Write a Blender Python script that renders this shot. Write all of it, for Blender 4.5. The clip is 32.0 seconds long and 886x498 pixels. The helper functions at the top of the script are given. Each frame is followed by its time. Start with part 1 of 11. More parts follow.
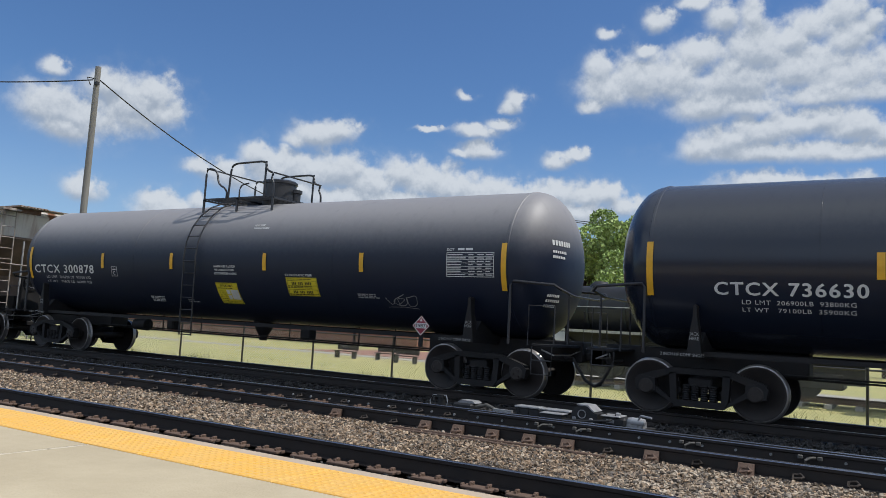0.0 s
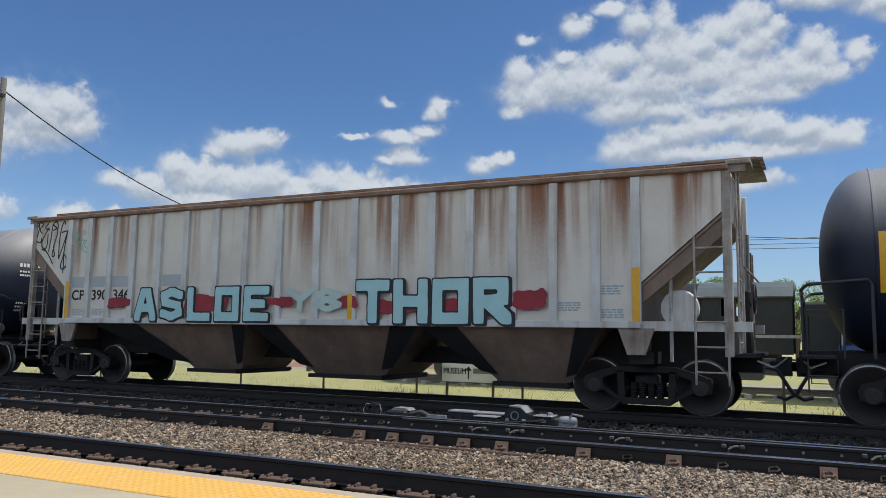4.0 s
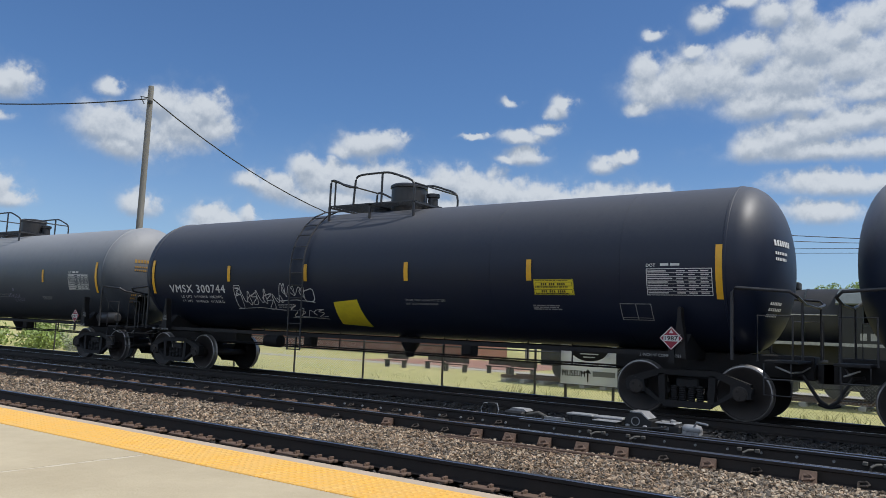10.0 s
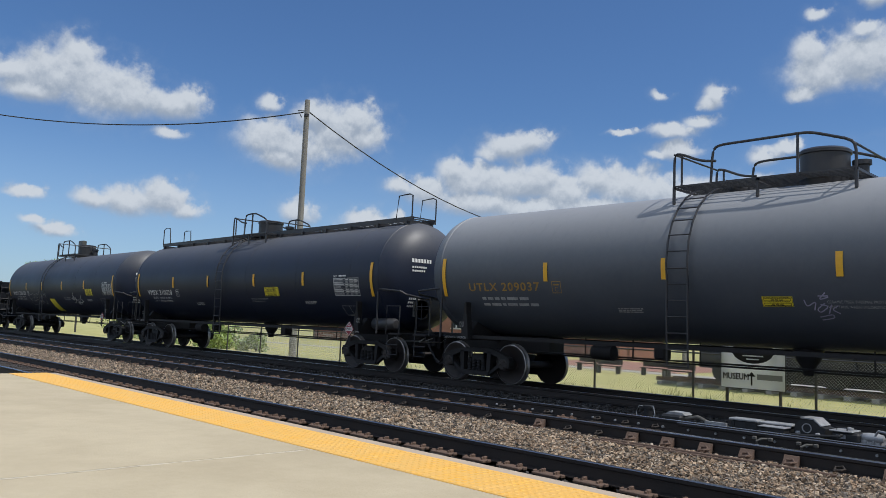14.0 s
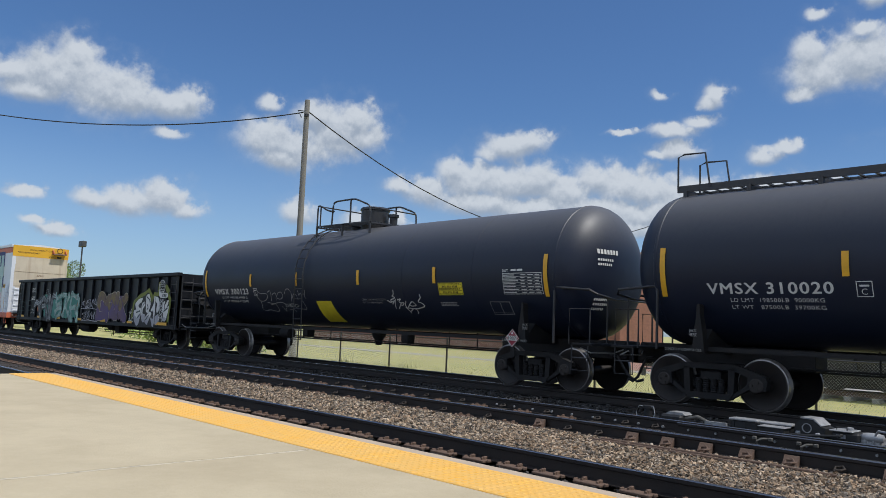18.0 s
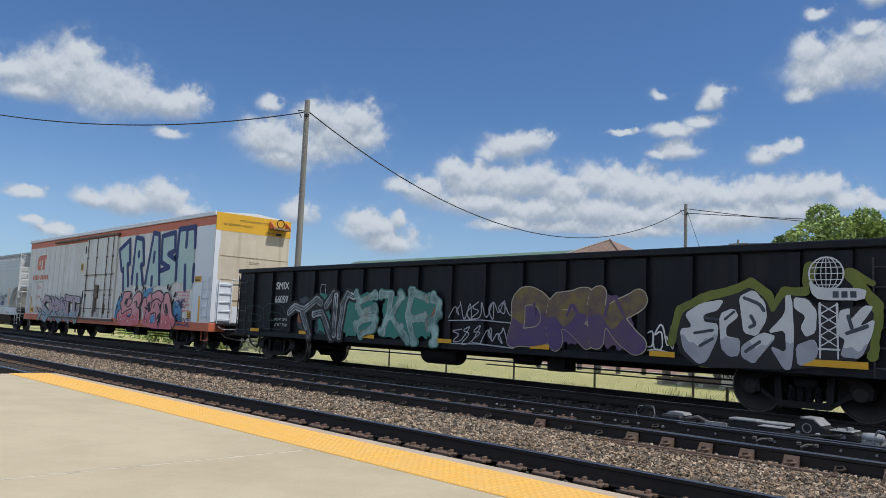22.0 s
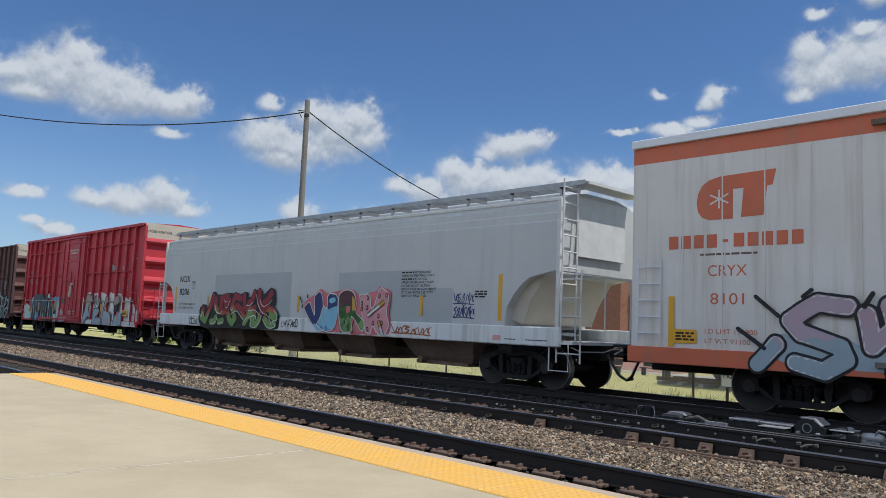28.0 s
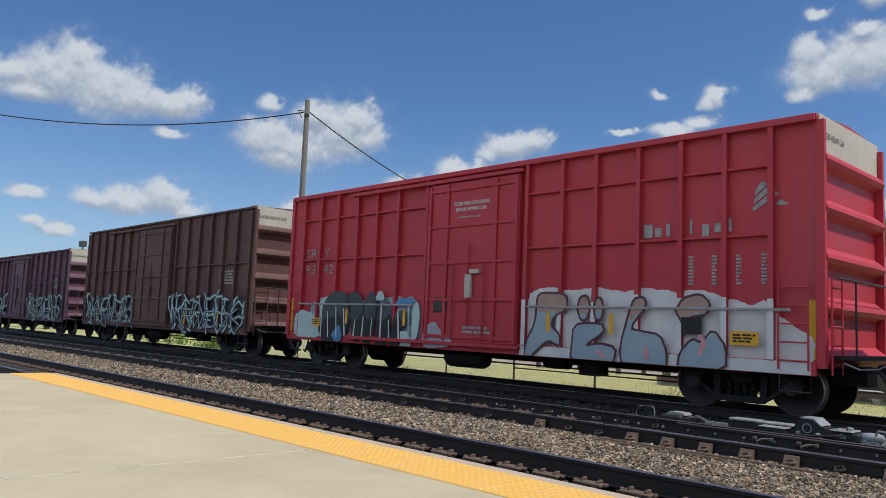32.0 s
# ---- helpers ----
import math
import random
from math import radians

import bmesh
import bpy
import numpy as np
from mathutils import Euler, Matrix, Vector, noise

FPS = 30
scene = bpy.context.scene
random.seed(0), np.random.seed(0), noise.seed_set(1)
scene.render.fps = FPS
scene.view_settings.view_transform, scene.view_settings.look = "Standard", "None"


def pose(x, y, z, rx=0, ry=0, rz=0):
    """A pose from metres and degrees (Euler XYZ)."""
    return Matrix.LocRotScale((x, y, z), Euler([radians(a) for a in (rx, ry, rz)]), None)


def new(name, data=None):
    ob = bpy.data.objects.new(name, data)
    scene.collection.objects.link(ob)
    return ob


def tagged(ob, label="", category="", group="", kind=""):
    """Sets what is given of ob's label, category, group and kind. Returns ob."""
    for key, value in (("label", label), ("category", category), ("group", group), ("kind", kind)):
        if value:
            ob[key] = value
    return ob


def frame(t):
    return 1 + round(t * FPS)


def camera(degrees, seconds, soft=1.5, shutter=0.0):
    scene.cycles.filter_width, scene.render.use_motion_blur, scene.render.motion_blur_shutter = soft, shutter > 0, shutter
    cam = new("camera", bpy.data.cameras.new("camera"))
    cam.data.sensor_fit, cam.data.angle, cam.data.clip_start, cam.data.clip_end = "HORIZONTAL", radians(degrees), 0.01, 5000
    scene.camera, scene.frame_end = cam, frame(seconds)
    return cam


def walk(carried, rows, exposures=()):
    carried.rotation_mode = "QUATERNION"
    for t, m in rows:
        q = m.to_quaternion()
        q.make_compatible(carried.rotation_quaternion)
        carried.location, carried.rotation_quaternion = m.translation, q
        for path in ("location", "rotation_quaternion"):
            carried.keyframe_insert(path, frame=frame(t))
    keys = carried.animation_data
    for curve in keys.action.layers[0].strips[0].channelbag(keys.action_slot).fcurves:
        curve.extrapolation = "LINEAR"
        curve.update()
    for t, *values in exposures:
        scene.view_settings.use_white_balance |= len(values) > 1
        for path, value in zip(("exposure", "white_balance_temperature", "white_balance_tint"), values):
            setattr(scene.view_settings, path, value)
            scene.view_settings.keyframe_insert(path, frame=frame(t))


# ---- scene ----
# World: x runs along the tracks (the train rolls towards +x), y away from the platform, z up, rail tops at z = 0.
EYE = 1.265
cam = camera(59.83, 32.0, soft=0.55)
PATH = [
    (0, pose(0, 0, EYE, 95.76, -3.27, 31.16)),
    (1, pose(0, 0, EYE, 95.77, -3.18, 31.15)),
    (1.5, pose(0, 0, EYE, 95.73, -2.35, 31.27)),
    (2, pose(0, 0, EYE, 95.88, 0.48, 30.60)),
    (2.5, pose(0, 0, EYE, 96.20, 2.54, 29.23)),
    (3, pose(0, 0, EYE, 96.25, 2.00, 27.81)),
    (3.5, pose(0, 0, EYE, 96.35, 0.22, 26.58)),
    (4, pose(0, 0, EYE, 96.44, -0.89, 26.08)),
    (4.5, pose(0, 0, EYE, 96.53, -1.83, 25.69)),
    (6.5, pose(0, 0, EYE, 96.77, -2.36, 22.14)),
    (7, pose(0, 0, EYE, 96.76, -2.41, 21.78)),
    (7.5, pose(0, 0, EYE, 96.79, -2.44, 21.91)),
    (8, pose(0, 0, EYE, 96.79, -2.41, 22.30)),
    (8.5, pose(0, 0, EYE, 96.73, -2.41, 23.23)),
    (9, pose(0, 0, EYE, 96.62, -2.41, 25.45)),
    (9.5, pose(0, 0, EYE, 96.41, -2.43, 29.52)),
    (10, pose(0, 0, EYE, 96.17, -2.46, 34.81)),
    (10.5, pose(0, 0, EYE, 95.93, -2.46, 39.86)),
    (11, pose(0, 0, EYE, 95.81, -2.39, 43.44)),
    (11.5, pose(0, 0, EYE, 95.76, -2.41, 45.38)),
    (12, pose(0, 0, EYE, 95.74, -2.45, 45.92)),
    (13, pose(0, 0, EYE, 95.76, -2.39, 45.91)),
    (16, pose(0, 0, EYE, 95.77, -2.34, 45.89)),
    (32, pose(0, 0, EYE, 95.77, -2.36, 45.9)),
]
walk(cam, PATH, exposures=[(0, 0.05, 6350, 10), (9, 0.04, 6350, 10), (12.5, -0.02, 6280, 10), (32, -0.02, 6280, 10)])

# Track centres and the train's way
TRACK_1, TRACK_2, TRACK_3 = 5.75, 10.12, 14.48
GAUGE = 1.505


def travelled(t):
    """Metres that the train has rolled since the start."""
    u = t / 32
    return 182.517 * u + 9.645 * u ** 2 - 6.981 * u ** 3 + 9.082 * u ** 4


# ---- light ----
SUN_WAY = Vector((0.55, 0.20, 1.0)).normalized()
sun = new("sun", bpy.data.lights.new("sun", "SUN"))
sun.data.energy, sun.data.angle, sun.data.color = 3.45, radians(0.55), (1.0, 0.95, 0.875)
sun.rotation_euler = SUN_WAY.to_track_quat("Z", "Y").to_euler()

SKY_STRENGTH = 0.083
CLOUDS_WEST = ((72.5, 16.2, 2.08, 1.52), (74.1, 15.5, 2.35, 1.36), (76.5, 15.4, 1.6, 0.77), (71, 15.3, 2.48, 1.77), (75.1, 14.4, 1.97, 0.72), (69.1, 14.9, 2.18, 1.24), (66.5, 14.7, 2.07, 0.92), (72.6, 17.2, 1.04, 0.65), (65.3, 15.2, 0.96, 0.77), (59.3, 13.1, 2.03, 1.33), (57.6, 12.6, 2.46, 1.54), (54.3, 13.9, 2.52, 1.71), (56.1, 14.9, 1.46, 0.89), (53.1, 14.8, 1.27, 1.14), (52.6, 13.6, 1.48, 0.82), (58.3, 11.7, 1.63, 0.65), (59.4, 15.6, 0.81, 0.51))
CLOUDS_LOW = ((68.6, 7.8, 1.81, 0.93), (70.9, 7.7, 1.22, 0.61), (66.4, 8.2, 1.68, 1.02), (66.1, 8.9, 0.94, 0.55), (64.8, 7.5, 0.95, 0.56), (75, 7.7, 1.14, 0.37), (74.3, 5.9, 0.82, 0.3), (73.1, 5.4, 1.17, 0.45), (56.9, 8, 1.23, 0.82), (51.6, 7.2, 1.93, 0.92), (52.3, 7.8, 1.05, 0.5), (49.6, 7.8, 0.51, 0.59), (50.1, 6.1, 2.1, 0.75))
CLOUDS_BAND = ((49.5, 10.3, 1.1, 0.54), (47.3, 10, 1.91, 0.96), (45.6, 11.7, 1.07, 0.83), (44.4, 10.9, 2.13, 1.25), (41.4, 10.9, 2.54, 1.37), (39.3, 11, 2.1, 1.32), (37.2, 10.3, 2.08, 1.16), (34.7, 11.3, 1.56, 1.06), (33.1, 10.9, 2.02, 1.14), (31.1, 10.6, 2.39, 1.13), (28.7, 10.1, 2.33, 1.12), (26, 10.1, 1.88, 0.94), (23.4, 10.1, 1.82, 0.93), (21, 10.2, 1.75, 0.83), (19.2, 10.4, 1.19, 0.67), (18.1, 9.6, 1.33, 0.74), (16.3, 9.1, 1.28, 0.47))
CLOUDS_BASE = ((43.5, 9.4, 3.39, 0.92), (39.2, 8.9, 3.76, 0.92), (35.1, 8.8, 3.68, 1.15), (31.1, 8.7, 3.56, 1.13), (26, 8.6, 3.75, 1.1), (21.7, 8.9, 2.82, 0.92), (41.3, 7.8, 2.52, 0.5), (36.7, 7.7, 3.71, 0.5), (32.2, 7.5, 3.59, 0.49))
CLOUDS_SMALL = ((41.5, 13.5, 1.79, 0.82), (40.1, 13.9, 1.27, 0.66), (42.8, 13, 0.94, 0.54), (29.7, 14.5, 1.42, 0.47), (27.8, 15.1, 0.93, 0.43), (29.2, 13.2, 1.41, 0.59), (30.5, 12.9, 0.87, 0.32), (33.2, 14.5, 0.9, 0.2), (30.6, 17, 0.64, 0.27), (26.6, 16.8, 0.77, 0.69), (27.1, 16.3, 0.62, 0.39), (23.4, 12.6, 0.88, 0.58), (22.1, 13, 0.86, 0.42), (21.2, 13.3, 0.39, 0.34), (66.4, 12.7, 0.9, 0.35))
CLOUDS_EAST = ((20.5, 19.3, 1.04, 0.96), (19.7, 17.9, 2.08, 1.13), (20.9, 16.6, 0.95, 0.41), (17.6, 18.5, 2.16, 1.53), (17.2, 20.3, 0.78, 0.44), (15, 18.6, 2.56, 1.52), (16.4, 22.3, 0.95, 0.7), (13.8, 23.3, 1.2, 0.42), (19.9, 21.7, 0.65, 0.43), (13.3, 20.1, 1.7, 0.99), (11.7, 22.4, 1.14, 1), (9.7, 22.3, 0.92, 1.3), (9.1, 20.1, 2.48, 1.63), (10.7, 18, 3.34, 1.51), (12.8, 16.5, 2.36, 1.05), (9.9, 16.3, 2.48, 0.56))
CLOUDS_TOWER = ((7.1, 20.7, 1.63, 1.07), (5.5, 21.5, 1.53, 1.06), (3.9, 22, 1.27, 1.12), (3.4, 20.4, 1.57, 1.13), (6.6, 18.8, 2.83, 1.48), (3.5, 18.2, 2.73, 1.61), (2.2, 21.3, 0.62, 0.48), (0.4, 18.4, 1.88, 1.35), (-0.4, 19.8, 1.04, 0.96), (-1.2, 19, 0.96, 0.96), (-1.2, 17.8, 1.4, 0.67), (-3, 18.9, 0.72, 0.73), (5, 16.9, 3.17, 0.7), (1.7, 17, 1.91, 0.69))
CLOUDS_SHELF = ((13.2, 13.5, 1.17, 0.82), (11.5, 14, 2.08, 1.06), (9, 14.7, 2.45, 1.13), (6.6, 15.2, 2.41, 1.03), (5, 15.4, 1.97, 0.87), (3.1, 14.7, 2.31, 1.02), (0.8, 14.2, 1.87, 1), (-1.1, 13.7, 1.82, 0.84), (-2.4, 13.5, 0.86, 0.64), (9, 13.2, 4.48, 0.65), (3.1, 13.1, 4.61, 0.63), (7, 11, 4.38, 0.73), (8.5, 9.2, 2.41, 0.74), (1.1, 22.7, 0.92, 0.66), (-0.8, 22.6, 1.5, 0.72), (-2.6, 22.7, 2.18, 0.78), (-4.4, 21.8, 1.76, 0.78), (-6.1, 21.7, 1.71, 0.98), (-7.8, 21.8, 1.66, 0.96), (-5.4, 20.9, 1.38, 0.42), (-10.7, 21, 2.18, 1.01), (-13.1, 19.9, 1.77, 0.86))
CLOUDS_ROUND = ((88.0, 9.0, 3.0, 1.2), (101.0, 16.0, 5.0, 2.0), (-16.0, 17.0, 5.0, 2.2), (-30.0, 14.0, 7.0, 2.4), (150.0, 22.0, 10.0, 4.0), (-110.0, 25.0, 12.0, 5.0), (-70.0, 30.0, 8.0, 3.0))


def node(tree, kind, links=(), **fields):
    """A node of a tree; links: (input, what feeds it: a socket or a value)."""
    n = tree.nodes.new(kind)
    for key, value in fields.items():
        if key == "operation":
            n.operation = value
        elif key == "data_type":
            n.data_type = value
        elif key == "blend_type":
            n.blend_type = value
        elif key == "clamp":
            n.use_clamp = value
        elif key == "musgrave":
            n.noise_dimensions = value
        elif key == "interpolation":
            n.interpolation_type = value
        elif key == "feature":
            n.feature = value
        elif key == "rings":
            n.bands_direction = value
    for slot, src in links:
        if isinstance(src, bpy.types.NodeSocket):
            tree.links.new(src, n.inputs[slot])
        else:
            n.inputs[slot].default_value = src
    return n


def maths(tree, operation, a, b=0.0, c=0.0, clamp=False):
    n = node(tree, "ShaderNodeMath", ((0, a), (1, b), (2, c)), operation=operation, clamp=clamp)
    return n.outputs[0]


def smooth(tree, value, low, high):
    n = node(tree, "ShaderNodeMapRange", ((0, value), (1, low), (2, high), (3, 0.0), (4, 1.0)), interpolation="SMOOTHSTEP")
    return n.outputs[0]


def cloud_group():
    """Node group: how deep inside a cloud's puffs a direction (azimuth, elevation in degrees) lies: 1 at a puff's heart, 0 at its edge."""
    g = bpy.data.node_groups.new("cloud_field", "ShaderNodeTree")
    g.interface.new_socket("direction", in_out="INPUT", socket_type="NodeSocketVector")
    g.interface.new_socket("depth", in_out="OUTPUT", socket_type="NodeSocketFloat")
    src, out = g.nodes.new("NodeGroupInput"), g.nodes.new("NodeGroupOutput")
    nearest = None
    for az, el, w, h in CLOUDS_WEST + CLOUDS_LOW + CLOUDS_BAND + CLOUDS_BASE + CLOUDS_SMALL + CLOUDS_EAST + CLOUDS_TOWER + CLOUDS_SHELF + CLOUDS_ROUND:
        p = node(g, "ShaderNodeVectorMath", ((0, src.outputs[0]), (1, (1 / w, 1 / h, 0)), (2, (-az / w, -el / h, 0))), operation="MULTIPLY_ADD")
        d = node(g, "ShaderNodeVectorMath", ((0, p.outputs[0]),), operation="LENGTH").outputs["Value"]
        nearest = d if nearest is None else maths(g, "SMOOTH_MIN", nearest, d, 0.42)
    g.links.new(maths(g, "SUBTRACT", 1.0, nearest), out.inputs[0])
    return g


def make_world():
    world = bpy.data.worlds.new("sky")
    scene.world = world
    world.use_nodes = True
    t = world.node_tree
    t.nodes.clear()
    sky = t.nodes.new("ShaderNodeTexSky")
    sky.sky_type, sky.sun_disc = "NISHITA", False
    sky.sun_elevation = math.asin(SUN_WAY.z)
    sky.sun_rotation = math.atan2(SUN_WAY.x, SUN_WAY.y)
    sky.air_density, sky.dust_density, sky.ozone_density = 1.0, 0.6, 2.2
    way = t.nodes.new("ShaderNodeTexCoord").outputs["Generated"]
    xyz = node(t, "ShaderNodeSeparateXYZ", ((0, way),))
    az = maths(t, "MULTIPLY", maths(t, "ARCTAN2", maths(t, "MULTIPLY", xyz.outputs[0], -1.0), xyz.outputs[1]), 57.2958)
    el = maths(t, "MULTIPLY", maths(t, "ARCSINE", xyz.outputs[2]), 57.2958)
    big = node(t, "ShaderNodeTexNoise", ((0, way), ("Scale", 14.0), ("Detail", 6.0), ("Roughness", 0.6)))
    fine = node(t, "ShaderNodeTexNoise", ((0, way), ("Scale", 42.0), ("Detail", 5.0), ("Roughness", 0.55)))
    lifted = node(t, "ShaderNodeVectorMath", ((0, way), (1, (0.0, 0.0, 0.007))), operation="ADD").outputs[0]
    fine_up = node(t, "ShaderNodeTexNoise", ((0, lifted), ("Scale", 42.0), ("Detail", 4.0), ("Roughness", 0.62)))
    tiny = node(t, "ShaderNodeTexNoise", ((0, way), ("Scale", 130.0), ("Detail", 6.0), ("Roughness", 0.65)))
    warp = maths(t, "SUBTRACT", big.outputs[0], 0.5)
    fluff = maths(t, "SUBTRACT", fine.outputs[0], 0.5)
    crumbs = maths(t, "SUBTRACT", tiny.outputs[0], 0.5)
    az_w = maths(t, "MULTIPLY_ADD", fluff, 1.5, maths(t, "MULTIPLY_ADD", warp, 1.4, az))
    el_w = maths(t, "MULTIPLY_ADD", fluff, -1.1, maths(t, "MULTIPLY_ADD", warp, -0.9, el))
    group = cloud_group()
    depth = node(t, "ShaderNodeGroup")
    depth.node_tree = group
    above = node(t, "ShaderNodeGroup")
    above.node_tree = group
    for n, lift in ((depth, 0.0), (above, 0.8)):
        t.links.new(node(t, "ShaderNodeCombineXYZ", ((0, az_w), (1, maths(t, "ADD", el_w, lift)))).outputs[0], n.inputs[0])
    # fair-weather clouds added round the unseen sky, thicker than in view, for fill
    wide = node(t, "ShaderNodeTexNoise", ((0, node(t, "ShaderNodeMapping", ((0, way), (3, (1.0, 1.0, 2.0)))).outputs[0]), ("Scale", 3.4), ("Detail", 6.0), ("Roughness", 0.5)))
    away = smooth(t, maths(t, "ABSOLUTE", maths(t, "SUBTRACT", az, 35.0)), 62.0, 88.0)
    rest = maths(t, "MULTIPLY_ADD", away, 2.8, maths(t, "MULTIPLY_ADD", maths(t, "SUBTRACT", wide.outputs[0], 0.5), 4.5, -2.5))
    rag = maths(t, "MULTIPLY_ADD", fluff, 1.3, maths(t, "MULTIPLY_ADD", crumbs, 0.35, maths(t, "MULTIPLY", warp, 0.5)))
    f = maths(t, "ADD", maths(t, "MAXIMUM", depth.outputs[0], rest), rag)
    cover = smooth(t, f, -0.62, 0.42)
    veil = maths(t, "MULTIPLY", smooth(t, maths(t, "MULTIPLY_ADD", fluff, 2.2, maths(t, "MAXIMUM", depth.outputs[0], rest)), -1.3, 0.3), 0.12)
    # bases and hollows are shaded, tops and bulges are bright
    under = maths(t, "MULTIPLY", maths(t, "SUBTRACT", maths(t, "MAXIMUM", above.outputs[0], -0.45), maths(t, "MINIMUM", depth.outputs[0], 0.75)), 1.0)
    relief = maths(t, "MULTIPLY", maths(t, "SUBTRACT", fine_up.outputs[0], fine.outputs[0]), 2.6)
    shade = smooth(t, maths(t, "MULTIPLY_ADD", warp, 0.9, maths(t, "ADD", relief, under)), -0.85, 0.85)
    white = node(t, "ShaderNodeMix", ((0, shade), (6, (0.66, 0.70, 0.745, 1)), (7, (0.37, 0.43, 0.515, 1))), data_type="RGBA")
    # thin haze towards the horizon
    low = smooth(t, el, 16.0, -2.0)
    deep = node(t, "ShaderNodeMix", ((0, 1.0), (6, sky.outputs[0]), (7, (0.72, 0.965, 1.25, 1))), data_type="RGBA", blend_type="MULTIPLY")
    tint = node(t, "ShaderNodeMix", ((0, maths(t, "MULTIPLY", low, 0.35)), (6, deep.outputs[2]), (7, (7.0, 8.6, 10.4, 1))), data_type="RGBA")
    blue = node(t, "ShaderNodeBackground", ((0, tint.outputs[2]), (1, SKY_STRENGTH)))
    # unseen clouds on the platform's side, brightened to add fill on shaded car sides
    facing = node(t, "ShaderNodeVectorMath", ((0, way), (1, Vector((-0.2, -1.0, 0.0)).normalized())), operation="DOT_PRODUCT").outputs["Value"]
    puffs = node(t, "ShaderNodeBackground", ((0, white.outputs[2]), (1, maths(t, "MULTIPLY_ADD", smooth(t, facing, 0.05, 0.8), 0.95, 0.93))))
    mix = node(t, "ShaderNodeMixShader", ((0, maths(t, "MULTIPLY", maths(t, "MAXIMUM", cover, veil), 0.97)), (1, blue.outputs[0]), (2, puffs.outputs[0])))
    out = t.nodes.new("ShaderNodeOutputWorld")
    t.links.new(mix.outputs[0], out.inputs[0])


make_world()


# ---- materials ----
def surface(name, base, rough=0.6, metal=0.0, second=None, spread=0.5, scale=1.2, bump=0.0, bump_scale=40.0, streak=None, streak_amount=0.0, streak_or_lit_z=None, streak_scale=1.5, streak_cut=(0.47, 0.70),
            island=0.0, coat=0.0, stretch=(1, 1, 1), rough_vary=0.1, spec=0.5, wave=1.2):
    """A procedural paint, metal, wood or stone: two tones mixed by soft noise, fine grain, and a third tone (streak):
    runs of dirt down the sides, or the sun's light on tank tops put into the colour.
    """
    m = bpy.data.materials.new(name)
    m.use_nodes = True
    t = m.node_tree
    b = t.nodes["Principled BSDF"]
    where = t.nodes.new("ShaderNodeTexCoord").outputs["Object"]
    if stretch != (1, 1, 1):
        where = node(t, "ShaderNodeMapping", ((0, where), (3, stretch))).outputs[0]
    big = node(t, "ShaderNodeTexNoise", ((0, where), ("Scale", scale), ("Detail", 5.0), ("Roughness", 0.6)))
    grain = node(t, "ShaderNodeTexNoise", ((0, where), ("Scale", scale * 17), ("Detail", 4.0), ("Roughness", 0.65)))
    second = second or tuple(c * 0.72 for c in base)
    amount = maths(t, "MULTIPLY_ADD", maths(t, "SUBTRACT", grain.outputs[0], 0.5), 0.7 * spread, smooth(t, big.outputs[0], 0.5 - 0.25, 0.5 + 0.25), clamp=True)
    colour = node(t, "ShaderNodeMix", ((0, maths(t, "MULTIPLY", amount, spread)), (6, (*base, 1)), (7, (*second, 1))), data_type="RGBA").outputs[2]
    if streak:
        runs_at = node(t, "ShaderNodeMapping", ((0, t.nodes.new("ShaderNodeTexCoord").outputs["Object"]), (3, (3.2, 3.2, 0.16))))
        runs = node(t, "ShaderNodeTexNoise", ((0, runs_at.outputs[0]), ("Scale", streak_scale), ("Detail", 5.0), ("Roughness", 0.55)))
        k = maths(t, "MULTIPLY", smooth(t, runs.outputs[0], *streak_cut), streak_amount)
        # the height range holds rust on the hopper, painted-in sunlight on the tanks
        if streak_or_lit_z:
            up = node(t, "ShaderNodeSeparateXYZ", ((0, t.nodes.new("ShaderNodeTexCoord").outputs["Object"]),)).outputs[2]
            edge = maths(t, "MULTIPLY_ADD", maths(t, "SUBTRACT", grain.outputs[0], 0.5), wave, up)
            k = maths(t, "MULTIPLY", k, smooth(t, edge, streak_or_lit_z[0], streak_or_lit_z[1]))
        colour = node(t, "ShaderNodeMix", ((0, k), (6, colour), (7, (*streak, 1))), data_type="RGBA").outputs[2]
    if island:
        rnd = node(t, "ShaderNodeNewGeometry").outputs["Random Per Island"]
        k = maths(t, "MULTIPLY_ADD", rnd, 2 * island, 1 - island)
        colour = node(t, "ShaderNodeMix", ((0, 1.0), (6, colour), (7, node(t, "ShaderNodeCombineColor", ((0, k), (1, k), (2, k))).outputs[0])), data_type="RGBA", blend_type="MULTIPLY").outputs[2]
    t.links.new(colour, b.inputs["Base Color"])
    r = maths(t, "MULTIPLY_ADD", maths(t, "SUBTRACT", big.outputs[0], 0.5), 2 * rough_vary, rough, clamp=True)
    t.links.new(r, b.inputs["Roughness"])
    b.inputs["Metallic"].default_value = metal
    b.inputs["Specular IOR Level"].default_value = spec
    b.inputs["Coat Weight"].default_value = coat
    if bump:
        h = node(t, "ShaderNodeTexNoise", ((0, where), ("Scale", bump_scale), ("Detail", 4.0)))
        n = node(t, "ShaderNodeBump", (("Strength", bump), ("Distance", 0.02), ("Height", h.outputs[0])))
        t.links.new(n.outputs[0], b.inputs["Normal"])
    return m


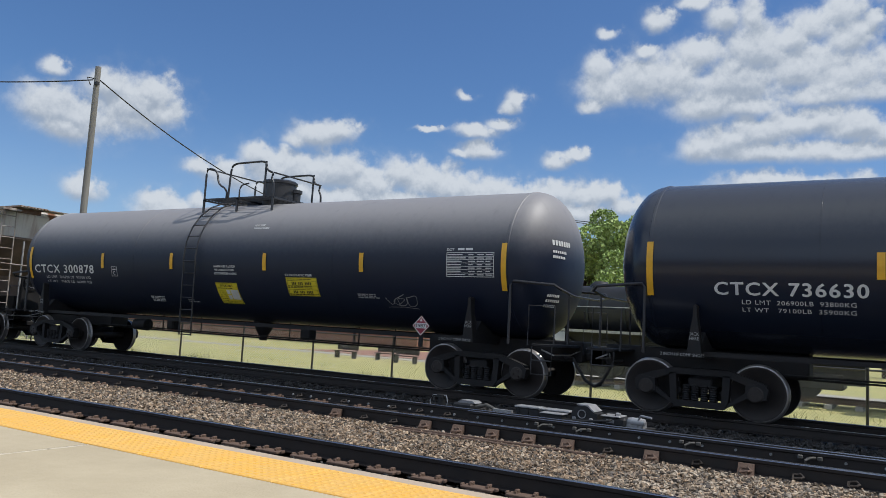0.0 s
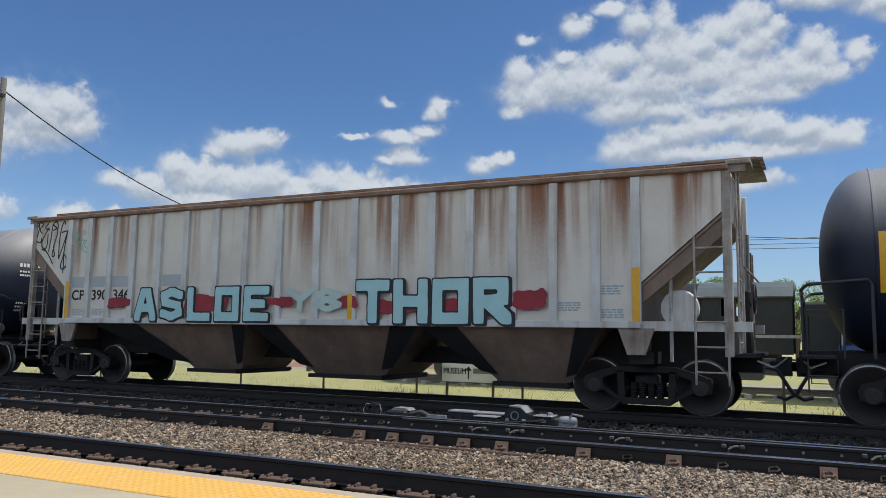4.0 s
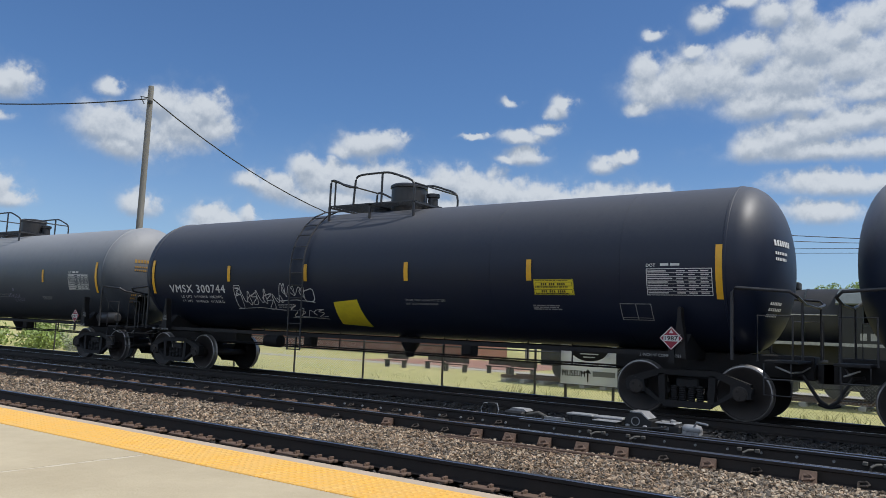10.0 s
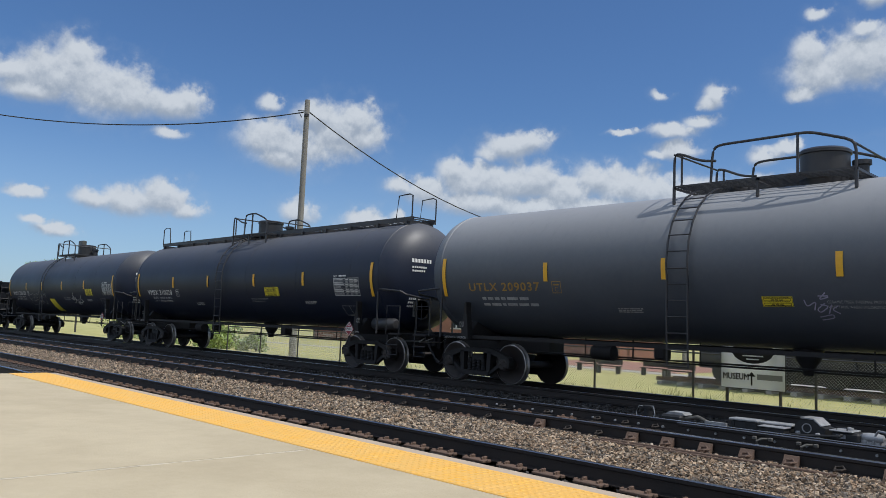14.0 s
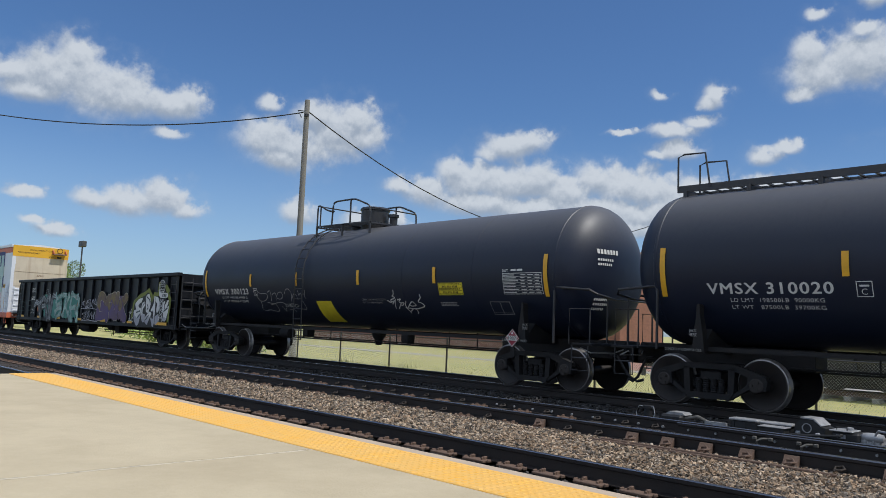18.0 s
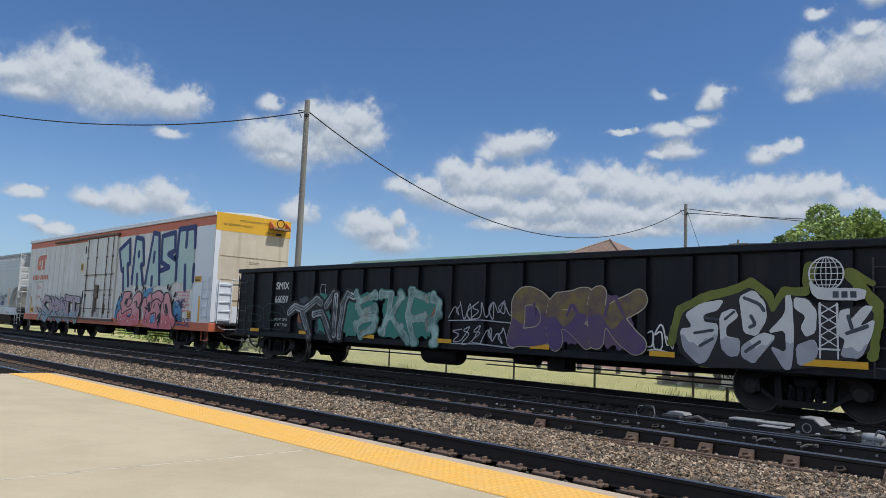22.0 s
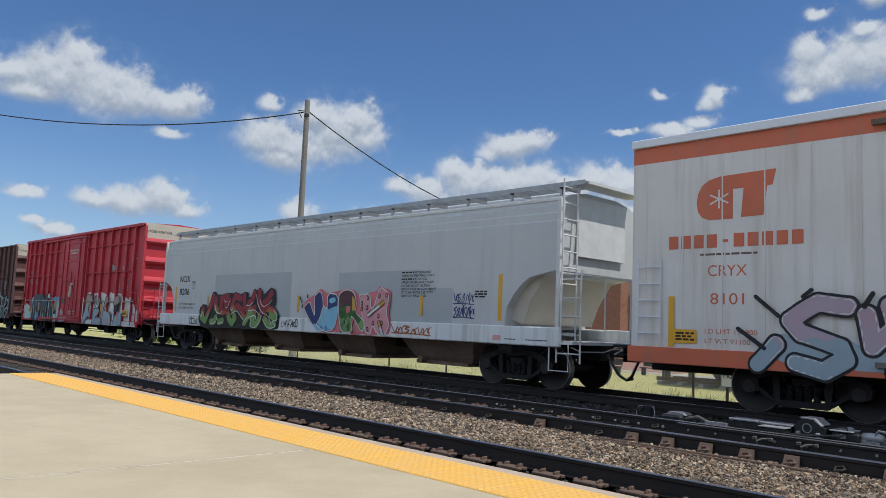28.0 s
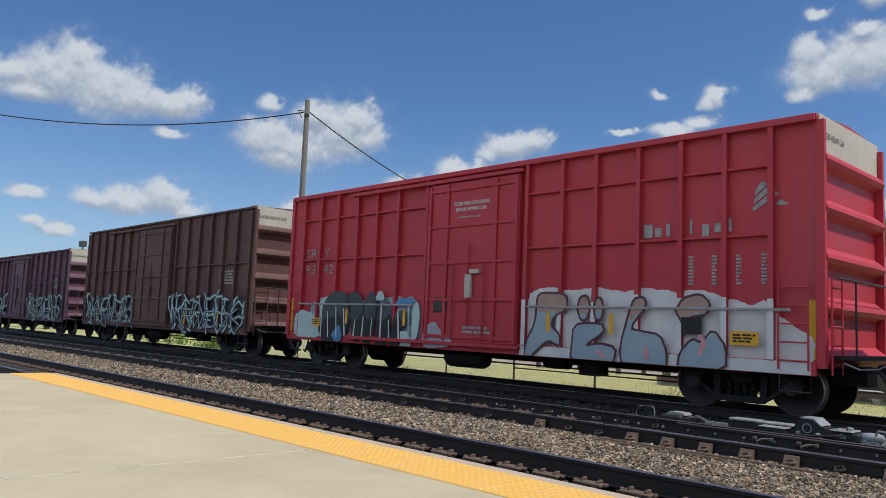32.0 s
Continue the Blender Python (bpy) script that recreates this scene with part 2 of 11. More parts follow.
MAT = dict(
    concrete=surface("concrete", (0.575, 0.485, 0.325), 0.85, second=(0.45, 0.37, 0.24), spread=0.85, scale=0.9, bump=0.25, bump_scale=60),
    concrete_edge=surface("concrete_edge", (0.52, 0.41, 0.30), 0.9, second=(0.36, 0.29, 0.21), scale=3, bump=0.3),
    tactile=surface("tactile", (0.85, 0.45, 0.062), 0.65, second=(0.76, 0.47, 0.15), spread=0.9, scale=3.5, bump=0.1),
    steel_rail=surface("steel_rail", (0.018, 0.016, 0.016), 0.6, spec=0.33, second=(0.040, 0.029, 0.023), scale=3, bump=0.1),
    rail_head=surface("rail_head", (0.50, 0.50, 0.51), 0.26, 0.9, second=(0.2, 0.19, 0.18), scale=4, stretch=(0.1, 1, 1)),
    rust_plate=surface("rust_plate", (0.15, 0.095, 0.068), 0.85, second=(0.07, 0.048, 0.036), scale=6, bump=0.3),
    tie_wood=surface("tie_wood", (0.028, 0.022, 0.019), 0.9, second=(0.075, 0.06, 0.048), scale=2, stretch=(1, 0.15, 1), bump=0.5, bump_scale=25),
    ballast=surface("ballast", (0.36, 0.265, 0.175), 0.9, second=(0.21, 0.17, 0.13), spread=0.8, scale=5, bump=0.5, bump_scale=60, island=0.8),
    ballast_brown=surface("ballast_brown", (0.31, 0.215, 0.135), 0.9, second=(0.125, 0.088, 0.06), spread=0.8, scale=5, bump=0.5, bump_scale=60, island=0.5),
    ballast_slate=surface("ballast_slate", (0.16, 0.135, 0.11), 0.9, second=(0.05, 0.042, 0.036), spread=0.8, scale=5, bump=0.5, bump_scale=60, island=0.5),
    ballast_pale=surface("ballast_pale", (0.50, 0.42, 0.32), 0.9, second=(0.28, 0.22, 0.16), spread=0.8, scale=5, bump=0.5, bump_scale=60, island=0.3),
    ballast_bed=surface("ballast_bed", (0.050, 0.043, 0.038), 0.95, second=(0.018, 0.017, 0.016), spread=0.9, scale=9, bump=1.0, bump_scale=30),
    ballast_dark=surface("ballast_dark", (0.07, 0.064, 0.06), 0.85, second=(0.014, 0.014, 0.014), spread=0.8, scale=7, bump=1.0, bump_scale=30, island=0.5),
    grass=surface("grass", (0.51, 0.455, 0.19), 0.95, second=(0.34, 0.35, 0.12), spread=0.8, scale=0.35, bump=0.4, bump_scale=45),
    galvanised=surface("galvanised", (0.38, 0.39, 0.40), 0.45, 0.7, scale=4),
    dark_metal=surface("dark_metal", (0.030, 0.032, 0.038), 0.45, 0.2, second=(0.06, 0.055, 0.052), scale=3),
)


# ---- mesh helpers ----
class Shape:
    """Collects vertices and faces for one mesh."""

    def __init__(self):
        self.v, self.f = [], []

    def add(self, verts, faces):
        n = len(self.v)
        self.v += [tuple(p) for p in verts]
        self.f += [tuple(n + i for i in q) for q in faces]
        return self

    def box(self, x0, x1, y0, y1, z0, z1, bevel=0.0):
        if bevel <= 0:
            v = [(x, y, z) for z in (z0, z1) for y in (y0, y1) for x in (x0, x1)]
            return self.add(v, [(0, 2, 3, 1), (4, 5, 7, 6), (0, 1, 5, 4), (2, 6, 7, 3), (0, 4, 6, 2), (1, 3, 7, 5)])
        b = min(bevel, (x1 - x0) * 0.45, (y1 - y0) * 0.45, (z1 - z0) * 0.45)
        rings = []
        for z, k in ((z0, b), (z0 + b, 0), (z1 - b, 0), (z1, b)):
            rings.append([(x0 + k + (b if not k else 0), y0 + k, z), (x1 - k - (b if not k else 0), y0 + k, z), (x1 - k, y0 + k + (b if not k else 0), z), (x1 - k, y1 - k - (b if not k else 0), z),
                          (x1 - k - (b if not k else 0), y1 - k, z), (x0 + k + (b if not k else 0), y1 - k, z), (x0 + k, y1 - k - (b if not k else 0), z), (x0 + k, y0 + k + (b if not k else 0), z)])
        return self.loft(rings)

    def loft(self, rings, caps=True, closed=True):
        n = len(rings[0])
        v = [p for r in rings for p in r]
        f = []
        for i in range(len(rings) - 1):
            for j in range(n if closed else n - 1):
                k = (j + 1) % n
                f.append((i * n + j, i * n + k, (i + 1) * n + k, (i + 1) * n + j))
        if caps:
            f += [tuple(range(n))[::-1], tuple(range((len(rings) - 1) * n, len(rings) * n))]
        return self.add(v, f)

    def prism(self, outline, y0, y1):
        """An outline in (x, z) drawn out from y0 to y1."""
        return self.loft([[(x, y0, z) for x, z in outline], [(x, y1, z) for x, z in outline]])

    def prism_x(self, outline, x0, x1):
        """An outline in (y, z) drawn out from x0 to x1."""
        return self.loft([[(x0, y, z) for y, z in outline], [(x1, y, z) for y, z in outline]])

    def rod(self, points, r, n=8):
        """A round bar through the points."""
        pts = [Vector(p) for p in points]
        rings = []
        for i, p in enumerate(pts):
            a, b = pts[max(i - 1, 0)], pts[min(i + 1, len(pts) - 1)]
            d = (b - a).normalized()
            side = d.cross(Vector((0, 0, 1)) if abs(d.z) < 0.95 else Vector((1, 0, 0))).normalized()
            up = side.cross(d)
            rings.append([p + side * (r * math.cos(2 * math.pi * k / n)) + up * (r * math.sin(2 * math.pi * k / n)) for k in range(n)])
        return self.loft(rings)

    def lathe(self, profile, axis="z", at=(0, 0, 0), n=32, caps=True):
        """Turns a profile of (radius, height) round an axis."""
        rings = []
        for r, h in profile:
            ring = []
            for k in range(n):
                c, s = r * math.cos(2 * math.pi * k / n), r * math.sin(2 * math.pi * k / n)
                p = (c, s, h) if axis == "z" else (h, c, s) if axis == "x" else (s, h, c)
                ring.append((p[0] + at[0], p[1] + at[1], p[2] + at[2]))
            rings.append(ring)
        return self.loft(rings, caps)

    def mesh(self, name, material, shade=0):
        me = bpy.data.meshes.new(name)
        me.from_pydata([tuple(p) for p in self.v], [], self.f)
        me.materials.append(material)
        if shade:
            me.shade_smooth()
            me.set_sharp_from_angle(angle=radians(shade))
        return me


def part(name, shape, material, parent=None, label="", at=None, shade=0):
    """Links a shape as one mesh object, under a thing or a part."""
    me = shape if isinstance(shape, bpy.types.Mesh) else shape.mesh(name, material, shade)
    ob = new(name, me)
    ob.parent = parent
    if at is not None:
        ob.matrix_basis = at
    return tagged(ob, label)


def thing(name, label, category, at=None, group="", kind=""):
    ob = new(name)
    ob.empty_display_size = 0.3
    if at is not None:
        ob.matrix_basis = at
    return tagged(ob, label, category, group, kind)


def setting(name, shape, material, label, category="", kind="structure", shade=0):
    return tagged(part(name, shape, material, shade=shade), label, category, "", kind)


def bars(width, height, lines, seed=0, fill=0.62):
    """Small writing that cannot be read: rows of plain bars, as (u0, u1, v0, v1) in metres from the lower left corner."""
    rnd, out = random.Random(seed), []
    step = height / lines
    for i in range(lines):
        u, v = 0.0, height - (i + 1) * step
        while u < width * (0.75 + 0.25 * rnd.random()):
            w = step * rnd.uniform(0.8, 3.2)
            out.append((u, min(u + w, width), v + step * 0.2, v + step * (0.2 + fill)))
            u += w + step * 0.45
    return out


FONT_CACHE = {}


def letters(text, size, bold=0.0, spacing=1.0, shear=0.0):
    """Triangles of a line of built-in lettering: (points in u, v), faces."""
    key = (text, bold, spacing, shear)
    if key not in FONT_CACHE:
        cu = bpy.data.curves.new("lettering", "FONT")
        cu.body, cu.size, cu.offset, cu.space_character, cu.shear = text, 1.0, bold, spacing, shear
        cu.resolution_u = 3
        ob = bpy.data.objects.new("lettering", cu)
        me = bpy.data.meshes.new_from_object(ob)
        FONT_CACHE[key] = ([(v.co.x, v.co.y) for v in me.vertices], [tuple(p.vertices) for p in me.polygons])
        bpy.data.objects.remove(ob)
        bpy.data.curves.remove(cu)
        bpy.data.meshes.remove(me)
    pts, faces = FONT_CACHE[key]
    return [(x * size, y * size) for x, y in pts], faces


class Side:
    """A side of a car on which marks lie: flat at y = -half, or round a tank of radius r and axis height zc. Marks stand proud by lift."""

    def __init__(self, half, r=0.0, zc=0.0):
        self.half, self.r, self.zc = half, r, zc

    def place(self, x, z, lift):
        if not self.r:
            return (x, -self.half - lift, z)
        a = (z - self.zc) / self.r
        return (x, -(self.r + lift) * math.cos(a), self.zc + (self.r + lift) * math.sin(a))

    def rects(self, items, lift=0.004):
        s = Shape()
        for x0, x1, z0, z1 in items:
            n = max(1, math.ceil((z1 - z0) / 0.12)) if self.r else 1
            v, f = [], []
            for i in range(n + 1):
                z = z0 + (z1 - z0) * i / n
                v += [self.place(x0, z, lift), self.place(x1, z, lift)]
                if i:
                    k = 2 * i
                    f.append((k - 2, k - 1, k + 1, k))
            s.add(v, f)
        return s

    def outline(self, x0, x1, z0, z1, w, lift=0.005):
        return [(x0, x1, z1 - w, z1), (x0, x1, z0, z0 + w), (x0, x0 + w, z0 + w, z1 - w), (x1 - w, x1, z0 + w, z1 - w)]

    def text(self, text, x, z, size, bold=0.0, width=None, spacing=1.0, lift=0.004, shear=0.0, tilt=0.0, stretch=1.0):
        """Lettering whose lower left corner is (x, z); size is the height of its capitals; width squeezes it to that length."""
        pts, faces = letters(text, size / 0.70, 0.0, spacing, shear)
        if not pts:
            return Shape()
        u0, u1 = min(p[0] for p in pts), max(p[0] for p in pts)
        k = width / (u1 - u0) if width else 1.0
        c, s = math.cos(tilt), math.sin(tilt)
        out = Shape()
        # a bold face is laid over itself with small shifts
        for i, (du, dv) in enumerate(((0, 0), (0.075, 0), (0.038, 0.03), (0.038, -0.02)) if bold else ((0, 0),)):
            out.add([self.place(x + (u - u0) * k * c - v * stretch * s + du * size, z + (u - u0) * k * s + v * stretch * c + dv * size, lift + 0.0007 * i) for u, v in pts], faces)
        return out

    def ribbon(self, points, w, lift=0.006):
        """A painted stroke through points (x, z)."""
        s, v, f = Shape(), [], []
        for i, (x, z) in enumerate(points):
            a, b = points[max(i - 1, 0)], points[min(i + 1, len(points) - 1)]
            dx, dz = b[0] - a[0], b[1] - a[1]
            k = 0.5 * w / (math.hypot(dx, dz) or 1)
            v += [self.place(x - dz * k, z + dx * k, lift), self.place(x + dz * k, z - dx * k, lift)]
            if i:
                f.append((2 * i - 2, 2 * i - 1, 2 * i + 1, 2 * i))
        return s.add(v, f)

    def patch(self, points, lift=0.003):
        """A filled outline (x, z); on a tank it is cut into strips."""
        if not self.r:
            return Shape().add([self.place(x, z, lift) for x, z in points], [tuple(range(len(points)))])
        zs = [p[1] for p in points]
        n, s = max(2, math.ceil((max(zs) - min(zs)) / 0.08)), Shape()
        rows = []
        for i in range(n + 1):
            z = min(zs) + (max(zs) - min(zs)) * (i + 1e-4) / (n + 2e-4)
            cuts = []
            for (xa, za), (xb, zb) in zip(points, points[1:] + points[:1]):
                if (za <= z) != (zb <= z):
                    cuts.append(xa + (xb - xa) * (z - za) / (zb - za))
            if len(cuts) >= 2:
                rows.append((min(cuts), max(cuts), z))
        v = [self.place(x, z, lift) for a, b, z in rows for x in (a, b)]
        return s.add(v, [(2 * i, 2 * i + 1, 2 * i + 3, 2 * i + 2) for i in range(len(rows) - 1)])


def merge(*shapes):
    s = Shape()
    for k in shapes:
        s.add(k.v, k.f)
    return s


# ---- ground, tracks and platform ----
def rail_profile(y, top=0.0):
    """Outline of a rail in (y, z)."""
    return [(y - 0.076, top - 0.18), (y + 0.076, top - 0.18), (y + 0.076, top - 0.168), (y + 0.012, top - 0.15), (y + 0.009, top - 0.05), (y + 0.036, top - 0.038),
            (y + 0.036, top - 0.006), (y - 0.036, top - 0.006), (y - 0.036, top - 0.038), (y - 0.009, top - 0.05), (y - 0.012, top - 0.15), (y - 0.076, top - 0.168)]


def head_profile(y, top=0.0):
    return [(y - 0.034, top - 0.006), (y - 0.022, top), (y + 0.022, top), (y + 0.034, top - 0.006)]


def make_rail(name, y, x0, x1, parent, top=0.0):
    r = part("rail", Shape().prism_x(rail_profile(y, top), x0, x1), MAT["steel_rail"], parent, "dark rusted steel rail")
    part("rail_head", Shape().prism_x(head_profile(y, top), x0, x1), MAT["rail_head"], r, "polished running surface")
    return r


def uneven(x0, x1, y0, y1, z, nx, ny, rough, seed):
    s, rnd = Shape(), random.Random(seed)
    v = [(x0 + (x1 - x0) * i / nx, y0 + (y1 - y0) * j / ny, z + rnd.uniform(-rough, rough)) for j in range(ny + 1) for i in range(nx + 1)]
    f = [(j * (nx + 1) + i, j * (nx + 1) + i + 1, (j + 1) * (nx + 1) + i + 1, (j + 1) * (nx + 1) + i) for j in range(ny) for i in range(nx)]
    return s.add(v, f)


def ground_height(y):
    """The lawn falls gently from the fence to the museum track."""
    if y < 17.5:
        return -0.36
    return -0.36 - 0.62 * min(1.0, (y - 17.5) / 14.0)


def make_ground():
    ys = [-400, -60, -12, 3.0, 16.6, 17.5, 20, 23, 26, 29, 31.5, 40, 60, 120, 400, 1800]
    xs = [-1800, -500, -200, -120, -80, -60, -45, -30, -15, 0, 15, 30, 60, 120, 400, 1800]
    v = [(x, y, ground_height(y) if y > 16.7 else -0.5) for y in ys for x in xs]
    n = len(xs)
    f = [(j * n + i, j * n + i + 1, (j + 1) * n + i + 1, (j + 1) * n + i) for j in range(len(ys) - 1) for i in range(n - 1)]
    setting("ground", Shape().add(v, f), MAT["grass"], "dry mown summer grass in green and straw yellow", "lawn")
    setting("ballast_bed", uneven(-150, 45, 4.15, 17.2, -0.235, 390, 26, 0.02, 3), MAT["ballast_bed"], "grey brown crushed stone track bed", "ballast")


def scatter_stones(name, x0, x1, y0, y1, z, count, size, mat, label, seed, falloff=0.0, shares=(0.40, 0.22, 0.28, 0.10)):
    """Loose crushed stones, each a small broken block."""
    rng = np.random.default_rng(seed)
    u = rng.random(count)
    x = x1 - (x1 - x0) * (u ** (1 + falloff))
    y = y0 + (y1 - y0) * rng.random(count)
    s = size * rng.uniform(0.5, 1.6, count)
    cube = np.array([(a, b, c) for c in (-1, 1) for b in (-1, 1) for a in (-1, 1)], float)
    v = cube[None] * rng.uniform(0.30, 1.05, (count, 8, 3)) * s[:, None, None] * np.array((1.25, 0.85, 0.5)) * 0.5
    a, b = rng.random(count) * 6.28, rng.uniform(-1.1, 1.1, count)
    ca, sa, cb, sb = np.cos(a), np.sin(a), np.cos(b), np.sin(b)
    vx = v[:, :, 0] * cb[:, None] + v[:, :, 2] * sb[:, None]
    vz = -v[:, :, 0] * sb[:, None] + v[:, :, 2] * cb[:, None]
    px = vx * ca[:, None] - v[:, :, 1] * sa[:, None] + x[:, None]
    py = vx * sa[:, None] + v[:, :, 1] * ca[:, None] + y[:, None]
    pz = vz + z + rng.uniform(-0.02, 0.028, count)[:, None]
    verts = np.stack([px, py, pz], 2).reshape(-1, 3)
    quads = np.array([(0, 2, 3, 1), (4, 5, 7, 6), (0, 1, 5, 4), (2, 6, 7, 3), (0, 4, 6, 2), (1, 3, 7, 5)])
    faces = (np.arange(count)[:, None, None] * 8 + quads[None]).reshape(-1, 4)
    me = bpy.data.meshes.new(name)
    me.vertices.add(len(verts))
    me.vertices.foreach_set("co", verts.ravel())
    me.loops.add(faces.size)
    me.loops.foreach_set("vertex_index", faces.ravel())
    me.polygons.add(len(faces))
    me.polygons.foreach_set("loop_start", np.arange(0, faces.size, 4))
    mats = [mat] if isinstance(mat, bpy.types.Material) else mat
    for m in mats:
        me.materials.append(m)
    if len(mats) > 1:
        me.polygons.foreach_set("material_index", np.repeat(rng.choice(len(mats), count, p=shares), 6).astype(np.int32))
    me.update(calc_edges=True)
    me.shade_flat()
    return tagged(new(name, me), label, "ballast", "", "stuff")


make_ground()


def clip_shape(s, x, y, k):
    """A bent spring clip on a plate, seen as a loop."""
    s.rod([(x - 0.05, y, -0.155), (x - 0.05, y + k * 0.05, -0.11), (x + 0.02, y + k * 0.06, -0.095), (x + 0.055, y + k * 0.03, -0.12), (x + 0.03, y - k * 0.03, -0.13), (x - 0.03, y - k * 0.035, -0.135)], 0.014, 6)


def make_tracks():
    tie = Shape().box(-0.115, 0.115, -1.3, 1.3, -0.38, -0.192, 0.012).mesh("tie", MAT["tie_wood"])
    long_tie = Shape().box(-0.115, 0.115, -1.45, 2.6, -0.38, -0.192, 0.012).mesh("tie", MAT["tie_wood"])
    spiked = Shape().box(-0.16, 0.16, -0.20, 0.18, -0.192, -0.165, 0.006)
    for x in (-0.09, 0.09):
        for y in (-0.095, 0.095):
            spiked.box(x - 0.016, x + 0.016, y - 0.03, y + 0.03, -0.17, -0.135, 0.006)
        spiked.box(x - 0.012, x + 0.012, -0.15, -0.12, -0.17, -0.145)
    for y in (-0.12, 0.12):
        spiked.box(-0.19, -0.165, y - 0.03, y + 0.03, -0.19, -0.155, 0.008).box(0.165, 0.19, y - 0.03, y + 0.03, -0.19, -0.155, 0.008)
    spiked = spiked.mesh("tie_plate", MAT["rust_plate"])
    clipped = Shape().box(-0.10, 0.10, -0.20, 0.18, -0.192, -0.168, 0.006)
    for k in (-1, 1):
        clip_shape(clipped, 0.0, k * 0.11, -k)
    clipped = clipped.mesh("tie_plate", MAT["tie_wood"])
    brace = Shape().box(-0.09, 0.09, -0.30, 0.12, -0.192, -0.165, 0.006).prism_x([(-0.14, -0.166), (-0.035, -0.166), (-0.035, -0.055), (-0.06, -0.055)], -0.085, 0.085)
    clip_shape(brace, 0.0, -0.15, 1)
    clip_shape(brace, 0.02, -0.11, 1)
    brace = brace.mesh("tie_plate", MAT["rust_plate"])
    rnd = random.Random(5)
    for name, yc in (("track_near", TRACK_1), ("track_middle", TRACK_2), ("track_far", TRACK_3)):
        t = thing(name, "railway track of worn steel rails on timber ties", "railway track", kind="structure")
        for k in (-0.5, 0.5):
            make_rail("rail", yc + k * GAUGE, -150, 45, t)
        for i in range(92):
            x = 3.2 - 0.508 * i + rnd.uniform(-0.03, 0.03)
            switch = name == "track_middle" and -8 < x < 2
            if switch:
                x = -5.29 + 0.53 * round((x + 5.29) / 0.53)
            part("tie", long_tie if switch and -7 < x < -3.2 else tie, None, t, at=pose(x, yc, rnd.uniform(-0.012, 0.004), 0, 0, rnd.uniform(-1, 1)))
            if name == "track_far":
                continue
            for k in (-0.5, 0.5):
                m = spiked if name == "track_near" else brace if (switch and -5.6 < x < -3.4 and k < 0) or (switch and i % 3 == 0 and k < 0) else clipped if switch or i % 2 else spiked
                part("tie_plate", m, None, t, at=pose(x, yc + k * GAUGE, 0))
    # the turnout's blades lie against the stock rails
    sw = thing("railway_switch", "dark steel switch blades with rods and braces", "switch", kind="structure")
    for y, k in ((TRACK_2 - GAUGE / 2 + 0.088, 1), (TRACK_2 + GAUGE / 2 - 0.20, -1)):
        b = part("switch_blade", Shape().prism_x(rail_profile(y, -0.004), -5.9, 40), MAT["steel_rail"], sw, "dark steel switch blade")
        part("blade_top", Shape().prism_x(head_profile(y, -0.004), -5.9, 40), MAT["rail_head"], b, "polished blade top")
    for x in (-4.63, -4.04, -2.53, -1.09, 0.49):
        s = Shape().rod([(x - 0.03, TRACK_2 + 0.44, -0.16), (x - 0.02, TRACK_2 + 0.40, -0.10), (x + 0.03, TRACK_2 + 0.44, -0.07), (x + 0.08, TRACK_2 + 0.50, -0.07)], 0.016)
        s.box(x - 0.12, x - 0.06, TRACK_2 + 0.47, TRACK_2 + 0.52, -0.10, -0.05, 0.01).box(x + 0.10, x + 0.16, TRACK_2 + 0.47, TRACK_2 + 0.52, -0.10, -0.05, 0.01)
        part("brace_clip", s, MAT["cable_hose"], sw, "pale bent steel clip")
    for i in range(26):
        x = -9.5 + 0.42 * i
        part("rail_bolt", Shape().lathe([(0.0, 0.0), (0.018, 0.0), (0.018, -0.03), (0.0, -0.03)], "y", (x, TRACK_2 + GAUGE / 2 - 0.21, -0.095), 6), MAT["galvanised"], sw)
    for x in (-4.9, -4.35):
        part("throw_rod", Shape().rod([(x, TRACK_2 - 0.9, -0.17), (x, 12.0, -0.17)], 0.022), MAT["dark_metal"], sw, "steel throw rod under the rails")
    # bright rods along the near stock rail
    part("tie_rod", Shape().rod([(-6.1, 8.98, -0.15), (-3.9, 8.99, -0.15), (-3.1, 9.0, -0.16)], 0.02).rod([(-6.2, 8.88, -0.16), (-4.6, 8.89, -0.16), (-4.1, 8.88, -0.17)], 0.018).rod([(-6.2, 8.78, -0.175), (-5.7, 8.79, -0.17)], 0.016), MAT["rust_plate"], sw, "long thin rod beside the rail")


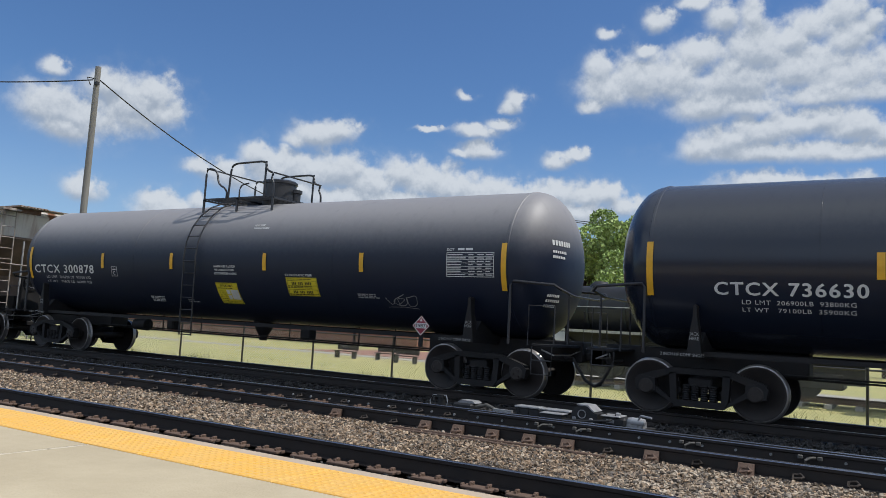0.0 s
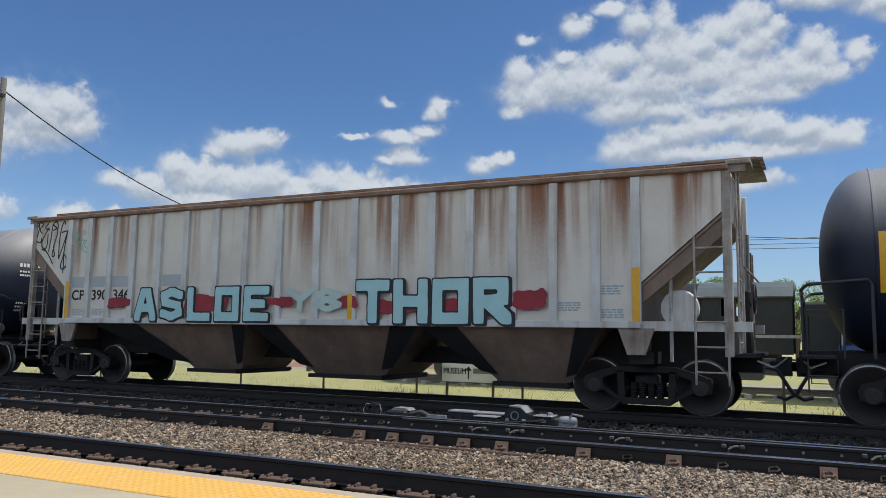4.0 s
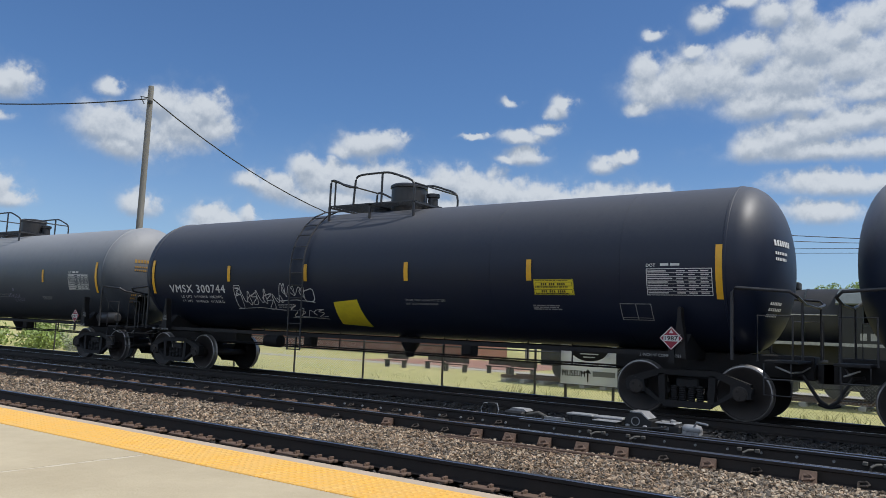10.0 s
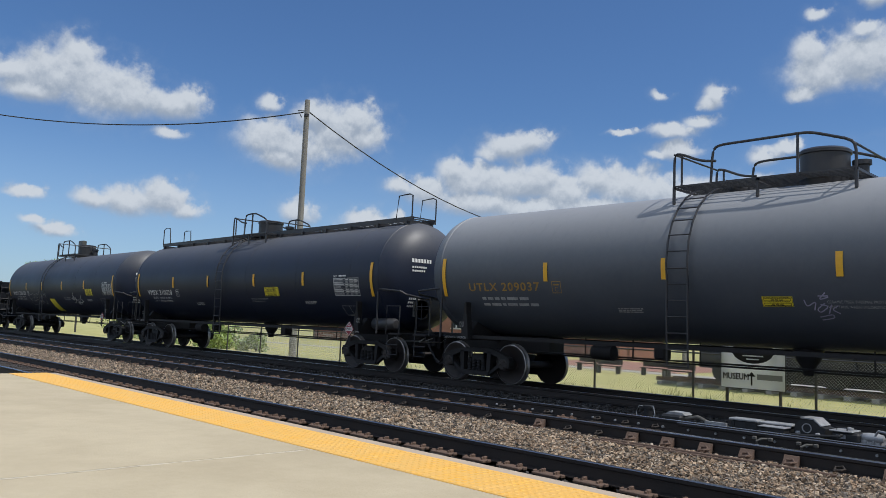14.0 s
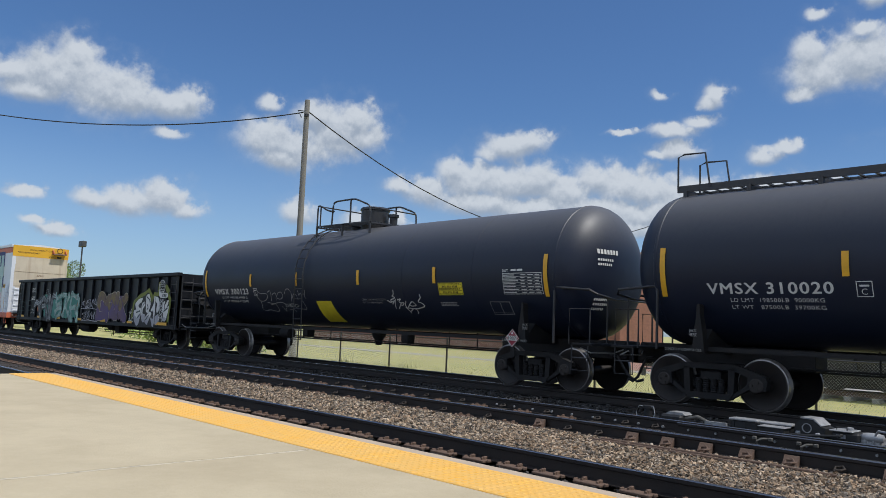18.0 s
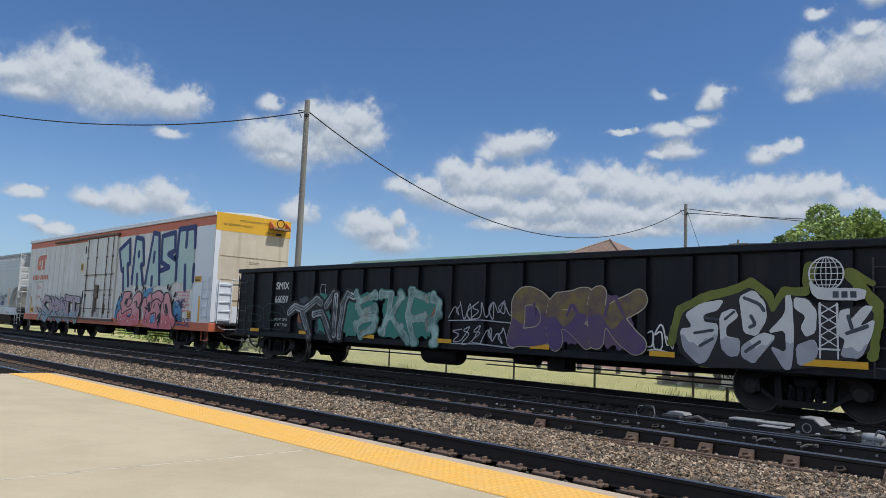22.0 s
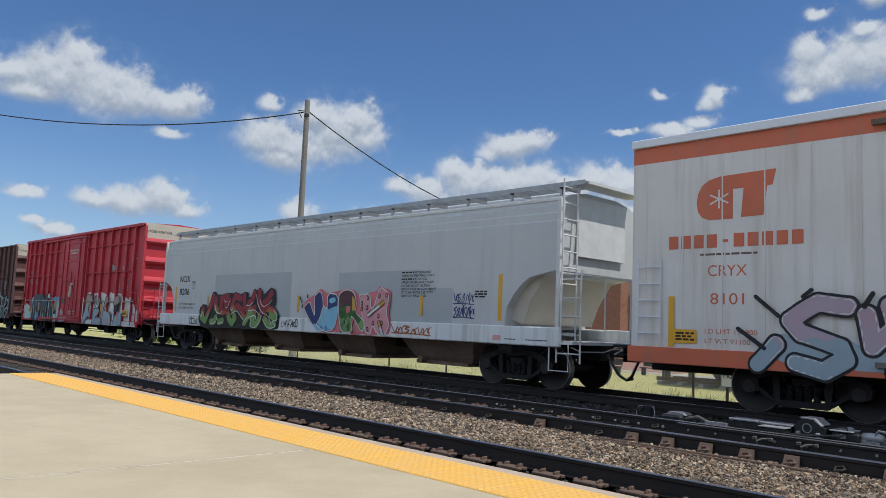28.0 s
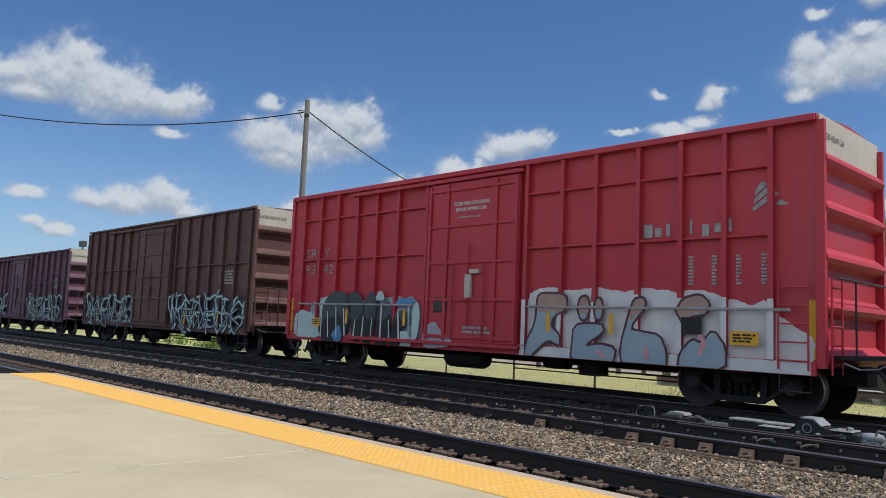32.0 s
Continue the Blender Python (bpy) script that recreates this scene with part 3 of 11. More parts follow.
def make_switch_machine():
    m = thing("switch_machine", "grey cast metal switch machine beside the track", "switch machine", pose(-0.1, 0.25, 0.022))
    y = 11.55
    g, d = MAT["machine"], MAT["machine_dark"]
    part("base_plate", Shape().box(-5.7, -3.35, y - 0.25, y + 0.55, -0.22, -0.15, 0.01), d, m)
    part("long_cover", Shape().box(-5.55, -4.62, y + 0.05, y + 0.40, -0.15, -0.02, 0.02), d, m)
    part("cover_lid", Shape().box(-5.58, -5.12, y + 0.04, y + 0.30, -0.02, 0.012, 0.008), g, m, "pale grey flat lid")
    part("cover_lid", Shape().box(-5.09, -4.60, y + 0.04, y + 0.30, -0.025, 0.006, 0.008), g, m, "pale grey flat lid")
    part("motor_case", Shape().prism([(-4.58, -0.15), (-4.14, -0.15), (-4.12, 0.01), (-4.20, 0.03), (-4.30, 0.115), (-4.46, 0.12), (-4.55, 0.03)], y + 0.02, y + 0.36), d, m, "dark gear case")
    part("motor_lid", Shape().prism([(-4.47, 0.123), (-4.29, 0.118), (-4.19, 0.034), (-4.17, 0.04), (-4.28, 0.136), (-4.47, 0.142)], y + 0.01, y + 0.37), g, m, "pale grey lid")
    part("gear_ring", Shape().lathe([(0.056, y + 0.018), (0.070, y + 0.018), (0.070, y + 0.006), (0.063, y + 0.004), (0.056, y + 0.006)], "y", (-4.38, 0, -0.01), 22, False), g, m, shade=40)
    part("circuit_case", Shape().box(-4.06, -3.68, y + 0.04, y + 0.36, -0.15, -0.01, 0.03), d, m)
    part("end_case", Shape().prism([(-3.70, -0.15), (-3.44, -0.15), (-3.44, -0.06), (-3.50, -0.03), (-3.66, -0.01), (-3.70, -0.03)], y + 0.10, y + 0.36), g, m, "pale grey end housing")
    for x in (-3.62, -3.52):
        part("case_rib", Shape().box(x - 0.012, x + 0.012, y + 0.085, y + 0.10, -0.14, -0.04, 0.003), g, m)
    part("case_notice", Shape().box(-3.98, -3.86, y + 0.03, y + 0.04, -0.10, -0.05), g, m, "small pale plate")
    part("case_lid", Shape().box(-4.08, -3.76, y + 0.02, y + 0.38, -0.01, 0.012, 0.01), g, m, "pale grey lid")
    part("lever_housing", Shape().lathe([(0.0, -3.66), (0.055, -3.66), (0.065, -3.60), (0.065, -3.46), (0.05, -3.40), (0.0, -3.38)], "x", (0, y + 0.14, -0.05), 16), g, m, "grey lever housing", shade=40)
    part("throw_lever", Shape().rod([(-3.5, y + 0.1, -0.02), (-3.44, y + 0.05, 0.06), (-3.25, y - 0.05, 0.05)], 0.016), g, m, "worn steel throw lever")
    part("case_handle", Shape().rod([(-4.0, y + 0.1, 0.012), (-4.0, y + 0.1, 0.05), (-3.86, y + 0.1, 0.05), (-3.86, y + 0.1, 0.012)], 0.009, 6), d, m)
    part("lock_rod", Shape().box(-5.9, -5.55, y - 0.12, y - 0.06, -0.12, -0.07), g, m, "steel lock rod")
    part("small_cover", Shape().box(-4.98, -4.62, y - 0.22, y - 0.02, -0.15, -0.04, 0.01), d, m)
    part("small_lid", Shape().box(-5.0, -4.60, y - 0.24, y, -0.04, -0.025, 0.005), g, m)
    for x in (-5.5, -5.33, -5.15, -4.95, -4.78):
        part("cover_rib", Shape().box(x - 0.012, x + 0.012, y + 0.035, y + 0.05, -0.14, -0.03), d, m)
    for x in (-4.5, -4.22):
        part("case_lug", Shape().box(x - 0.03, x + 0.03, y - 0.03, y + 0.02, -0.13, -0.06, 0.01), g, m)
    part("conduit", Shape().rod([(-3.9, y + 0.02, -0.05), (-3.9, y - 0.08, -0.06), (-4.3, y - 0.12, -0.10), (-4.9, y - 0.14, -0.12)], 0.02, 8), d, m, "dark cable conduit")
    part("crank_cover", Shape().lathe([(0.0, 0.0), (0.05, 0.0), (0.05, 0.03), (0.0, 0.045)], at=(-3.86, y + 0.22, 0.012), n=14), g, m, "round crank cover", shade=40)
    rnd = random.Random(9)
    for i in range(10):
        x = rnd.uniform(-5.4, -3.5)
        part("bolt", Shape().lathe([(0.0, 0.0), (0.016, 0.0), (0.016, 0.03), (0.0, 0.03)], "z", (x, y - 0.2 + rnd.uniform(0, 0.1), -0.15), 6), g, m)
    b = thing("junction_box", "low dark cast iron cable box beside the track", "junction box")
    part("case", Shape().box(-6.80, -6.42, 11.7, 12.05, -0.22, -0.02, 0.03), d, b)
    part("lid", Shape().prism([(-6.76, -0.02), (-6.40, -0.02), (-6.46, 0.018), (-6.70, 0.022)], 11.80, 12.05), g, b, "grey domed lid")
    part("cable", Shape().rod([(-6.45, 11.85, -0.08), (-6.2, 11.85, -0.02), (-5.95, 11.84, -0.11), (-5.7, 11.82, -0.1)], 0.03), MAT["cable_hose"], b, "corrugated grey cable hose")
    j = thing("cable_post", "stubby black cable post with bent wires", "cable post")
    part("post", Shape().lathe([(0.0, -0.3), (0.07, -0.3), (0.07, 0.0), (0.09, 0.01), (0.09, 0.06), (0.0, 0.07)], at=(-7.2, 12.0, 0), n=14), d, j, shade=40)
    for dx in (-0.15, 0.13):
        part("wire", Shape().rod([(-7.2, 11.98, 0.03), (-7.2 + dx, 11.95, 0.05), (-7.2 + dx * 1.3, 11.93, -0.06), (-7.2 + dx, 11.92, -0.2)], 0.009, 6), MAT["galvanised"], j)


def make_platform():
    p = thing("platform", "pale sandy concrete station platform with a yellow edge", "platform", kind="structure")
    end = -13.0
    joints = [end, -4.97, 2.9, 12.0, 30.0]
    for i in range(len(joints) - 1):
        a, b = joints[i] + (0.008 if i else 0), joints[i + 1] - 0.008
        part("slab", Shape().box(a, b, -0.6, 3.495, -0.5, 0.295, 0.012), MAT["concrete"], p)
        part("slab", Shape().box(a, b, -14, -0.615, -0.5, 0.295, 0.012), MAT["concrete"], p)
    part("slab_core", Shape().box(end + 0.02, 30, -14, 4.0, -0.5, 0.27), MAT["concrete_edge"], p)
    # worn sealed joints across the slabs
    rnd = random.Random(8)
    for xj in (-4.97, 2.9):
        for name, mat, w, off in (("joint_seal", MAT["joint_pale"], 0.05, 0.008), ("joint_crack", MAT["joint_dark"], 0.007, -0.010)):
            s, y, edge = Shape(), -0.6, []
            while y < 3.49:
                edge.append((xj + off + rnd.uniform(-0.005, 0.005), y, w * rnd.uniform(0.3, 1.0)))
                y += 0.06
            v = [(x + k * q * 0.5, yy, 0.2962) for x, yy, q in edge for k in (-1, 1)]
            s.add(v, [(2 * i, 2 * i + 1, 2 * i + 3, 2 * i + 2) for i in range(len(edge) - 1)])
            part(name, s, mat, p)
    part("edge_beam", Shape().box(end, 30, 4.06, 4.20, -0.5, 0.292, 0.012), MAT["concrete_edge"], p, "worn brown grey concrete edge")
    x = end
    strip = Shape().box(0, 0.604, 3.50, 4.055, 0.272, 0.2975, 0.004).mesh("tactile_tile", MAT["tactile"])
    while x < 10:
        part("tactile_tile", strip, None, p, "yellow tactile warning tile" if x == end else "", at=pose(x + 0.003, 0, 0))
        x += 0.61
    # truncated domes on the tiles
    rows, v, f = 9, [], []
    for i in range(330):
        for j in range(rows):
            cx, cy = end + 0.03 + 0.061 * i, 3.53 + 0.061 * j
            n = len(v)
            v += [(cx - 0.017, cy - 0.017, 0.297), (cx + 0.017, cy - 0.017, 0.297), (cx + 0.017, cy + 0.017, 0.297), (cx - 0.017, cy + 0.017, 0.297),
                  (cx - 0.010, cy - 0.010, 0.3015), (cx + 0.010, cy - 0.010, 0.3015), (cx + 0.010, cy + 0.010, 0.3015), (cx - 0.010, cy + 0.010, 0.3015)]
            f += [(n + 4, n + 5, n + 6, n + 7)] + [(n + a, n + (a + 1) % 4, n + 4 + (a + 1) % 4, n + 4 + a) for a in range(4)]
    tagged(part("tactile_domes", Shape().add(v, f), MAT["tactile"], p), kind="stuff")


MAT.update(
    joint_pale=surface("joint_pale", (0.66, 0.59, 0.45), 0.9, second=(0.52, 0.45, 0.33), scale=9),
    joint_dark=surface("joint_dark", (0.16, 0.13, 0.10), 0.9, scale=9),
    machine=surface("machine", (0.42, 0.425, 0.44), 0.4, 0.2, second=(0.16, 0.16, 0.165), spread=0.7, scale=7),
    machine_dark=surface("machine_dark", (0.018, 0.019, 0.021), 0.6, 0.0, second=(0.008, 0.008, 0.009), spread=0.7, scale=7),
    cable_hose=surface("cable_hose", (0.10, 0.095, 0.085), 0.7, scale=9),
)
make_tracks()
make_switch_machine()
make_platform()
STONES = [MAT["ballast"], MAT["ballast_brown"], MAT["ballast_slate"], MAT["ballast_pale"]]
scatter_stones("ballast", -46, -7, 6.56, 9.24, -0.20, 80000, 0.041, STONES, "grey brown crushed stone ballast between the tracks", 11, 0.55)
scatter_stones("ballast", -7, -2.6, 6.56, 9.24, -0.195, 26000, 0.039, STONES, "brown crushed stone ballast beside the switch", 15, 0.1, (0.34, 0.36, 0.22, 0.08))
scatter_stones("ballast", -2.6, 5, 6.56, 9.24, -0.195, 44000, 0.039, STONES, "fresh pale crushed stone ballast beside the switch", 16, 0.1, (0.42, 0.12, 0.18, 0.28))
scatter_stones("ballast", -40, 3, 5.6, 6.42, -0.23, 9000, 0.05, MAT["ballast_dark"], "dark oily ballast between the rails", 12, 0.4)
scatter_stones("ballast", -40, 6, 11.0, 13.6, -0.21, 15000, 0.05, MAT["ballast_dark"], "dark oily ballast beside the switch", 13, 0.4)
scatter_stones("ballast", -40, 8, 15.4, 17.0, -0.24, 9000, 0.055, MAT["ballast_dark"], "dark ballast shoulder along the far track", 14, 0.3)


# ---- the train ----
MAT.update(
    # pale upper tone on all four: the sun's sheen and some dust, as colour
    tank_black=surface("tank_black", (0.008, 0.014, 0.034), 0.46, second=(0.015, 0.020, 0.034), spread=0.7, scale=0.7, streak=(0.135, 0.135, 0.14), streak_amount=0.85, streak_or_lit_z=(2.85, 4.2), streak_cut=(-0.6, 0.5), wave=0.12, spec=0.38),
    tank_dull=surface("tank_dull", (0.008, 0.014, 0.034), 0.50, second=(0.013, 0.019, 0.034), spread=0.7, scale=0.6, streak=(0.29, 0.28, 0.28), streak_amount=1.0, streak_or_lit_z=(2.60, 3.75), streak_cut=(-0.6, 0.5), wave=0.12, spec=0.38),
    tank_grey=surface("tank_grey", (0.048, 0.058, 0.076), 0.55, second=(0.08, 0.09, 0.105), spread=0.7, scale=0.5, streak=(0.33, 0.335, 0.345), streak_amount=0.9, streak_or_lit_z=(2.2, 4.2), streak_cut=(-0.6, 0.5), wave=0.12),
    tank_gloss=surface("tank_gloss", (0.012, 0.018, 0.034), 0.24, second=(0.014, 0.018, 0.030), spread=0.7, scale=0.7, rough_vary=0.04, streak=(0.085, 0.088, 0.095), streak_amount=0.8, streak_or_lit_z=(2.9, 3.5), streak_cut=(-0.6, 0.5), wave=0.12),
    under=surface("under", (0.009, 0.010, 0.012), 0.7, spec=0.35, second=(0.022, 0.019, 0.018), spread=0.8, scale=4, bump=0.2),
    wheel=surface("wheel", (0.022, 0.020, 0.021), 0.6, 0.1, spec=0.4, second=(0.040, 0.032, 0.028), spread=0.8, scale=5),
    wheel_rim=surface("wheel_rim", (0.42, 0.40, 0.39), 0.38, 0.75, second=(0.08, 0.075, 0.07), scale=9),
    axle_cap=surface("axle_cap", (0.04, 0.034, 0.031), 0.6, 0.3, scale=9),
    white=surface("white", (0.72, 0.72, 0.70), 0.5, second=(0.5, 0.5, 0.48), spread=0.5, scale=5),
    white_dim=surface("white_dim", (0.40, 0.40, 0.39), 0.6, second=(0.2, 0.2, 0.2), spread=0.8, scale=7),
    chalk=surface("chalk", (0.62, 0.62, 0.60), 0.8, second=(0.38, 0.38, 0.37), spread=0.9, scale=7),
    reflector=surface("reflector", (0.80, 0.43, 0.02), 0.4, second=(0.62, 0.32, 0.03), spread=0.5, scale=9),
    label_yellow=surface("label_yellow", (0.80, 0.66, 0.03), 0.45, second=(0.62, 0.5, 0.04), scale=6),
    ink=surface("ink", (0.012, 0.012, 0.014), 0.6, scale=9),
    red=surface("red", (0.30, 0.022, 0.045), 0.5, scale=9),
    gold=surface("gold", (0.42, 0.24, 0.04), 0.6, second=(0.2, 0.12, 0.03), spread=0.9, scale=8),
)
TANK_R, TANK_Z = 1.5, 2.62
WHEEL_R = 0.457


def truck_meshes():
    """Shared meshes of a two-axle freight truck, centred on its bolster at rail height."""
    def side(y):
        s = Shape()
        a, b = y - 0.07, y + 0.07
        s.prism([(-1.06, 0.50), (-0.72, 0.60), (-0.45, 0.70), (0.45, 0.70), (0.72, 0.60), (1.06, 0.50), (1.06, 0.62), (0.76, 0.72), (0.48, 0.80), (-0.48, 0.80), (-0.76, 0.72), (-1.06, 0.62)], a, b)
        s.prism([(-0.40, 0.16), (0.40, 0.16), (0.46, 0.27), (-0.46, 0.27)], a - 0.01, b + 0.01)
        for k in (-1, 1):
            s.prism([(k * 0.40, 0.17), (k * 0.47, 0.28), (k * 0.86, 0.56), (k * 0.98, 0.52)][::k], a + 0.01, b - 0.01)
            s.prism([(k * 0.36, 0.26), (k * 0.47, 0.26), (k * 0.50, 0.72), (k * 0.38, 0.72)][::k], a, b)
            s.prism([(k * 0.72, 0.38), (k * 1.06, 0.38), (k * 1.09, 0.55), (k * 0.98, 0.64), (k * 0.74, 0.60)][::k], a - 0.015, b + 0.015)
        return s.mesh("side_frame", MAT["under"])

    def spring():
        prof = [(0.055 + 0.012 * (i % 2), 0.27 + 0.26 * i / 14) for i in range(15)]
        return Shape().lathe([(0.0, 0.27)] + prof + [(0.0, 0.53)], n=10).mesh("spring", MAT["under"], 40)

    def wheelset():
        plate = [(0.0, -0.69), (0.10, -0.685), (0.12, -0.70), (0.16, -0.735), (0.34, -0.755), (0.40, -0.80), (0.435, -0.805), (0.455, -0.80), (0.459, -0.72),
                 (0.478, -0.695), (0.485, -0.68), (0.478, -0.665), (0.42, -0.665), (0.39, -0.68), (0.20, -0.69), (0.09, -0.66), (0.085, -0.2)]
        s = Shape()
        s.lathe(plate + [(0.085, 0.0)], "y", n=36)
        s.lathe([(r, -h) for r, h in plate][::-1] and [(0.085, 0.0)] + [(r, -h) for r, h in reversed(plate)], "y", n=36)
        return s.mesh("wheelset", MAT["wheel"], 35)

    def rims(k):
        s = Shape()
        if k:
            s.lathe([(0.440, k * 0.8075), (0.452, k * 0.803), (0.4610, k * 0.80), (0.4613, k * 0.72), (0.4800, k * 0.695), (0.4868, k * 0.68), (0.477, k * 0.671)][::k], "y", n=40, caps=False)
        return s.mesh("tread", MAT["wheel_rim"], 35)

    def caps(k):
        s = Shape()
        if k:
            s.lathe([(0.0, k * 0.80), (0.13, k * 0.80), (0.13, k * 1.075), (0.11, k * 1.09), (0.0, k * 1.09)][::k], "y", n=18)
            for j in range(3):
                a = 2.094 * j + 0.4
                s.lathe([(0.0, k * 1.08), (0.022, k * 1.08), (0.022, k * 1.112), (0.0, k * 1.112)][::k], "y", at=(0.07 * math.sin(a), 0, 0.07 * math.cos(a)), n=6)
        return s.mesh("bearing", MAT["axle_cap"], 35)

    bolster = Shape().box(-0.20, 0.20, -1.0, 1.0, 0.48, 0.66, 0.03).box(-0.34, 0.34, -0.35, 0.35, 0.64, 0.80, 0.03)
    beams = Shape()
    for k in (-1, 1):
        beams.rod([(k * 0.36, -0.95, 0.42), (k * 0.36, 0.95, 0.42)], 0.05)
        for y in (-0.75, 0.75):
            beams.box(k * 0.40 - 0.03, k * 0.40 + 0.03, y - 0.06, y + 0.06, 0.30, 0.56)
    return dict(bolster=bolster.mesh("bolster", MAT["under"]), brake=beams.mesh("brake_beam", MAT["under"]), side=[side(-0.99), side(0.99)],
                spring=spring(), wheelset=wheelset(), rims=[rims(-1), rims(1)], caps=[caps(-1), caps(1)])


TRUCK = truck_meshes()
WHEELSETS = []


def add_truck(car, x):
    """A freight truck under a car: bolster with side frames, springs, brake gear and two wheelsets."""
    t = part("truck", TRUCK["bolster"], None, car, "dark grimy cast steel truck", pose(x, 0, 0))
    part("brake_beam", TRUCK["brake"], None, t)
    for i in (0, 1):
        part("side_frame", TRUCK["side"][i], None, t)
        for dx in (-0.22, -0.075, 0.075, 0.22):
            part("spring", TRUCK["spring"], None, t, at=pose(dx, (-0.99, 0.99)[i], 0))
    for k in (-0.89, 0.89):
        w = part("wheelset", TRUCK["wheelset"], None, car, "steel wheels on an axle", pose(x + k, 0, WHEEL_R))
        for i in (0, 1):
            part("tread", TRUCK["rims"][i], None, w, "worn steel wheel rim")
            part("bearing", TRUCK["caps"][i], None, w, "bolted axle end cap")
        WHEELSETS.append((w, x + k))


def add_coupler(car, x, k):
    """Knuckle coupler, draft gear, striker and air hose at an end; k is the way out (+1 or -1)."""
    s = Shape().box(min(x, x + k * 0.55), max(x, x + k * 0.55), -0.09, 0.09, 0.76, 0.92, 0.02)
    s.prism_x([(-0.16, 0.68), (0.16, 0.68), (0.16, 1.0), (-0.16, 1.0)], min(x + k * 0.42, x + k * 0.66), max(x + k * 0.42, x + k * 0.66))
    part("coupler", s, MAT["under"], car, "rusty knuckle coupler")
    y = -0.32
    hose = [(x - k * 0.05, y, 0.82), (x + k * 0.12, y, 0.80), (x + k * 0.24, y + 0.02, 0.60), (x + k * 0.36, y + 0.06, 0.40), (x + k * 0.52, y + 0.12, 0.30), (x + k * 0.66, y + 0.16, 0.34)]
    part("air_hose", Shape().rod(hose, 0.03), MAT["dark_metal"], car, "black rubber air hose")
    part("cut_lever", Shape().rod([(x - k * 0.1, -1.35, 0.95), (x + k * 0.12, -1.3, 0.86), (x + k * 0.14, -0.5, 0.86), (x + k * 0.3, -0.1, 1.0)], 0.014), MAT["white_dim"], car, "bent uncoupling lever")


CARS = []


def new_car(name, x0, label, category):
    car = thing(name, label, category, pose(x0, TRACK_3, 0), "cars of the freight train")
    CARS.append((car, x0))
    return car


# ---- beyond the tracks ----
MAT.update(
    pole_wood=surface("pole_wood", (0.245, 0.235, 0.22), 0.9, second=(0.15, 0.142, 0.135), spread=0.8, scale=3, stretch=(1, 1, 0.08), bump=0.3),
    wire=surface("wire", (0.02, 0.02, 0.022), 0.6),
    fence_wire=surface("fence_wire", (0.62, 0.63, 0.64), 0.4, 0.3, scale=3),
    fence_post=surface("fence_post", (0.10, 0.10, 0.10), 0.5, 0.5, scale=6),
    tie_grey=surface("tie_grey", (0.42, 0.40, 0.37), 0.9, second=(0.25, 0.23, 0.20), spread=0.8, scale=2, stretch=(1, 0.15, 1), bump=0.4, bump_scale=25),
    sign_white=surface("sign_white", (0.84, 0.86, 0.88), 0.5, second=(0.76, 0.78, 0.80), scale=3),
    sign_grey=surface("sign_grey", (0.27, 0.28, 0.29), 0.6),
    leaf=surface("leaf", (0.22, 0.31, 0.085), 0.55, second=(0.31, 0.39, 0.13), spread=0.9, scale=0.6, island=0.45),
    leaf_dark=surface("leaf_dark", (0.13, 0.19, 0.06), 0.55, second=(0.19, 0.25, 0.08), spread=0.9, scale=0.6, island=0.45),
    weed=surface("weed", (0.26, 0.30, 0.09), 0.7, second=(0.46, 0.40, 0.17), spread=0.9, scale=0.8, island=0.4),
    bark=surface("bark", (0.10, 0.075, 0.055), 0.9, second=(0.06, 0.045, 0.035), scale=5, bump=0.5),
    brick=surface("brick", (0.27, 0.125, 0.085), 0.9, second=(0.19, 0.095, 0.07), spread=0.8, scale=2.2, stretch=(1, 1, 3), bump=0.3),
    roof_green=surface("roof_green", (0.15, 0.23, 0.165), 0.6, second=(0.11, 0.17, 0.125), scale=0.6),
    asphalt=surface("asphalt", (0.05, 0.05, 0.052), 0.9, second=(0.035, 0.035, 0.037), spread=0.8, scale=1.5, bump=0.3, bump_scale=60),
    paving=surface("paving", (0.42, 0.40, 0.37), 0.9, second=(0.34, 0.32, 0.29), scale=0.7),
    paving_red=surface("paving_red", (0.36, 0.19, 0.14), 0.9, second=(0.28, 0.15, 0.11), scale=0.9),
    loco_black=surface("loco_black", (0.012, 0.013, 0.015), 0.62, 0.0, second=(0.032, 0.032, 0.034), spread=0.8, scale=1.5),
    loco_grey=surface("loco_grey", (0.035, 0.045, 0.046), 0.5, 0.2, second=(0.02, 0.025, 0.027), spread=0.8, scale=1.2),
    shingle=surface("shingle", (0.30, 0.20, 0.15), 0.9, second=(0.17, 0.11, 0.085), spread=0.9, scale=2.2, bump=0.4, bump_scale=12),
    loco_roof=surface("loco_roof", (0.13, 0.15, 0.15), 0.6, second=(0.08, 0.10, 0.10), spread=0.8, scale=1.2),
    coach_blue=surface("coach_blue", (0.03, 0.075, 0.30), 0.35, second=(0.025, 0.06, 0.22), spread=0.6, scale=0.9, coat=0.2),
    coach_glass=surface("coach_glass", (0.02, 0.025, 0.03), 0.08),
    copper_green=surface("copper_green", (0.05, 0.35, 0.27), 0.5),
)


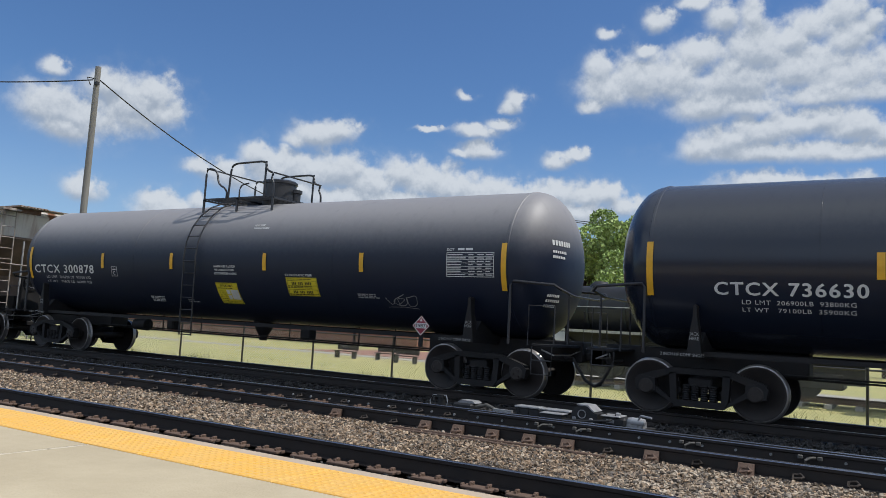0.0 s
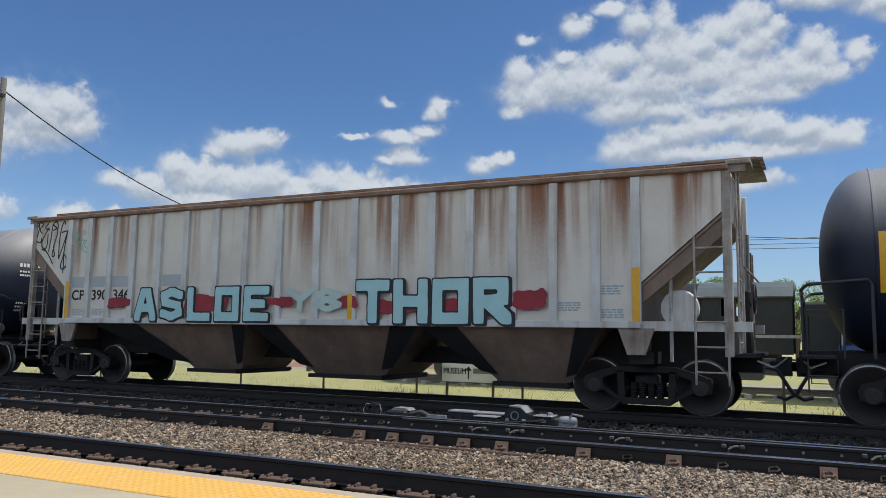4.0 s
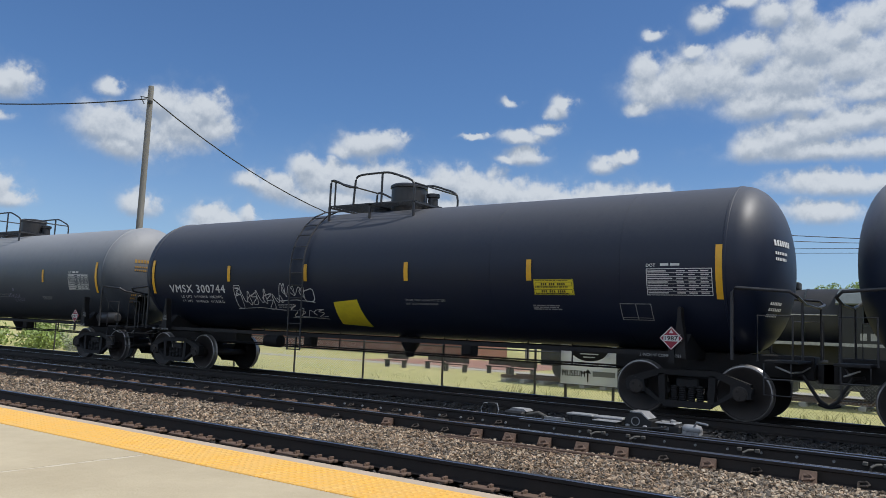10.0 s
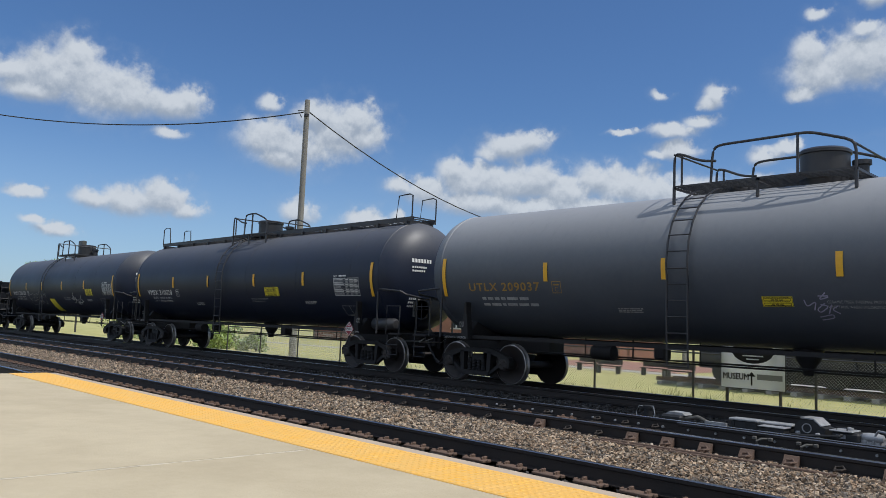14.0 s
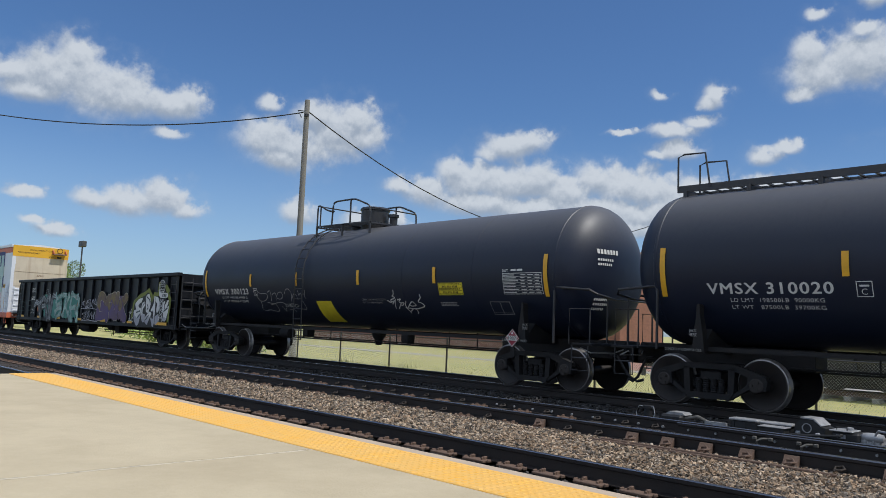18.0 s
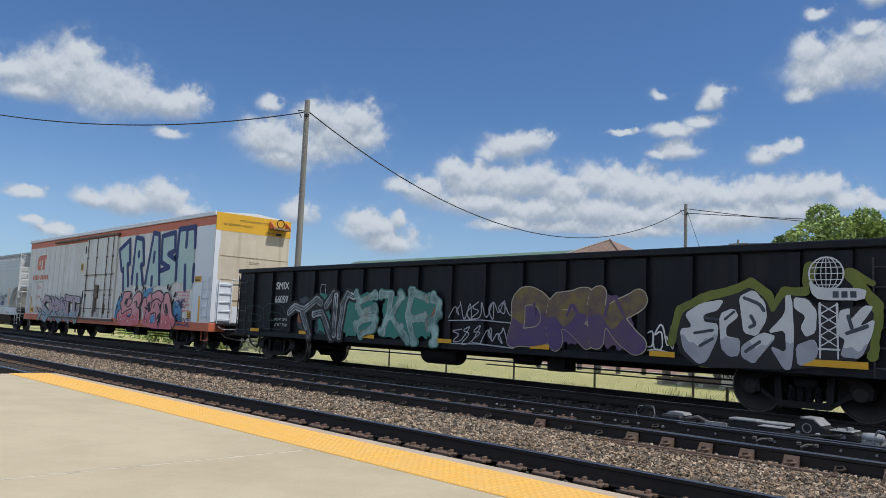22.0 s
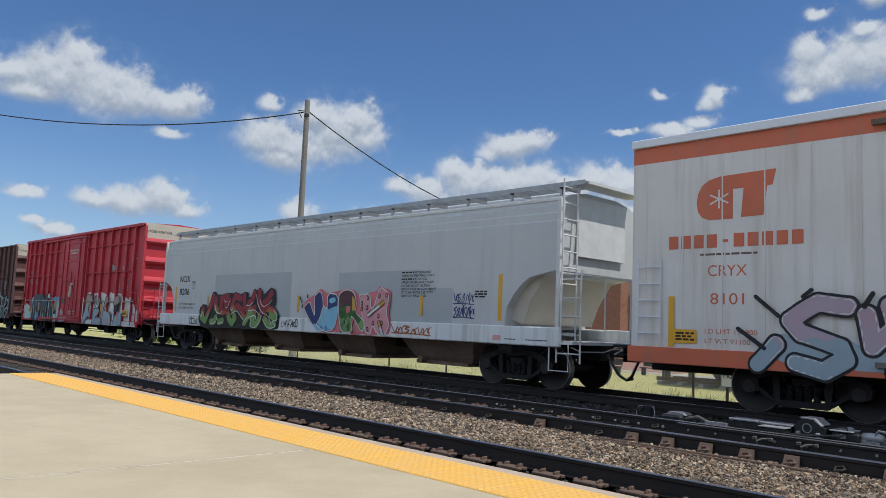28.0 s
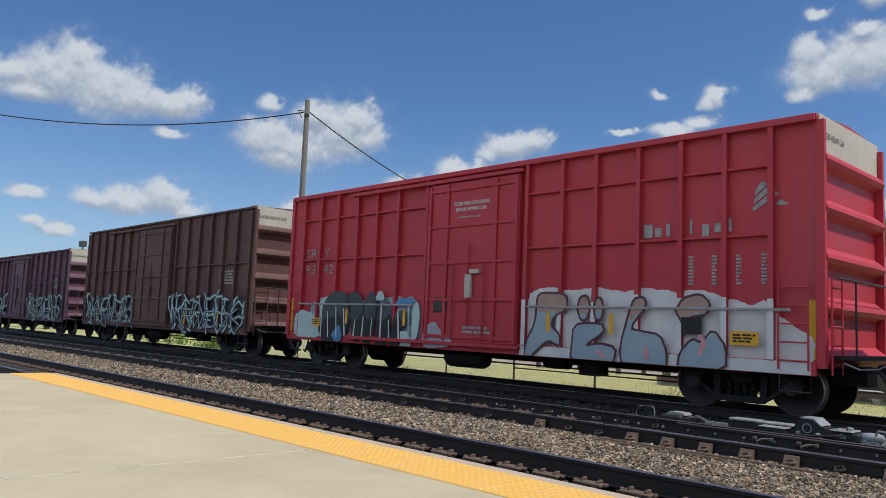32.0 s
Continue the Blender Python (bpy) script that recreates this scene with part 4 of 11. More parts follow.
def make_fence():
    f = thing("chain_link_fence", "low galvanised chain link fence along the lawn", "fence", kind="structure")
    y, z0, z1 = 18.75, -0.42, 0.86
    for i in range(16):
        x = 11.4 - 3.05 * i
        part("fence_post", Shape().lathe([(0.0, z0 - 0.1), (0.032, z0 - 0.1), (0.032, z1 + 0.02), (0.04, z1 + 0.03), (0.03, z1 + 0.06), (0.0, z1 + 0.07)], at=(x, y, 0), n=10), MAT["fence_post"], f)
    part("top_rail", Shape().rod([(-34.4, y, z1), (11.4, y, z1)], 0.021), MAT["fence_post"], f)
    part("bottom_wire", Shape().rod([(-34.4, y, z0 + 0.06), (11.4, y, z0 + 0.06)], 0.004, 4), MAT["fence_wire"], f)
    s, w, h, step = Shape(), 0.0037, z1 - z0 - 0.06, 0.075
    n = int((11.4 + 34.4) / step)
    v, q = [], []
    for i in range(n):
        for k in (-1, 1):
            x = -34.4 + i * step
            x2 = x + k * h
            if not -34.4 <= x2 <= 11.4:
                continue
            a = len(v)
            yy = y - 0.004 * k
            for px, pz in ((x, z0 + 0.06), (x2, z1)):
                v += [(px - w, yy - w * 0.6, pz), (px + w, yy - w * 0.6, pz), (px, yy + w, pz)]
            q += [(a, a + 1, a + 4, a + 3), (a + 1, a + 2, a + 5, a + 4), (a + 2, a, a + 3, a + 5)]
    tagged(part("wire_mesh", s.add(v, q), MAT["fence_wire"], f, "diamond wire mesh"), kind="stuff")


def sheet_plastic(name, colour, through_share):
    """White sheet plastic: part of the light is thrown back, part comes through from behind."""
    m = surface(name, colour, 0.5, second=tuple(c * 0.94 for c in colour), scale=3)
    t = m.node_tree
    glow = node(t, "ShaderNodeBsdfTranslucent", ((0, (*colour, 1)),))
    mix = node(t, "ShaderNodeMixShader", ((0, through_share), (1, t.nodes["Principled BSDF"].outputs[0]), (2, glow.outputs[0])))
    t.links.new(mix.outputs[0], t.nodes["Material Output"].inputs[0])
    return m


MAT["sign_sheet"] = sheet_plastic("sign_sheet", (0.84, 0.86, 0.88), 0.4)


def make_sign():
    g = thing("museum_sign", "white museum sign with a black emblem on the fence", "sign")
    y, a, b = 18.66, -9.14, -7.56
    # a sheet of white plastic that lets the sun behind it glow through, in a thin metal frame
    part("panel", Side(-y + 0.012).rects([(a, b, 0.07, 1.32)], 0.0), MAT["sign_sheet"], g, "white plastic sheet")
    part("frame", merge(*[Shape().box(x0, x1, y - 0.016, y + 0.012, z0, z1) for x0, x1, z0, z1 in ((a, b, 0.055, 0.07), (a, b, 1.32, 1.335), (a - 0.015, a, 0.055, 1.335), (b, b + 0.015, 0.055, 1.335))]), MAT["fence_post"], g)
    s = Side(-y + 0.012)
    ring = [(-8.34 + 0.52 * math.cos(k * 0.2618), 0.98 + 0.30 * math.sin(k * 0.2618)) for k in range(24)]
    part("emblem", s.patch(ring, 0.003), MAT["ink"], g, "black oval emblem")
    part("emblem_bars", s.rects([(-8.62, -8.06, 1.02, 1.06), (-8.55, -8.13, 0.93, 0.965), (-8.6, -8.08, 0.85, 0.88), (-8.5, -8.18, 0.77, 0.80)], 0.006), MAT["sign_white"], g)
    part("place_line", s.rects([(-8.72, -8.02, 0.60, 0.605)] + [(x0 - 8.7, x1 - 8.7, z0 + 0.53, z1 + 0.53) for x0, x1, z0, z1 in bars(0.66, 0.06, 1, 4)], 0.004), MAT["ink"], g)
    part("lettering", s.text("MUSEUM", a + 0.05, 0.28, 0.15, 0.01, 0.64, lift=0.004), MAT["ink"], g, "black capitals")
    part("arrow", merge(s.rects([(-8.385, -8.345, 0.15, 0.40)], 0.004), s.patch([(-8.46, 0.37), (-8.27, 0.37), (-8.365, 0.48)], 0.004)), MAT["ink"], g, "black arrow pointing up")
    part("bar", s.rects([(-8.23, -7.62, 0.30, 0.43)], 0.004), MAT["sign_grey"], g)
    for x in (a + 0.1, b - 0.16):
        part("sign_post", Shape().box(x, x + 0.06, y + 0.02, y + 0.07, -0.5, 1.25), MAT["fence_post"], g)


def wire_between(name, a, b, sag, parent, r=0.022):
    pts = []
    for i in range(25):
        u = i / 24
        p = Vector(a).lerp(Vector(b), u)
        p.z -= 4 * sag * u * (1 - u)
        pts.append(p)
    return part(name, Shape().rod(pts, r, 6), MAT["wire"], parent, "thin black overhead cable")


def make_poles():
    p1, p2 = Vector((-33.6, 22.0, -0.6)), Vector((-33.2, 61.0, -1.0))
    for k, (p, top) in enumerate(((p1, 12.8), (p2, 12.75))):
        u = thing("utility_pole", "weathered grey wooden utility pole" if k == 0 else "tall thin wooden utility pole behind the museum", "utility pole")
        r = 0.165
        part("pole", Shape().lathe([(0.0, p.z - 0.3), (r * 1.2, p.z - 0.3), (r, 4.0), (r * 0.82, top), (0.0, top + 0.02)], at=(p.x, p.y, 0), n=16), MAT["pole_wood"], u, shade=40)
        part("bracket", Shape().rod([(p.x - 0.1, p.y - 0.25, top - 0.95), (p.x - 0.35, p.y - 0.3, top - 0.55), (p.x, p.y, top - 0.6)], 0.03).box(p.x + 0.1, p.x + 0.28, p.y - 0.2, p.y - 0.05, top - 0.95, top - 0.8), MAT["wire"], u, "small black cable bracket")
        if k == 0:
            wire_between("cable", (p.x, p.y, top - 0.55), (p2.x, p2.y, 12.35), 4.4, u, 0.03)
            wire_between("cable", (p.x - 0.3, p.y, top - 0.6), (-51.5, 7.0, 12.9), 1.15, u, 0.03)
        else:
            part("guy_wire", Shape().rod([(p.x, p.y, top - 0.3), (p.x + 4.0, p.y + 2, -1.0)], 0.02, 6), MAT["wire"], u)
            wire_between("cable", (p.x, p.y, top - 0.4), (6.0, 95.0, 13.2), 1.6, u, 0.035)
            wire_between("cable", (p.x, p.y, top - 0.8), (40.0, 95.0, 12.2), 1.6, u, 0.035)
    for x, y, h in ((-43.0, 92.0, 13.5), (-95.0, 88.0, 11.2), (-120.0, 88.0, 11.0), (-82.0, 75.0, 10.6)):
        u = thing("utility_pole", "distant wooden power pole with a crossarm", "utility pole", group="distant power poles")
        part("pole", Shape().lathe([(0.0, -1), (0.16, -1), (0.12, h), (0.0, h)], at=(x, y, 0), n=10), MAT["pole_wood"], u)
        part("crossarm", Shape().box(x - 1.2, x + 1.2, y - 0.06, y + 0.06, h - 0.6, h - 0.45), MAT["pole_wood"], u)
    for i, dz in enumerate((0.0, 0.5)):
        u = thing("power_line", "long thin distant power line in the sky", "power line")
        wire_between("cable", (-43.0, 92.0, 13.0 - dz), (60.0, 92.0, 12.4 - dz), 0.9, u, 0.03)
    l = thing("light_pole", "grey platform lamp pole with a floodlight head", "lamp post")
    part("pole", Shape().lathe([(0.0, -0.6), (0.09, -0.6), (0.06, 7.3), (0.0, 7.3)], at=(-73.8, 25, 0), n=10), MAT["fence_post"], l)
    part("lamp_head", Shape().box(-74.3, -73.3, 24.8, 25.2, 7.2, 7.75, 0.05), MAT["fence_post"], l, "dark floodlight")


def leaf_cloud(blobs, count, size, seed):
    """Many small leaf clumps on the shells of overlapping rounded boughs: verts, faces."""
    rng = np.random.default_rng(seed)
    blobs = np.array(blobs, float)
    vol = (blobs[:, 3] ** 2)
    pick = rng.choice(len(blobs), count, p=vol / vol.sum())
    d = rng.normal(size=(count, 3))
    d /= np.linalg.norm(d, axis=1)[:, None]
    r = blobs[pick, 3] * (0.55 + 0.5 * rng.random(count) ** 0.6)
    c = blobs[pick, :3] + d * r[:, None] * np.array((1, 1, 0.85))
    a = rng.normal(size=(count, 3))
    a /= np.linalg.norm(a, axis=1)[:, None]
    b = np.cross(a, rng.normal(size=(count, 3)))
    b /= np.linalg.norm(b, axis=1)[:, None]
    s = (size * rng.uniform(0.5, 1.2, count))[:, None]
    v = np.stack([c - a * s, c + b * s * 0.45, c + a * s, c - b * s * 0.45], 1).reshape(-1, 3)
    return v, np.arange(count * 4).reshape(-1, 4)


def make_tree(x, y, h, spread, seed, mat, label, leaves=5200, lean=0.0):
    rnd = random.Random(seed)
    t = thing("tree", label, "tree", pose(x, y, -1.0))
    trunk = Shape().rod([(0, 0, -0.2), (0.06 * h * lean, 0.05, h * 0.2), (0.1, -0.08, h * 0.42), (0.15 + lean * h * 0.05, 0.1, h * 0.7)], 0.028 * h, 10)
    part("trunk", trunk, MAT["bark"], t)
    blobs = []
    for i in range(30):
        a, u = rnd.uniform(0, 6.283), rnd.uniform(0.0, 1.0)
        z = h * (0.36 + 0.58 * u)
        reach = spread * (1.0 - 0.75 * max(0.0, u - 0.35) ** 1.1) * rnd.uniform(0.25, 1.0) * (0.7 + 0.3 * min(1, u * 4))
        c = (reach * math.cos(a), reach * math.sin(a), z)
        blobs.append((*c, spread * rnd.uniform(0.14, 0.30)))
        if i < 9:
            part("limb", Shape().rod([(0.1, 0, h * 0.3 + 0.1 * h * u), (c[0] * 0.5, c[1] * 0.5, z * 0.8), (c[0], c[1], z)], 0.008 * h, 6), MAT["bark"], t)
    v, f = leaf_cloud(blobs, int(leaves * 2.6), 0.0155 * h, seed)
    me = bpy.data.meshes.new("crown")
    me.from_pydata(v.tolist(), [], f.tolist())
    me.materials.append(mat)
    tagged(part("crown", me, None, t, "leafy green crown"), kind="stuff")
    return t


def make_bushes():
    rnd = random.Random(8)
    for i, (x, y, r) in enumerate(((-43, 23, 1.3), (-46, 24, 1.6), (-50, 23, 1.4), (-40.5, 24, 0.9), (-55, 25, 1.8), (-62, 26, 2.2), (-70, 27, 2.0))):
        b = thing("bush", "wild green weedy bush by the track", "bush", pose(x, y, -0.6), "wild bushes by the tracks")
        blobs = [(rnd.uniform(-r, r), rnd.uniform(-r * 0.6, r * 0.6), rnd.uniform(0.2, r * 0.9), r * 0.45) for _ in range(9)]
        v, f = leaf_cloud(blobs, 1100, 0.14, 40 + i)
        part("stem", Shape().rod([(0, 0, -0.1), (0.05, 0, r * 0.6)], 0.05, 6), MAT["bark"], b)
        me = bpy.data.meshes.new("leaves")
        me.from_pydata(v.tolist(), [], f.tolist())
        me.materials.append(MAT["leaf"])
        tagged(part("leaves", me, None, b), kind="stuff")


def make_weeds():
    """Tall grass tufts along the fence and the ballast's edge."""
    rng = np.random.default_rng(4)
    v, f = [], []
    for i in range(3200):
        near = rng.random() < 0.6
        x = rng.uniform(-30, 9)
        y = (18.75 + rng.normal() * 0.25) if near else rng.uniform(17.2, 33)
        clump = math.sin(x * 1.7) + math.sin(x * 0.53 + 1)
        h = rng.uniform(0.05, 0.16) * (1.0 + 0.8 * max(0, clump) * near) * (1.6 if (-5.5 < x < -1.5 and near) else 1.0)
        z = ground_height(y) if y > 17.5 else -0.36
        a, w, n = rng.uniform(0, 6.28), 0.02, len(v)
        dx, dy = w * math.cos(a), w * math.sin(a)
        lx, ly = rng.normal() * h * 0.35, rng.normal() * h * 0.35
        v += [(x - dx, y - dy, z - 0.02), (x + dx, y + dy, z - 0.02), (x + lx, y + ly, z + h)]
        f.append((n, n + 1, n + 2))
    tagged(part("grass_tufts", Shape().add(v, f), MAT["weed"]), "tufts of green and straw coloured weeds", "grass", "", "stuff")


def make_museum_track():
    z = -0.82
    t = thing("museum_track", "short disused track on worn timber ties", "railway track", kind="structure")
    for y in (33.2, 34.7):
        part("rail", Shape().prism_x([(p[0], p[1] + z + 0.18) for p in rail_profile(y)], -19.5, 40), MAT["rust_plate"], t)
    tie = Shape().box(-0.13, 0.13, 32.6, 35.3, z - 0.22, z - 0.0, 0.015).mesh("tie", MAT["tie_grey"])
    for i in range(44):
        part("tie", tie, None, t, at=pose(-19 + 1.02 * i, 0, 0))


def make_locomotive():
    """A preserved steam engine with its tender: boiler, domes, cab, running gear."""
    z, yc = -0.64, 33.95
    e = thing("steam_locomotive", "black preserved steam locomotive parked on the museum track", "locomotive")
    k, g = MAT["loco_black"], MAT["loco_grey"]
    part("boiler", Shape().lathe([(0.0, -17.0), (0.95, -17.0), (1.0, -16.9), (1.0, -14.2), (1.06, -14.1), (1.10, -8.0), (1.18, -5.4), (1.18, -4.3), (0.0, -4.3)], "x", (0, yc, 2.45), 40), k, e, "black boiler with jacket bands", shade=40)
    for x in (-15.6, -14.1, -12.4, -10.7, -9.0, -7.4, -5.7):
        part("boiler_band", Shape().lathe([(1.05, x - 0.04), (1.125 + 0.07 * (x > -7), x - 0.03), (1.125 + 0.07 * (x > -7), x + 0.03), (1.05, x + 0.04)], "x", (0, yc, 2.45), 40), g, e)
    part("smoke_stack", Shape().lathe([(0.0, 3.3), (0.42, 3.3), (0.36, 3.6), (0.42, 3.95), (0.0, 3.95)], at=(-15.4, yc, 0), n=20), k, e, shade=40)
    for x in (-12.2, -9.4):
        part("dome", Shape().lathe([(0.0, 3.2), (0.55, 3.2), (0.48, 3.55), (0.3, 3.72), (0.0, 3.76)], at=(x, yc, 0), n=20), k, e, "rounded boiler dome", shade=40)
    part("pop_valve", Shape().box(-6.6, -6.0, yc - 0.3, yc + 0.3, 3.6, 3.9, 0.04), k, e)
    part("whistle", Shape().box(-7.4, -7.1, yc - 0.5, yc - 0.3, 3.4, 3.85, 0.03), k, e)
    part("running_board", Shape().box(-17.2, -4.4, yc - 1.55, yc + 1.55, 1.42, 1.48), k, e)
    part("board_edge", Shape().box(-17.2, -0.6, yc - 1.575, yc - 1.555, 1.38, 1.50), MAT["white_dim"], e, "white painted running board edge")
    part("handrail", Shape().rod([(-16.8, yc - 1.3, 2.5), (-4.5, yc - 1.3, 2.55)], 0.02, 6), MAT["white_dim"], e, "long pale handrail")
    for y in (yc - 1.56, yc + 1.48):
        walls = Shape().box(-4.3, -3.58, y, y + 0.08, 0.75, 3.1).box(-2.52, -1.0, y, y + 0.08, 0.75, 3.1).box(-3.58, -2.52, y, y + 0.08, 0.75, 2.22).box(-3.58, -2.52, y, y + 0.08, 2.9, 3.1).box(-3.09, -3.01, y, y + 0.08, 2.22, 2.9)
        part("cab_wall", walls, k, e, "black riveted cab wall with a window")
    part("cab_front", Shape().box(-4.3, -4.2, yc - 1.48, yc + 1.48, 0.75, 3.1), k, e)
    part("window_frame", Shape().box(-3.62, -3.58, yc - 1.59, yc - 1.56, 2.18, 2.94).box(-2.52, -2.48, yc - 1.59, yc - 1.56, 2.18, 2.94).box(-3.62, -2.48, yc - 1.60, yc - 1.56, 2.15, 2.20), g, e, "dark steel window frame")
    part("cab_roof", Shape().prism_x([(yc - 1.75, 2.98), (yc - 1.3, 3.36), (yc - 0.7, 3.58), (yc, 3.66), (yc + 0.7, 3.58), (yc + 1.3, 3.36), (yc + 1.75, 2.98), (yc + 1.7, 2.93), (yc, 3.58), (yc - 1.7, 2.93)], -4.5, -0.95), MAT["loco_roof"], e, "weathered grey arched cab roof")
    part("roof_vent", Shape().box(-2.95, -2.70, yc - 0.5, yc - 0.3, 3.55, 4.35, 0.02), k, e)
    part("cab_number", Side(-(yc - 1.56)).rects([(-3.7 + 0.34 * i, -3.48 + 0.34 * i, 1.62, 1.88) for i in range(4)], 0.01), MAT["white_dim"], e, "white number")
    for x in (-13.6, -11.5, -9.4, -7.3):
        part("driving_wheel", Shape().lathe([(0.0, yc - 0.95), (0.2, yc - 0.95), (0.2, yc - 0.85), (0.72, yc - 0.84), (0.74, yc - 0.88), (0.86, yc - 0.86), (0.88, yc - 0.72), (0.0, yc - 0.72)], "y", (x, 0, z + 0.9), 28), k, e, shade=40)
    for x in (-16.2, -14.9, -4.6, -3.4):
        part("truck_wheel", Shape().lathe([(0.0, yc - 0.9), (0.4, yc - 0.86), (0.46, yc - 0.86), (0.46, yc - 0.72), (0.0, yc - 0.72)], "y", (x, 0, z + 0.46), 22), k, e, shade=40)
    part("side_rod", Shape().box(-13.7, -7.2, yc - 1.06, yc - 1.0, z + 0.62, z + 0.76).rod([(-15.6, yc - 1.15, z + 0.8), (-11.5, yc - 1.12, z + 0.7)], 0.06), g, e, "steel side rods")
    part("cylinder_block", Shape().lathe([(0.0, -16.4), (0.42, -16.4), (0.42, -15.2), (0.0, -15.2)], "x", (0, yc - 1.1, z + 1.0), 20), k, e, shade=40)
    part("ash_pan", Shape().box(-14.8, -6.2, yc - 0.62, yc + 0.62, z + 0.12, z + 0.56, 0.05), k, e)
    part("trailing_frame", Shape().box(-5.6, -2.2, yc - 0.95, yc + 0.95, z + 0.35, z + 0.95, 0.04), k, e)
    part("frame", Shape().box(-17.4, -1.5, yc - 0.6, yc + 0.6, z + 0.55, 1.4), k, e)
    part("marker_lamp", Shape().lathe([(0.0, 0.0), (0.16, 0.02), (0.2, 0.2), (0.1, 0.35), (0.0, 0.36)], at=(-13.0, yc - 1.5, 2.2), n=14), MAT["copper_green"], e, "small green marker lamp", shade=40)
    d = thing("tender", "black steel coal tender behind the locomotive", "tender")
    part("tank", Shape().box(-0.7, 9.0, yc - 1.5, yc + 1.5, 0.55, 2.75, 0.08), k, d)
    part("coal_board", Shape().box(0.1, 6.0, yc - 1.4, yc + 1.4, 2.75, 3.0, 0.06), k, d)
    for i in range(6):
        x = 0.6 + 1.5 * i
        part("wheel", Shape().lathe([(0.0, yc - 0.9), (0.4, yc - 0.86), (0.46, yc - 0.86), (0.46, yc - 0.72), (0.0, yc - 0.72)], "y", (x, 0, z + 0.46), 20), k, d, shade=40)
    part("frame", Shape().box(-0.6, 9.0, yc - 1.1, yc + 1.1, z + 0.5, 0.55), k, d)


def make_coach():
    y0 = 29.6
    c = thing("blue_rail_car", "bright blue passenger car with a pale stripe, parked", "rail car")
    b = MAT["coach_blue"]
    part("body", Shape().box(2.3, 24, y0, y0 + 2.9, 1.0, 3.55, 0.08), b, c)
    part("roof", Shape().prism_x([(y0 - 0.05, 3.5), (y0 + 0.5, 3.85), (y0 + 1.45, 3.95), (y0 + 2.4, 3.85), (y0 + 2.95, 3.5)], 0.55, 24.1), b, c, "blue arched roof")
    part("roof_edge", Shape().box(0.55, 24.1, y0 - 0.08, y0 - 0.05, 3.52, 3.58), MAT["white_dim"], c, "pale roof edge")
    part("porch_floor", Shape().box(0.5, 2.3, y0, y0 + 2.9, 1.0, 1.15), b, c)
    for y in (y0 + 0.05, y0 + 2.8):
        part("porch_post", Shape().rod([(0.62, y, 1.1), (0.62, y, 3.55)], 0.035), MAT["white_dim"], c, "white porch post")
        part("porch_rail", Shape().rod([(0.62, y, 2.0), (2.3, y, 2.0)], 0.025), MAT["white_dim"], c)
    for i in range(6):
        x = 4.0 + 3.2 * i
        w = part("window", Shape().box(x, x + 1.1, y0 - 0.015, y0 + 0.01, 2.2, 3.05), MAT["coach_glass"], c)
        for u in (x - 0.06, x + 1.1):
            part("window_frame", Shape().box(u, u + 0.06, y0 - 0.02, y0, 2.14, 3.11), MAT["coach_blue"], w)
    for z in (1.30, 1.62):
        part("stripe", Shape().box(2.4, 23.9, y0 - 0.012, y0 - 0.002, z, z + 0.10 + 0.08 * (z < 1.4)), MAT["white"], c, "white stripe")
    part("underframe", Shape().box(0.6, 24, y0 + 0.4, y0 + 2.5, -0.1, 1.0), MAT["under"], c)
    for x in (2.2, 4.0, 20.0, 21.8):
        part("wheel", Shape().lathe([(0.0, y0 + 0.5), (0.42, y0 + 0.5), (0.46, y0 + 0.6), (0.46, y0 + 0.72), (0.0, y0 + 0.72)], "y", (x, 0, -0.3), 20), MAT["under"], c, shade=40)


